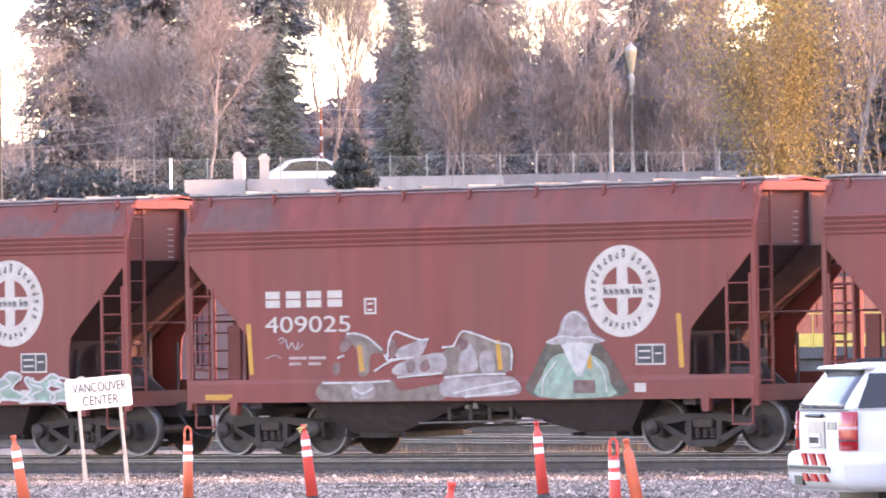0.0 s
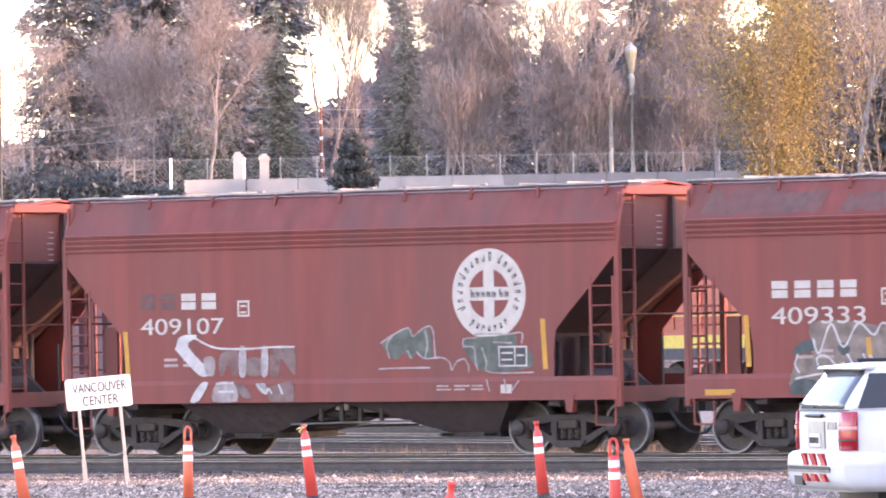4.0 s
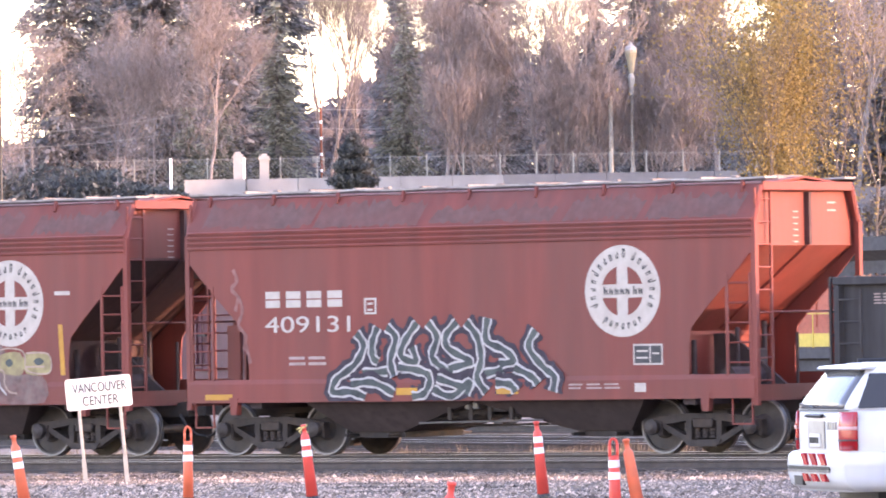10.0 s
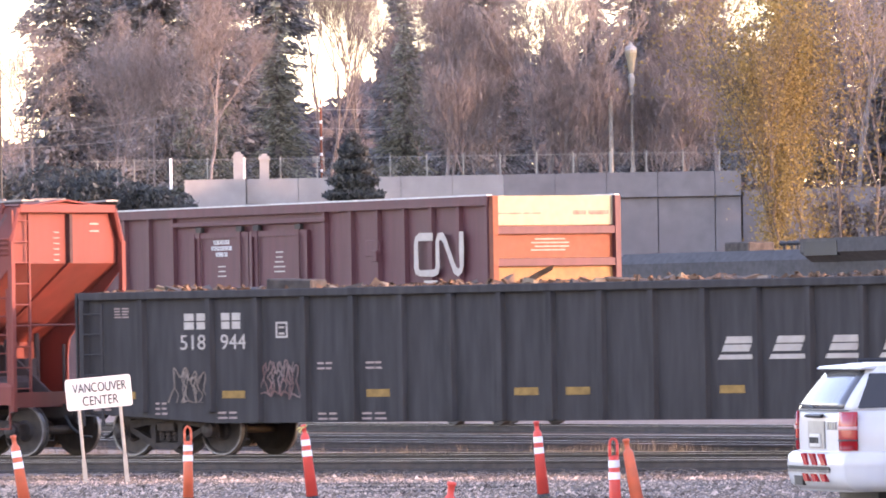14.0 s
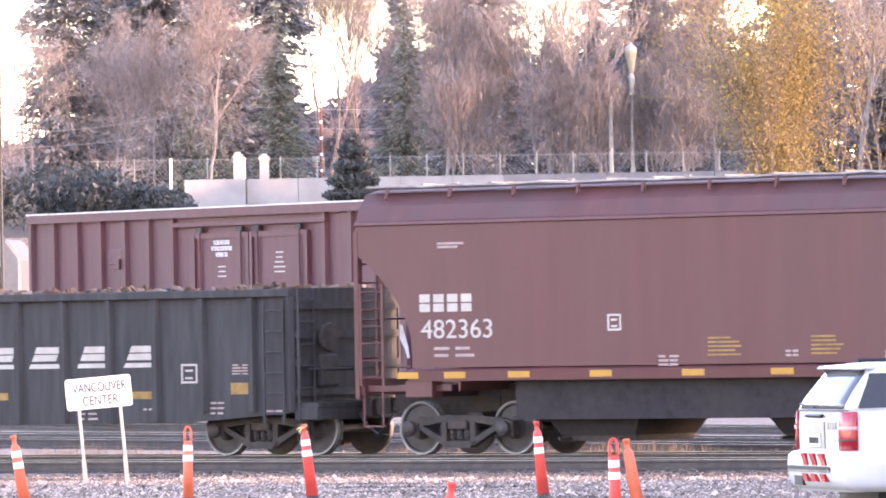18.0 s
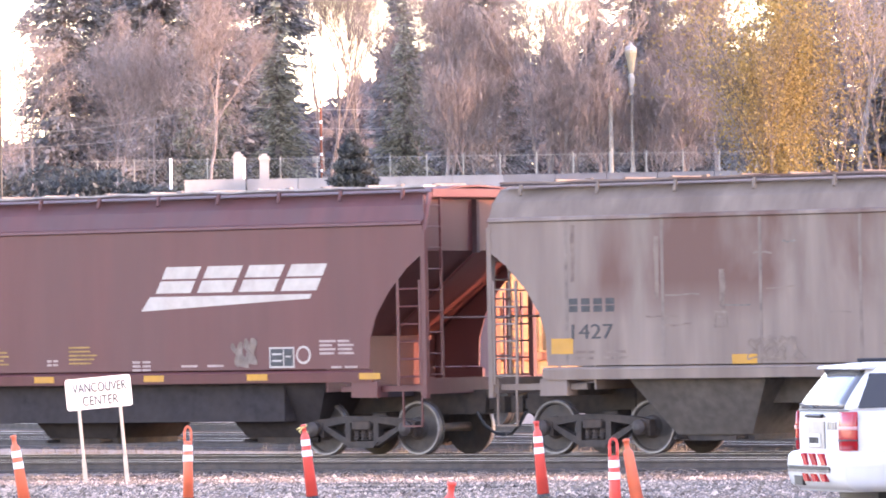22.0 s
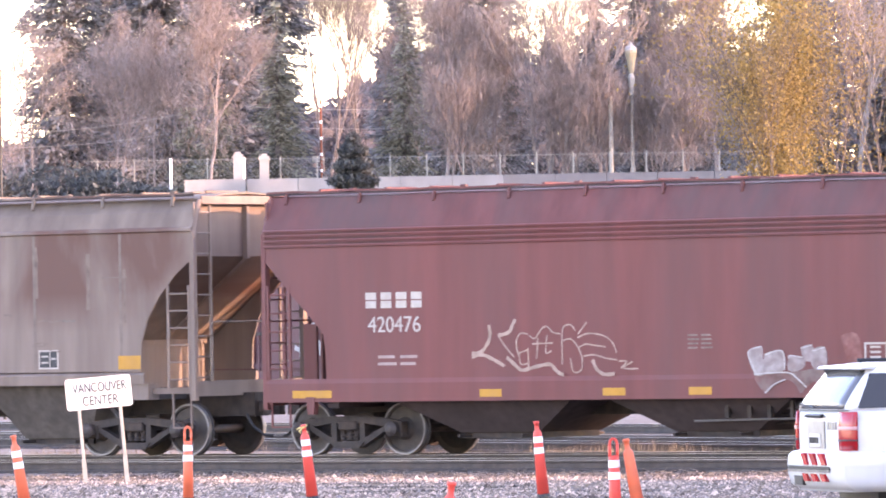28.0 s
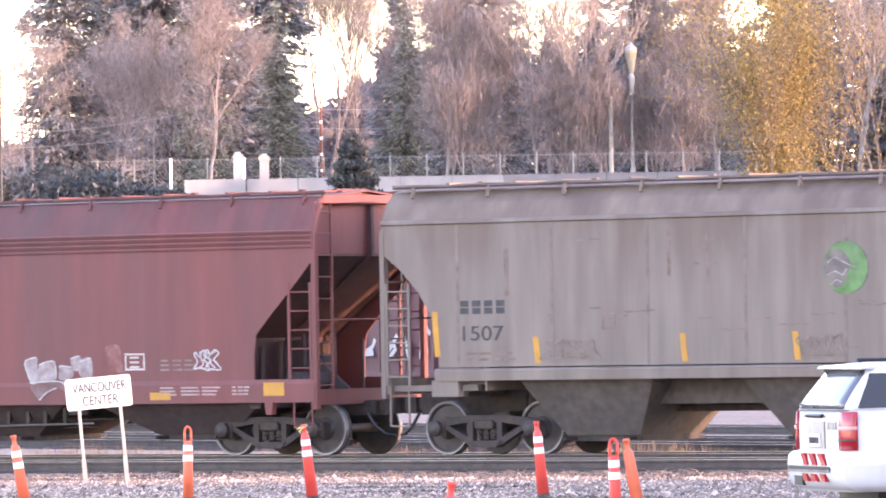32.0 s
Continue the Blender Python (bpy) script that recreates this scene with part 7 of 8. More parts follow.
upright_reflectors(car_a, ((-4.61, 1.42, 2.3), (-2.2, 1.45, 1.9), (0.74, 1.45, 1.95), (2.6, 1.45, 1.88), (4.47, 1.45, 2.35)))
upright_reflectors(car_b, ((4.45, 1.45, 2.3), (-4.6, 1.42, 2.2)))
upright_reflectors(car_c, ((-4.75, 1.45, 2.3), (-2.35, 1.45, 1.9), (-0.8, 1.45, 1.9), (0.93, 1.45, 1.95), (2.6, 1.45, 1.92), (4.49, 1.45, 2.35)))
graffiti(car_z, 1.6, 5.0, 0.95, 1.5, 11, GRAF_TEAL, GRAF_WHITE, 5)
# pale hat-like patch over a green mound, kept as plain shapes
UNIT = (0.0, 1.0, 0.0, -1.0)
sprayed_fill(car_a, [[(1.42, 1.0), (1.5, 1.5), (1.78, 1.9), (2.0, 1.95), (2.7, 1.95), (3.0, 1.7), (3.28, 1.3), (3.3, 0.98)]], UNIT, GRAF_DARKGREEN, -1.6045)
sprayed_fill(car_a, [[(1.58, 0.98), (1.62, 1.3), (1.82, 1.62), (2.12, 1.72), (2.6, 1.7), (2.95, 1.5), (3.06, 1.2), (3.08, 0.98)]], UNIT, GRAF_TEAL, -1.6055)
sprayed_fill(car_a, [[(2.05, 1.98), (2.12, 1.72), (2.3, 1.42), (2.42, 1.32), (2.52, 1.45), (2.66, 1.75), (2.7, 1.98)]], UNIT, GRAF_WHITE, -1.609)
sprayed_fill(car_a, [[(1.72, 1.9), (1.98, 2.03), (2.06, 2.25), (2.22, 2.4), (2.42, 2.42), (2.58, 2.3), (2.68, 2.06), (2.96, 1.92), (2.7, 1.87), (2.3, 1.9), (2.0, 1.86)]], UNIT, GRAF_PALE, -1.6115)
sprayed(car_a, [[(1.75, 1.9), (2.05, 2.0), (2.35, 1.97), (2.65, 1.98), (2.93, 1.91)], [(2.08, 2.1), (2.2, 2.36), (2.4, 2.38), (2.56, 2.25)], [(1.66, 1.02), (1.7, 1.3), (1.95, 1.58)], [(2.3, 1.9), (2.3, 1.62), (2.42, 1.36)], [(2.98, 1.05), (2.94, 1.35), (2.72, 1.6)]], UNIT, (("graffiti_line", 0.026, GRAF_WHITE),), -1.6145)
flat_part("faded_notice", [rect(2.3, 2.75, 1.04, 1.26)], -1.636, GRAF_MUD, car_a, "small faded brown notice")
sprayed_fill(car_c, [[(3.02, 1.40), (4.04, 1.44), (4.09, 0.97), (3.01, 0.96)]], UNIT, GRAF_MUD, -1.6045)
sprayed_fill(car_c, [[(3.03, 1.81), (3.54, 1.86), (3.59, 1.49), (3.28, 1.47), (3.03, 1.56)], [(3.66, 1.85), (4.19, 1.83), (4.21, 1.50), (3.67, 1.49)]], UNIT, GRAF_OLIVE, -1.606)
sprayed_fill(car_c, [[(3.19, 1.68), (3.28, 1.76), (3.37, 1.68), (3.28, 1.61)], [(3.85, 1.70), (3.96, 1.77), (4.09, 1.70), (3.96, 1.63)]], UNIT, GRAF_DARK, -1.609)
sprayed(car_c, [[(2.98, 1.87), (3.21, 1.94), (3.55, 1.91), (3.65, 1.80), (3.71, 1.54), (4.21, 1.50), (4.19, 1.83), (3.68, 1.85)], [(2.94, 1.57), (3.14, 1.54), (3.19, 1.31), (3.30, 1.17), (3.47, 1.14)], [(3.67, 1.61), (4.10, 1.61)]], UNIT, (("graffiti_line", 0.03, GRAF_CREAM),), -1.612)
bars(car_c, -0.35, 1.95, 0.85, 7, 0.03, 0.075, words=2, seed=8)
flat_part("paint_chip", [rect(4.35, 4.7, 2.87, 2.94)], -1.606, WHITE, car_c)
flat_reflectors(car_d, (-1.2, 0.92), 1.1, -1.632, 0.45, 0.12)

# car d: tall silver tube strokes with white rims over a black haze
FRAME_D = (-3.24, 0.03843, 2.52, 0.0315)
TUBES = [[(25, 13), (29, 20), (24, 30), (14, 38), (12, 45), (22, 45), (30, 48)], [(28, 35), (42, 34)], [(37, 10), (34, 18), (34, 26), (37, 29)], [(42, 10), (47, 16), (44, 28), (46, 37)], [(59, 8), (52, 18), (50, 26), (58, 29), (56, 21)], [(48, 32), (60, 34), (66, 38), (63, 46), (56, 48)], [(65, 8), (70, 16), (67, 26), (72, 32), (78, 36)], [(22, 41), (34, 40), (46, 46)]]
TUBES2 = [[(81, 8), (75, 15), (76, 22), (86, 28), (88, 30), (76, 33)], [(86, 8), (92, 16), (94, 28), (92, 38), (97, 46)], [(98, 6), (97, 18), (106, 23), (112, 29), (104, 31)], [(112, 33), (122, 38), (125, 42)], [(124, 13), (120, 22), (128, 33), (134, 38), (133, 46)], [(68, 44), (78, 48), (88, 40), (86, 47)], [(102, 41), (110, 42), (113, 46)], [(70, 38), (84, 43)], [(96, 36), (106, 34)]]
sprayed(car_d, TUBES + TUBES2, FRAME_D, (("graffiti_haze", 0.36, HAZE), ("graffiti_rim", 0.18, GRAF_WHITE), ("graffiti_tube", 0.105, GRAF_DARK)))

sprayed(car_d, [[(-4.95, 3.25), (-4.87, 3.05), (-4.99, 2.91), (-4.84, 2.76), (-4.76, 2.52), (-4.85, 2.28), (-4.69, 2.09), (-4.74, 1.85)], [(-4.84, 2.76), (-4.92, 2.52)], [(-4.71, 1.99), (-4.60, 1.61)]], UNIT, (("graffiti_line", 0.07, GRAF_GHOST),), -1.604)

# car c: brown-grey blocks with zigzag white lines
FRAME_C = (-4.10, 0.05965, 2.57, 0.0483)
sprayed_fill(car_c, [[(5, 33), (6, 20), (11, 19), (10, 9), (22, 8), (34, 10), (46, 9), (57, 5), (57, 22), (60, 33), (34, 33)]], FRAME_C, GRAF_GREY)
sprayed(car_c, [[(11, 14), (13, 19), (17, 9), (21, 17), (26, 9), (31, 13), (34, 9), (40, 12), (42, 8), (46, 12), (52, 11), (55, 6)]], FRAME_C, (("graffiti_line", 0.036, GRAF_WHITE),), -1.612)
sprayed_fill(car_c, [[(86, 33), (86, 12), (100, 11), (121, 12), (122, 33)]], FRAME_C, GRAF_MUD)
sprayed(car_c, [[(87, 12), (91, 15), (93, 11), (98, 14), (100, 11), (105, 15), (108, 11), (112, 14), (115, 10), (120, 13)]], FRAME_C, (("graffiti_line", 0.032, GRAF_WHITE),), -1.610)

# car b: a thick white hook, silvery blocks under a thin line, and grey-green shapes
sprayed_fill(car_b, [[(-3.38, 2.10), (-3.05, 2.13), (-3.04, 2.07), (-3.21, 1.92), (-2.70, 1.46), (-2.78, 1.41), (-2.99, 1.43), (-3.47, 1.85), (-3.48, 1.91)], [(-2.93, 1.27), (-2.76, 1.27), (-2.98, 0.97), (-3.17, 0.97)]], UNIT, GRAF_WHITE, -1.608)
sprayed_fill(car_b, [[(-2.49, 1.78), (-2.11, 1.83), (-2.12, 1.42), (-2.23, 1.42), (-2.33, 1.61), (-2.43, 1.43), (-2.52, 1.43)], [(-1.91, 1.69), (-1.59, 1.69), (-1.62, 1.42), (-1.90, 1.42)], [(-1.36, 1.87), (-0.88, 1.87), (-0.86, 1.41), (-1.02, 1.55), (-1.16, 1.69), (-1.23, 1.41), (-1.41, 1.42)], [(-2.18, 1.23), (-2.01, 1.26), (-1.81, 1.04), (-1.98, 1.02)], [(-1.43, 1.18), (-1.20, 1.25), (-0.91, 1.29), (-0.90, 0.95), (-1.38, 0.95)]], UNIT, GRAF_MUD, -1.6045)
sprayed_fill(car_b, [[(-2.87, 1.71), (-2.63, 1.72), (-2.64, 1.43), (-2.81, 1.43)], [(-2.07, 1.88), (-1.93, 1.87), (-1.94, 1.42), (-2.08, 1.42)], [(-1.57, 1.87), (-1.45, 1.87), (-1.46, 1.42), (-1.60, 1.42)], [(-2.58, 1.27), (-2.20, 1.28), (-2.12, 0.96), (-2.65, 0.96)], [(-1.69, 1.25), (-1.49, 1.26), (-1.49, 1.09), (-1.63, 1.13)]], UNIT, GRAF_PALE, -1.6085)
sprayed(car_b, [[(-3.06, 2.08), (-2.86, 1.98), (-2.57, 1.89), (-2.17, 1.87), (-1.82, 1.87), (-1.36, 1.89), (-0.85, 1.89)], [(-2.58, 1.27), (-2.20, 1.28)], [(-2.53, 1.13), (-2.18, 1.13)], [(-1.69, 1.26), (-1.49, 1.09), (-1.43, 1.18), (-1.35, 1.09)], [(-1.20, 1.25), (-1.12, 1.08)]], UNIT, (("graffiti_line", 0.035, GRAF_WHITE),), -1.612)
sprayed_fill(car_b, [[(1.03, 1.92), (1.26, 2.04), (1.52, 2.16), (1.67, 2.16), (1.73, 2.04), (1.94, 2.16), (2.05, 2.16), (2.09, 1.67), (1.89, 1.66), (1.78, 1.77), (1.66, 1.65), (1.49, 1.76), (1.37, 1.64), (1.21, 1.71)], [(2.76, 1.85), (2.79, 1.96), (3.05, 2.01), (3.45, 2.02), (3.85, 2.05), (3.90, 1.84), (4.13, 1.80), (4.18, 1.49), (3.38, 1.42), (3.10, 1.46), (2.87, 1.69)]], UNIT, GRAF_GREEN, -1.6045)
sprayed(car_b, [[(1.01, 1.93), (1.26, 2.06), (1.56, 2.18), (1.64, 2.15), (1.71, 2.04), (1.94, 2.18), (2.12, 2.16), (2.17, 1.67)], [(1.26, 2.04), (1.14, 1.90), (1.20, 1.66)], [(1.58, 1.80), (1.66, 1.66)], [(1.78, 1.77), (1.95, 1.66), (2.30, 1.67), (2.47, 1.59), (2.52, 1.46), (2.62, 1.59), (2.78, 1.64), (2.87, 1.53), (2.87, 1.41)], [(1.95, 1.66), (2.01, 1.89), (1.96, 2.15)]], UNIT, (("graffiti_line", 0.03, GRAF_PALE),), -1.6095)
sprayed(car_b, [[(2.76, 1.87), (2.79, 1.98), (3.05, 2.00), (3.05, 2.06), (3.68, 2.05), (4.00, 2.07), (3.99, 1.89)], [(2.76, 1.85), (2.99, 1.83), (3.02, 1.60), (3.07, 1.44)], [(3.16, 1.83), (3.25, 1.59), (3.32, 1.41), (4.23, 1.40)], [(3.53, 1.73), (3.53, 1.54), (3.61, 1.53)], [(3.39, 1.92), (3.79, 1.90)], [(3.26, 1.29), (3.32, 1.08)], [(3.63, 1.29), (3.68, 1.08)], [(3.94, 1.26), (3.77, 1.07)], [(0.96, 1.49), (1.48, 1.50), (2.06, 1.50)]], UNIT, (("graffiti_line", 0.03, GRAF_PALE),), -1.6095)

# car a: weathered olive and silver letters
sprayed_fill(car_a, [[(-2.52, 2.07), (-2.33, 2.10), (-2.05, 2.04), (-1.77, 1.88), (-1.70, 1.76), (-1.98, 1.74), (-2.03, 1.42), (-2.24, 1.39), (-2.27, 1.82), (-2.46, 1.95)], [(-3.05, 1.26), (-2.35, 1.27), (-1.53, 1.29), (-1.34, 1.11), (-0.46, 1.22), (-0.47, 0.94), (-1.85, 0.94), (-3.05, 0.96)], [(-0.43, 1.77), (-0.14, 1.86), (0.03, 2.08), (0.30, 2.03), (0.73, 1.91), (1.00, 1.83), (0.99, 1.44), (0.41, 1.37), (-0.44, 1.37)]], UNIT, GRAF_GREY)
sprayed_fill(car_a, [[(-1.43, 1.81), (-0.82, 2.00), (-0.75, 1.95), (-0.95, 1.67), (-1.35, 1.65)], [(-1.46, 1.54), (-1.08, 1.66), (-0.45, 1.75), (-0.46, 1.39), (-1.44, 1.38)], [(-2.35, 1.22), (-1.94, 1.24), (-1.89, 1.01), (-2.33, 0.99)], [(-0.11, 1.60), (0.02, 1.82), (0.17, 1.89), (0.29, 1.64), (0.26, 1.45), (-0.09, 1.41)], [(-0.39, 1.31), (0.41, 1.35), (1.05, 1.32), (1.19, 1.05), (0.40, 1.00), (-0.44, 1.02)], [(0.35, 1.72), (0.59, 1.75), (0.66, 1.44), (0.38, 1.41)]], UNIT, GRAF_PALE, -1.608)
sprayed_fill(car_a, [[(-2.61, 1.95), (-2.46, 2.01), (-2.38, 1.92), (-2.51, 1.80), (-2.64, 1.81)], [(-2.80, 1.56), (-2.66, 1.61), (-2.64, 1.44), (-2.78, 1.40)], [(-1.57, 1.94), (-1.47, 2.00), (-1.40, 1.82), (-1.53, 1.66)], [(-0.10, 1.98), (0.10, 1.96), (0.07, 1.82), (-0.05, 1.79)], [(-1.21, 1.58), (-1.05, 1.62), (-1.03, 1.46), (-1.18, 1.42)], [(-0.93, 1.54), (-0.78, 1.65), (-0.71, 1.49), (-0.86, 1.42)]], UNIT, GRAF_MUD, -1.612)
sprayed(car_a, [[(-2.49, 2.10), (-2.27, 2.10), (-2.01, 2.02), (-1.73, 1.81)], [(-1.61, 1.68), (-1.57, 1.96), (-1.44, 2.12), (-1.26, 2.08), (-0.92, 1.98), (-0.72, 1.99)], [(-1.90, 1.45), (-1.58, 1.61), (-1.33, 1.66), (-1.05, 1.68)], [(-0.20, 1.86), (-0.07, 2.06), (0.05, 2.11), (0.36, 2.03), (0.73, 1.91), (1.00, 1.83), (1.00, 1.44)], [(-0.45, 1.84), (-0.20, 1.86)], [(-1.68, 1.74), (-1.61, 1.64), (-1.48, 1.66)], [(-2.69, 1.69), (-2.54, 1.73)], [(-3.01, 1.26), (-2.22, 1.26), (-1.56, 1.28)], [(-1.39, 1.34), (-0.83, 1.38), (-0.46, 1.41)], [(-0.40, 1.33), (0.16, 1.37), (0.90, 1.38)], [(-0.22, 1.06), (0.28, 1.15), (1.08, 1.26)], [(0.03, 1.00), (0.65, 1.05), (1.16, 1.11)], [(-2.35, 1.18), (-2.15, 1.07), (-1.92, 1.17)]], UNIT, (("graffiti_line", 0.035, GRAF_WHITE),), -1.614)
sprayed(car_a, [[(-3.97, 2.01), (-3.91, 2.05), (-3.84, 2.01), (-3.94, 1.95)], [(-3.81, 2.02), (-3.76, 1.86), (-3.68, 1.96), (-3.61, 1.84), (-3.53, 1.98), (-3.56, 1.84), (-3.43, 1.94)], [(-4.26, 1.69), (-4.06, 1.75), (-3.92, 1.69)]], UNIT, (("graffiti_line", 0.022, GRAF_PALE),), -1.608)
# car c: thin white letter outlines over beige and navy blocks
sprayed_fill(car_c, [[(-3.88, 1.14), (-3.70, 1.24), (-3.38, 1.20), (-3.33, 1.06), (-3.48, 0.98), (-3.86, 0.98)], [(-2.37, 1.21), (-2.21, 1.28), (-2.04, 1.24), (-2.10, 1.12), (-2.26, 1.13)], [(-1.06, 1.22), (-0.91, 1.29), (-0.74, 1.04), (-0.89, 1.00)], [(-3.87, 1.66), (-3.69, 1.83), (-3.46, 1.87), (-3.39, 1.73), (-3.62, 1.65)], [(-1.88, 1.87), (-1.68, 1.92), (-1.48, 1.84), (-1.54, 1.71), (-1.78, 1.73)], [(-2.97, 1.74), (-2.82, 1.82), (-2.72, 1.70), (-2.85, 1.61)], [(-1.17, 1.70), (-1.00, 1.80), (-0.88, 1.66), (-1.03, 1.53)]], UNIT, GRAF_DARK, -1.6085)
sprayed(car_c, [[(-3.79, 1.24), (-3.35, 1.31), (-3.10, 1.33), (-2.97, 1.37)], [(-3.35, 1.45), (-3.37, 1.57), (-3.24, 1.62), (-3.10, 1.55), (-3.00, 1.43), (-2.98, 1.27)], [(-3.07, 1.43), (-2.82, 1.49)], [(-3.13, 1.30), (-3.20, 1.16), (-3.08, 1.01), (-2.98, 0.97)], [(-2.98, 1.06), (-2.79, 1.25), (-2.61, 1.06), (-2.51, 0.96)], [(-2.35, 1.61), (-2.20, 1.49), (-2.23, 1.35), (-2.42, 1.23), (-2.24, 1.05), (-2.18, 0.97)], [(-2.78, 1.64), (-2.69, 1.50), (-2.70, 1.37)], [(-2.30, 1.30), (-2.05, 1.29)], [(-1.99, 1.25), (-1.75, 1.00), (-1.56, 1.19), (-1.40, 1.36), (-1.43, 1.53), (-1.51, 1.63)], [(-1.98, 1.54), (-1.86, 1.42)], [(-1.56, 1.14), (-1.38, 0.99), (-1.16, 1.00), (-1.04, 1.12), (-1.23, 1.12), (-1.11, 1.19), (-1.31, 1.24), (-1.28, 1.32), (-1.00, 1.38)], [(-0.98, 1.35), (-0.83, 1.14), (-0.71, 0.96)], [(-1.01, 1.35), (-0.64, 1.36)], [(-1.86, 1.58), (-1.67, 1.60)], [(-3.74, 1.65), (-3.80, 1.46), (-3.70, 1.34)], [(-2.47, 1.64), (-2.40, 1.52)], [(-1.15, 1.58), (-0.98, 1.61), (-0.78, 1.56)]], UNIT, (("graffiti_line", 0.034, GRAF_WHITE),), -1.614)
sprayed(car_c, [[(0.84, 1.30), (0.93, 1.28), (1.23, 1.33), (1.46, 1.37)], [(0.90, 1.26), (1.04, 1.10), (1.18, 0.97), (1.42, 1.17), (1.63, 0.97)], [(1.27, 1.52), (1.47, 1.52), (1.58, 1.40), (1.55, 1.31), (1.22, 0.98)], [(1.64, 1.02), (1.78, 1.18), (1.90, 1.11), (1.93, 0.97)], [(1.78, 1.18), (1.92, 1.32), (2.00, 1.36)], [(1.86, 1.32), (2.08, 1.33)], [(2.05, 1.16), (2.17, 1.28), (2.21, 1.11)], [(2.17, 0.97), (2.23, 1.06), (2.44, 1.20), (2.52, 1.11), (2.58, 0.97)], [(2.24, 1.38), (2.41, 1.41)], [(2.56, 1.01), (2.61, 1.20), (2.71, 1.35), (2.59, 1.35), (2.76, 1.25), (2.68, 1.11), (2.76, 0.98)], [(2.85, 1.37), (3.04, 1.39), (3.08, 1.27), (3.23, 1.12)], [(2.00, 1.59), (2.10, 1.49), (2.05, 1.38)], [(-0.28, 1.33), (-0.16, 1.36), (-0.01, 1.32), (-0.16, 1.27), (0.11, 1.34), (0.13, 1.26)], [(-0.40, 1.17), (-0.01, 1.22)]], UNIT, (("graffiti_line", 0.034, GRAF_WHITE),), -1.614)
# car h: a cream scrawl with broad strokes, and leaning silver blocks
sprayed(car_h, [[(-3.85, 1.73), (-3.63, 1.77), (-3.47, 1.99), (-3.48, 2.21)], [(-3.85, 1.67), (-3.64, 1.71), (-3.39, 1.62), (-3.17, 1.51)], [(-3.29, 2.03), (-3.07, 2.08), (-2.98, 2.22), (-2.92, 2.30)], [(-3.12, 1.66), (-2.96, 1.54), (-2.80, 1.44), (-2.53, 1.49), (-2.22, 1.53), (-2.08, 1.41), (-1.92, 1.35)], [(-1.34, 1.60), (-1.25, 1.43), (-1.07, 1.35), (-0.88, 1.36)]], UNIT, (("graffiti_line", 0.06, GRAF_CREAM),), -1.606)
sprayed(car_h, [[(-3.29, 2.03), (-3.14, 1.84), (-2.96, 1.66)], [(-2.89, 1.74), (-2.91, 1.93), (-2.82, 2.06), (-2.66, 2.04)], [(-2.89, 1.72), (-2.67, 1.78)], [(-2.86, 1.73), (-2.82, 1.54), (-2.65, 1.56)], [(-2.67, 1.81), (-2.66, 1.49)], [(-2.64, 2.02), (-2.52, 1.97), (-2.39, 2.12), (-2.27, 2.17), (-2.15, 2.07), (-1.99, 2.04)], [(-2.58, 1.88), (-2.15, 1.89)], [(-2.46, 1.97), (-2.49, 1.63)], [(-2.27, 2.02), (-2.30, 1.73), (-2.18, 1.76)], [(-1.96, 2.02), (-1.92, 2.16), (-1.78, 2.19), (-1.68, 2.09)], [(-1.96, 2.02), (-1.96, 1.53)], [(-1.97, 1.92), (-1.78, 1.95), (-1.64, 1.82), (-1.55, 1.62), (-1.57, 1.43), (-1.73, 1.40), (-1.79, 1.63)], [(-1.63, 2.03), (-1.47, 2.20), (-1.44, 2.23)], [(-1.64, 1.97), (-1.42, 2.04), (-1.11, 2.00), (-0.93, 1.89), (-0.84, 1.71)]], UNIT, (("graffiti_line", 0.026, GRAF_CREAM),), -1.611)
sprayed(car_h, [[(-1.62, 1.80), (-1.48, 1.86), (-1.30, 1.84), (-1.06, 1.81)], [(-1.52, 1.66), (-1.30, 1.68), (-1.06, 1.62), (-0.84, 1.59)], [(-0.80, 1.57), (-0.64, 1.56), (-0.76, 1.45)], [(-0.52, 1.56), (-0.70, 1.45), (-0.40, 1.44)]], UNIT, (("graffiti_line", 0.026, GRAF_CREAM),), -1.611)
sprayed_fill(car_h, [[(1.94, 1.32), (2.63, 1.34), (3.35, 1.43), (3.38, 1.27), (3.26, 1.00), (3.15, 1.19), (2.97, 1.10), (2.85, 1.00), (2.74, 1.15), (2.56, 1.22), (2.27, 1.09), (2.15, 1.01)]], UNIT, GRAF_MUD, -1.6045)
sprayed_fill(car_h, [[(1.81, 1.68), (2.08, 1.78), (2.10, 1.58), (2.16, 1.34), (1.94, 1.32)], [(2.14, 1.64), (2.49, 1.70), (2.53, 1.39), (2.16, 1.34)], [(2.61, 1.58), (2.65, 1.62), (2.89, 1.59), (2.92, 1.43), (2.74, 1.36), (2.59, 1.39)], [(2.86, 1.74), (3.08, 1.79), (3.12, 1.57), (2.94, 1.53)], [(3.08, 1.71), (3.33, 1.75), (3.36, 1.43), (3.15, 1.38), (3.04, 1.52)]], UNIT, GRAF_PALE, -1.607)
sprayed_fill(car_h, [[(3.66, 1.94), (3.97, 1.96), (4.05, 1.56), (4.08, 1.49), (3.79, 1.52), (3.70, 1.75)]], UNIT, GRAF_GHOST, -1.6045)
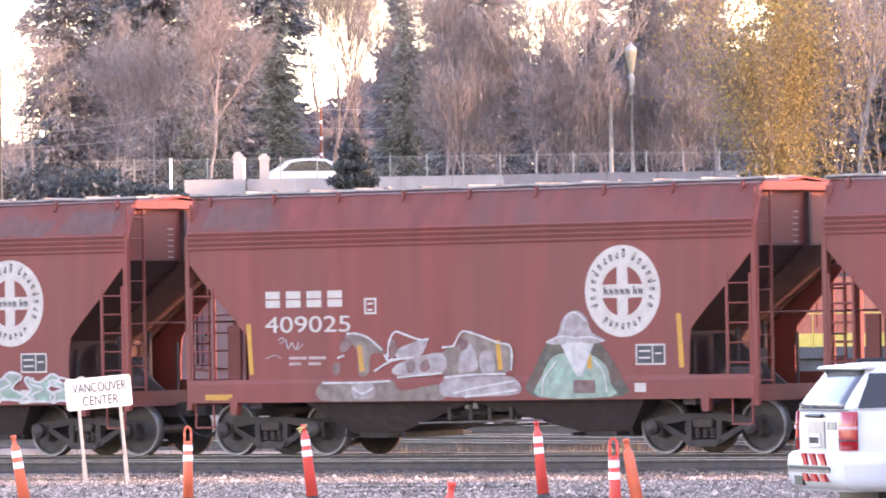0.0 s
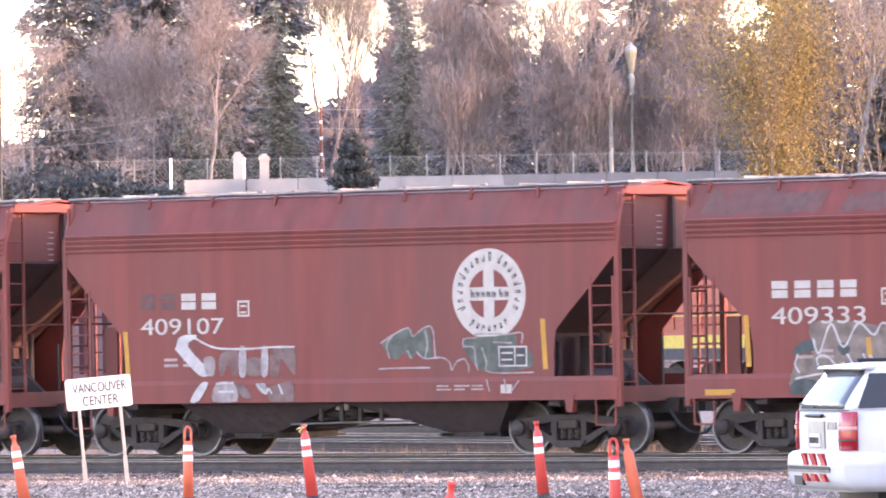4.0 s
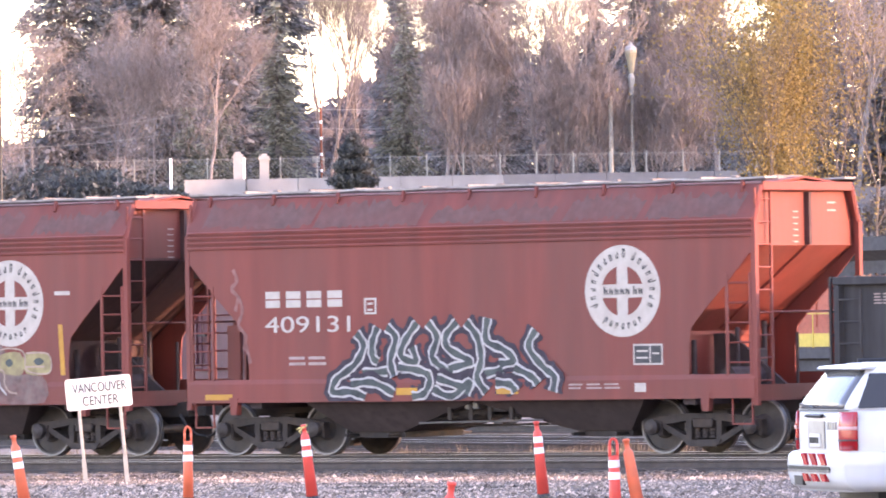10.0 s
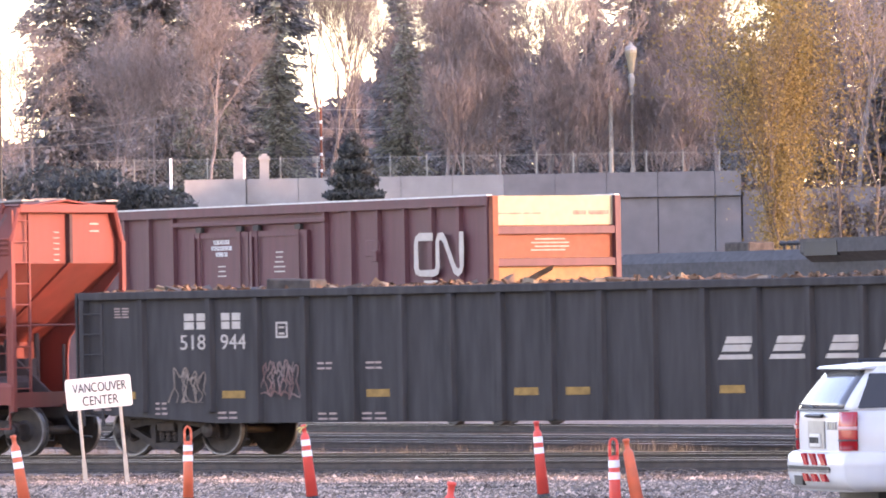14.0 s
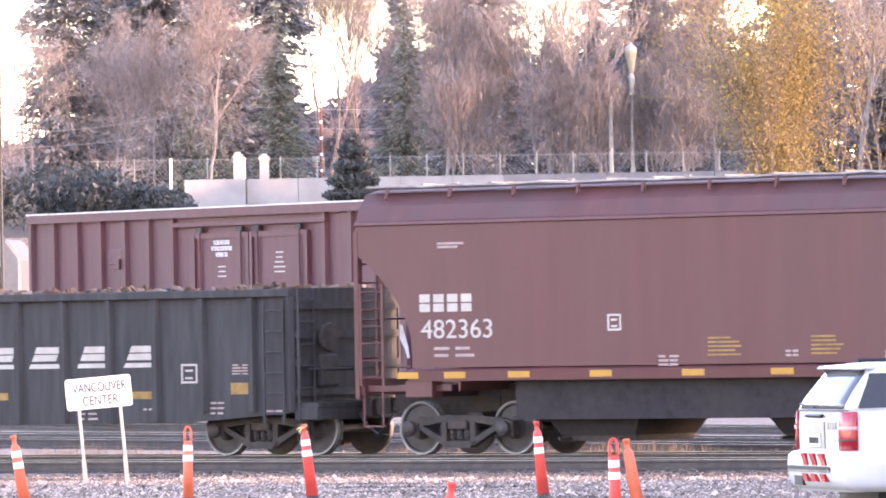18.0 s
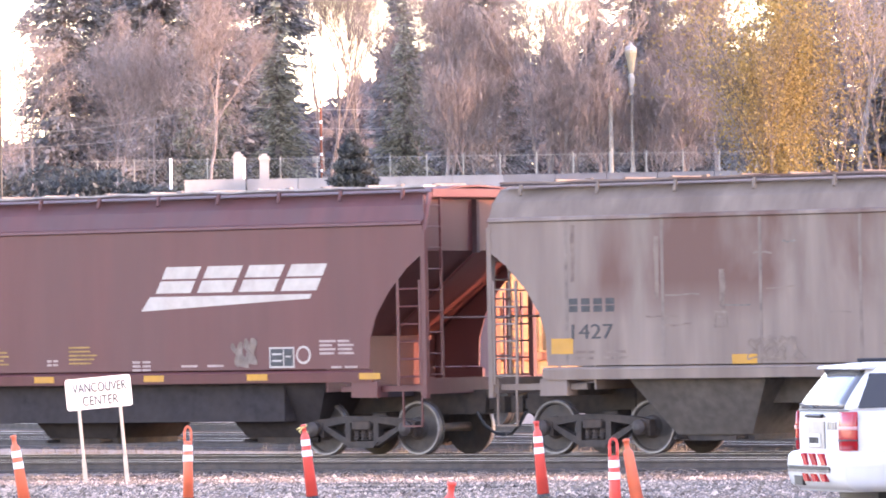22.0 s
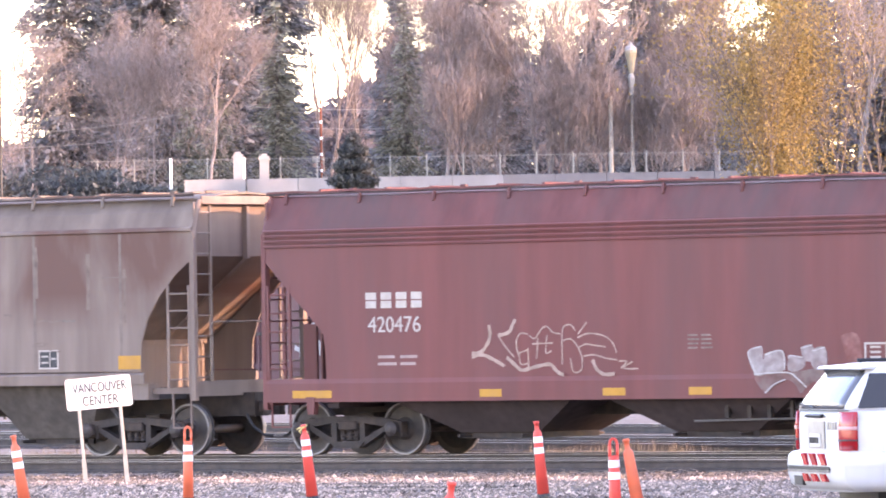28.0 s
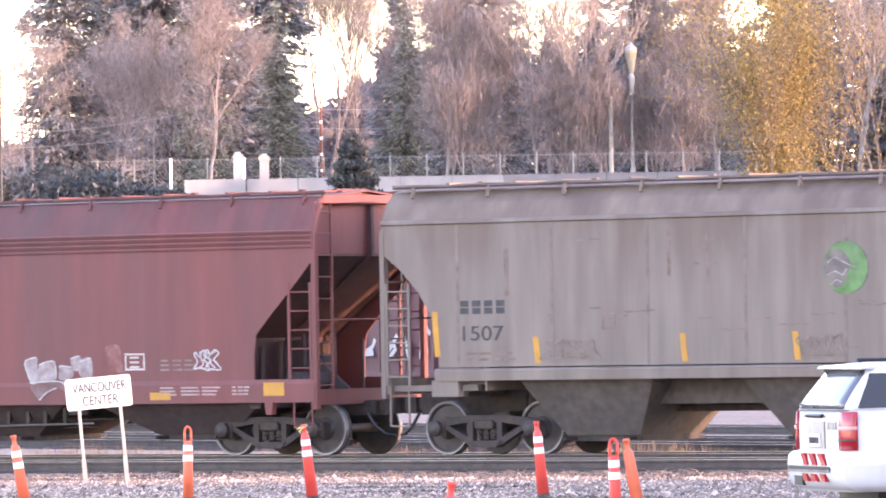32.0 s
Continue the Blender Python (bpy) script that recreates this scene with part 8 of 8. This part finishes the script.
sprayed(car_h, [[(1.94, 1.32), (2.27, 1.34), (2.63, 1.34), (2.80, 1.24), (2.97, 1.10)], [(3.35, 1.27), (3.26, 1.02)], [(2.15, 1.01), (2.33, 1.15), (2.56, 1.23)], [(1.98, 1.32), (1.81, 1.68), (2.08, 1.78)], [(2.14, 1.64), (2.49, 1.70), (2.53, 1.39)], [(2.61, 1.58), (2.65, 1.62), (2.89, 1.59)], [(2.86, 1.74), (3.08, 1.79)], [(3.08, 1.69), (3.33, 1.75)]], UNIT, (("graffiti_line", 0.022, GRAF_WHITE),), -1.612)

# black gondola
for w, x, z in (("518", -8.32, 1.87), ("944", -7.42, 1.87)):
    side_text(w, x, z, 0.26, 0.56, car_e, WHITE, -1.51, "car_number")
block_letters(car_e, -8.23, 2.22, 0.5, 0.28, 2, WHITE, y=-1.512, name="road_mark")
block_letters(car_e, -7.4, 2.22, 0.42, 0.28, 2, WHITE, y=-1.512, name="road_mark")
for x in (3.07, 4.09, 5.2, 6.26):
    block_letters(car_e, x + 0.08, 1.7, 0.55, 0.25, 1, WHITE, 0.45, -1.512, "slanted_mark", 0.0)
    flat_part("slanted_mark", [[(x, 1.57), (x + 0.72, 1.57), (x + 0.76, 1.65), (x + 0.05, 1.65)]], -1.512, WHITE, car_e)
outline_box(car_e, -6.2, 2.05, 0.26, 0.28, -1.512)
outline_box(car_e, 7.56, 1.28, 0.36, 0.34, -1.512)
flat_reflectors(car_e, (-9.6, -7.15, -4.0, -0.86, 0.21, 3.35, 6.65), 1.08, -1.512, 0.5, 0.13, OCHRE)
flat_reflectors(car_e, (8.86,), 1.18, -1.512, 0.4, 0.2, OCHRE)
for i, (x, z, w, n) in enumerate(((-9.8, 2.62, 0.45, 4), (-5.3, 1.62, 0.45, 2), (-4.25, 1.62, 0.5, 2), (-5.3, 0.75, 0.6, 2), (-4.35, 0.75, 0.7, 2), (-7.5, 0.78, 0.6, 2), (-8.9, 0.95, 0.35, 3), (8.7, 1.6, 0.55, 4), (8.2, 0.95, 0.4, 3), (-10.3, 0.85, 0.6, 1), (9.4, 0.8, 0.6, 1), (5.2, 0.78, 0.6, 2), (6.7, 0.85, 0.3, 1))):
    bars(car_e, x, z, w * 0.8, n, 0.035 if n < 4 else 0.024, 0.09 if n < 4 else 0.05, y=-1.512, seed=i + 60, words=2)
graffiti(car_e, -8.5, -7.7, 0.85, 1.6, 26, None, GRAF_GREY, 3, 0.03, -1.512)
graffiti(car_e, -6.5, -5.7, 1.0, 1.75, 27, None, GRAF_MUD, 4, 0.03, -1.512)

# smooth maroon hopper
block_letters(car_f, -7.25, 2.45, 1.1, 0.3, 4, WHITE, name="road_mark", gap=0.25)
side_text("482363", -7.22, 2.0, 0.32, 1.5, car_f, WHITE, name="car_number")
bars(car_f, -6.95, 1.85, 0.9, 2, 0.05, 0.12, seed=41, words=2)
bars(car_f, -6.85, 3.63, 0.7, 2, 0.04, 0.06, seed=42, words=1)
outline_box(car_f, -3.33, 2.08, 0.28, 0.28, -1.606)
flat_reflectors(car_f, (-7.5, -6.5, -5.16, -3.46, -1.58, 0.2, 2.7, 5.0, 7.45), 1.37, -1.64, 0.45, 0.11)
block_letters(car_f, 2.75, 2.86, 3.55, 0.46, 4, WHITE, 0.55, -1.606, "slanted_mark", 0.16)
flat_part("swoosh_mark", [[(2.42, 2.55), (2.62, 2.8), (6.2, 2.8), (6.15, 2.72)]], -1.606, WHITE, car_f, "long white wedge-shaped mark")
for x in (-1.3, 0.75):
    bars(car_f, x, 1.95, 0.75, 5, 0.03, 0.07, OCHRE, seed=int(x * 10) + 80, words=1)
for x, z, w, n in ((-2.3, 1.66, 0.45, 3), (0.25, 1.72, 0.28, 2), (2.2, 1.68, 0.45, 3), (3.3, 1.6, 1.15, 1), (6.35, 2.0, 0.8, 4), (6.6, 1.55, 0.6, 1)):
    bars(car_f, x, z, w, n, 0.04, 0.07, seed=int(x * 10) + 90, words=2)
panel_box(car_f, 5.25, 1.53, 0.55, 0.36, -1.606)
flat_part("round_stencil", [[(6.0 + 0.16 * math.cos(a), 1.75 + 0.16 * math.sin(a)) for a in (2 * math.pi * k / 20 for k in range(20))]], -1.606, WHITE, car_f)
flat_part("round_stencil_field", [[(6.0 + 0.12 * math.cos(a), 1.75 + 0.12 * math.sin(a)) for a in (2 * math.pi * k / 20 for k in range(20))]], -1.61, RED_NEW, car_f)
graffiti(car_f, 4.5, 4.95, 1.55, 2.05, 43, GRAF_GREY, GRAF_GREY, 2, 0.03)


def green_decal(car, x, z):
    def disc(cx, cz, r, k=1.0):
        return [(cx + r * k * math.cos(a), cz + r * math.sin(a)) for a in (2 * math.pi * i / 32 for i in range(32))]
    d = flat_part("round_decal", [disc(x, z, 0.445)], -1.606, DECAL_GREY, car, "faded green round decal with a worn grey field")
    flat_part("decal_field", [disc(x, z, 0.43)], -1.61, GREEN, d, "faded green field")
    flat_part("worn_field", [smooth_loop([(x - 0.41, z + 0.08), (x - 0.26, z + 0.3), (x - 0.04, z + 0.26), (x + 0.1, z + 0.05), (x + 0.04, z - 0.1), (x - 0.04, z - 0.27), (x - 0.24, z - 0.32), (x - 0.41, z - 0.12)])], -1.614, DECAL_GREY, d, "worn grey field")
    for pts in ([(x - 0.36, z + 0.08), (x - 0.2, z + 0.17), (x - 0.05, z + 0.1), (x + 0.08, z + 0.04), (x + 0.2, z)], [(x - 0.36, z - 0.12), (x - 0.2, z - 0.06), (x - 0.06, z - 0.12), (x + 0.02, z - 0.02)], [(x - 0.3, z - 0.28), (x - 0.18, z - 0.2), (x - 0.08, z - 0.24)]):
        part("decal_mark", stroke(smooth_loop(pts, False, 4), 0.022, -1.618, 0.003), GRAF_PALE, d, "pale streak")


def grey_marks(car, number, seed):
    block_letters(car, -6.85, 2.4, 0.93, 0.23, 4, DARKTEXT, name="road_mark", gap=0.3)
    side_text(number, -6.8, 1.95, 0.25, 0.85, car, DARKTEXT, name="car_number")
    bars(car, -6.75, 1.75, 1.2, 2, 0.045, 0.1, GRAF_GREY, seed=seed, words=2)
    outline_box(car, -3.9, 2.1, 0.27, 0.28, -1.606, GRAF_GREY)
    green_decal(car, 1.0, 3.05)
    panel_box(car, 5.0, 1.56, 0.45, 0.34, -1.606)
    for k in range(8):
        x = -6.9 + k * 1.97
        bm = bmesh.new()
        prism(bm, [(x - 0.03, 1.5), (x + 0.03, 1.5), (x + 0.03, 3.93), (x - 0.03, 3.93)], -1.6, -1.6035)
        part("weld_seam", bm, SEAM_GREY, car)


grey_marks(car_g, "1427", 51)
grey_marks(car_i, "1507", 52)
rnd_s = random.Random(88)
for car in (car_g, car_i):
    for k in range(22):
        x, z, w = rnd_s.uniform(-5.3, 6.6), rnd_s.choice((rnd_s.uniform(1.6, 2.6), rnd_s.uniform(2.0, 3.8))), rnd_s.uniform(0.15, 0.7)
        pts = [(x + w * i / 5, z + rnd_s.uniform(-0.02, 0.02)) for i in range(6)]
        part("scuff", stroke(pts, rnd_s.uniform(0.012, 0.035), -1.6025 - 0.0003 * k, 0.002), rnd_s.choice((SEAM_GREY, DECAL_GREY, RUST_RUN)), car, "worn scuff")
    for k in range(11):
        x, z = rnd_s.uniform(-7.4, 7.2), rnd_s.uniform(3.0, 3.9)
        pts = [(x + rnd_s.uniform(-0.015, 0.015), z - d * rnd_s.uniform(0.8, 1.1)) for d in (0, 0.25, 0.5, 0.75, 1.0)]
        part("rust_run", stroke(pts, rnd_s.uniform(0.04, 0.11), -1.6022 - 0.0003 * k, 0.002), RUST_RUN, car, "rusty run")
for x, z, w, h in ((-7.0, 1.83, 0.45, 0.26), (-3.3, 1.58, 0.5, 0.16), (-0.17, 1.6, 0.5, 0.17), (3.3, 1.6, 0.5, 0.17), (7.07, 1.66, 0.5, 0.24)):
    flat_part("reflector_strip", [rect(x - w / 2, x + w / 2, z - h / 2, z + h / 2)], -1.606, YELLOW, car_g, "yellow reflector strip")
graffiti(car_g, -3.2, -2.2, 1.55, 2.0, 53, None, GRAF_GREY, 3, 0.025)
upright_reflectors(car_i, ((-7.37, 1.68, 2.45), (-5.26, 1.55, 2.0), (-2.25, 1.55, 2.02), (0.0, 1.55, 2.02), (4.4, 1.55, 2.02)), w=0.12)
graffiti(car_i, -5.1, -4.0, 1.6, 1.95, 54, None, GRAF_GREY, 3, 0.025)
graffiti(car_i, 0.1, 0.9, 1.6, 2.0, 55, None, GRAF_GREY, 3, 0.025)

# long red hopper
block_letters(car_h, -6.1, 2.53, 1.2, 0.27, 4, WHITE, name="road_mark", gap=0.3)
side_text("420476", -6.05, 2.12, 0.27, 1.12, car_h, WHITE, name="car_number")
bars(car_h, -5.85, 1.72, 0.95, 2, 0.05, 0.12, seed=61, words=2)
flat_part("reflector_strip", [rect(-7.7, -6.85, 1.0, 1.13)], -1.626, YELLOW, car_h, "yellow reflector strip")
flat_reflectors(car_h, (-3.46, -0.9, 0.85, 4.9), 1.06, -1.626, 0.46, 0.13)
flat_part("reflector_strip", [rect(7.2, 7.65, 1.05, 1.28)], -1.626, YELLOW, car_h, "yellow reflector strip")
graffiti(car_h, 5.7, 6.2, 1.5, 1.9, 64, None, GRAF_WHITE, 2, 0.032)
outline_box(car_h, 4.1, 1.52, 0.45, 0.3, -1.606, lines=3)
bars(car_h, -0.2 + 0.8, 2.0, 0.55, 4, 0.03, 0.07, GRAF_GREY, seed=65, words=2)
bars(car_h, 4.9, 1.7, 0.8, 3, 0.035, 0.08, GRAF_GREY, seed=66, words=3)
for x, w in ((4.9, 1.4), (6.5, 0.4)):
    bars(car_h, x, 1.22, w, 3, 0.03, 0.06, seed=67, words=3, y=-1.626)
worn_patches(car_h, HALF3, 70, 0.15)


# ---- scrap in the gondola ----
def scrap_load():
    rnd = random.Random(31)
    t = thing("scrap_load", pose(58.49, 0, 0), "heap of rusty scrap and splintered timber lying in the gondola", "scrap")
    CARS.append((t, 58.49))
    verts, faces = [], []
    for i in range(40):
        x0 = -10.4 + i * 20.2 / 39
        for j in range(6):
            y = -1.4 + j * 0.56
            verts.append(Vector((x0, y, 2.7 + 0.12 * noise.noise(Vector((x0 * 0.7, y, 0))))))
    for i in range(39):
        for j in range(5):
            faces.append((i * 6 + j, (i + 1) * 6 + j, (i + 1) * 6 + j + 1, i * 6 + j + 1))
    share("heap", raw("heap", verts, faces, SCRAP), t, Matrix.Identity(4))
    for i in range(280):
        bm = bmesh.new()
        l, w, h = rnd.uniform(0.06, 0.3), rnd.uniform(0.04, 0.12), rnd.uniform(0.015, 0.07)
        if rnd.random() < 0.035:
            l, w, h = rnd.uniform(0.6, 1.1), 0.06, 0.04
        box(bm, -l, l, -w, w, -h, h)
        for v in bm.verts:
            v.co += Vector((rnd.uniform(-0.3, 0.3) * l, rnd.uniform(-0.3, 0.3) * w, rnd.uniform(-0.4, 0.4) * h))
        o = part("scrap_piece", bm, rnd.choice((SCRAP, SCRAP, SCRAP, RUSTY, TIE, TIMBER)), t)
        o.matrix_basis = pose(rnd.uniform(-10.1, 9.5), rnd.uniform(-1.3, 1.3), 2.8 + rnd.uniform(0, 0.1), rnd.uniform(-25, 25), rnd.uniform(-20, 20), rnd.uniform(0, 180))
    bm = bmesh.new()
    box(bm, -0.45, 0.45, -0.3, 0.3, 0, 0.22)
    o = part("steel_tub", bevelled(bm, 0.03), TIE, t)
    o.matrix_basis = pose(-6.2, -0.9, 2.85, 0, 2, 10)
    rv, rf = [], []
    for _ in range(2200):
        q = Vector((rnd.uniform(-10.3, 9.8), rnd.uniform(-1.4, 1.4), 0))
        q.z = 2.78 + 0.1 * noise.noise(Vector((q.x * 0.8, q.y * 1.2, 4))) + rnd.uniform(0, 0.12)
        d = Vector((rnd.gauss(0, 1), rnd.gauss(0, 1), rnd.gauss(0, 0.5))).normalized() * rnd.uniform(0.03, 0.14)
        limb(rv, rf, q - d, q + d, rnd.uniform(0.015, 0.05), rnd.uniform(0.01, 0.05), 4)
    tagged(share("rubble", raw("rubble", rv, rf, SCRAP), t, Matrix.Identity(4)), kind="stuff")


TIMBER = mat("pale_splintered_timber", (0.24, 0.17, 0.11), 0.85, island=0.4)
RUSTY = mat("orange_rust", (0.17, 0.085, 0.045), 0.9, vary=0.4)
scrap_load()


# ---- movement ----
def motions():
    for car, x in CARS:
        walk(car, [(t, pose(x + s, 0, 0)) for t, s in TRAVEL])
    # the hatchback crosses behind the parapet from left to right, then stays hidden beyond the trees
    def road(u):
        p = plan(270, u)
        return pose(p.x, p.y, TERRACE, 0, 0, VIEW_RZ)
    walk(ROADCAR, [(0, road(-4.6)), (1, road(10.6)), (2, road(25.8)), (6, road(80)), (32, road(420))])
    n = 214
    for w, x in WHEELSETS:
        walk(w, [(32.0 * k / n, pose(x, 0, WHEEL_R, 0, math.degrees(lerp_s(32.0 * k / n) / WHEEL_R), 0)) for k in range(n + 1)])


motions()
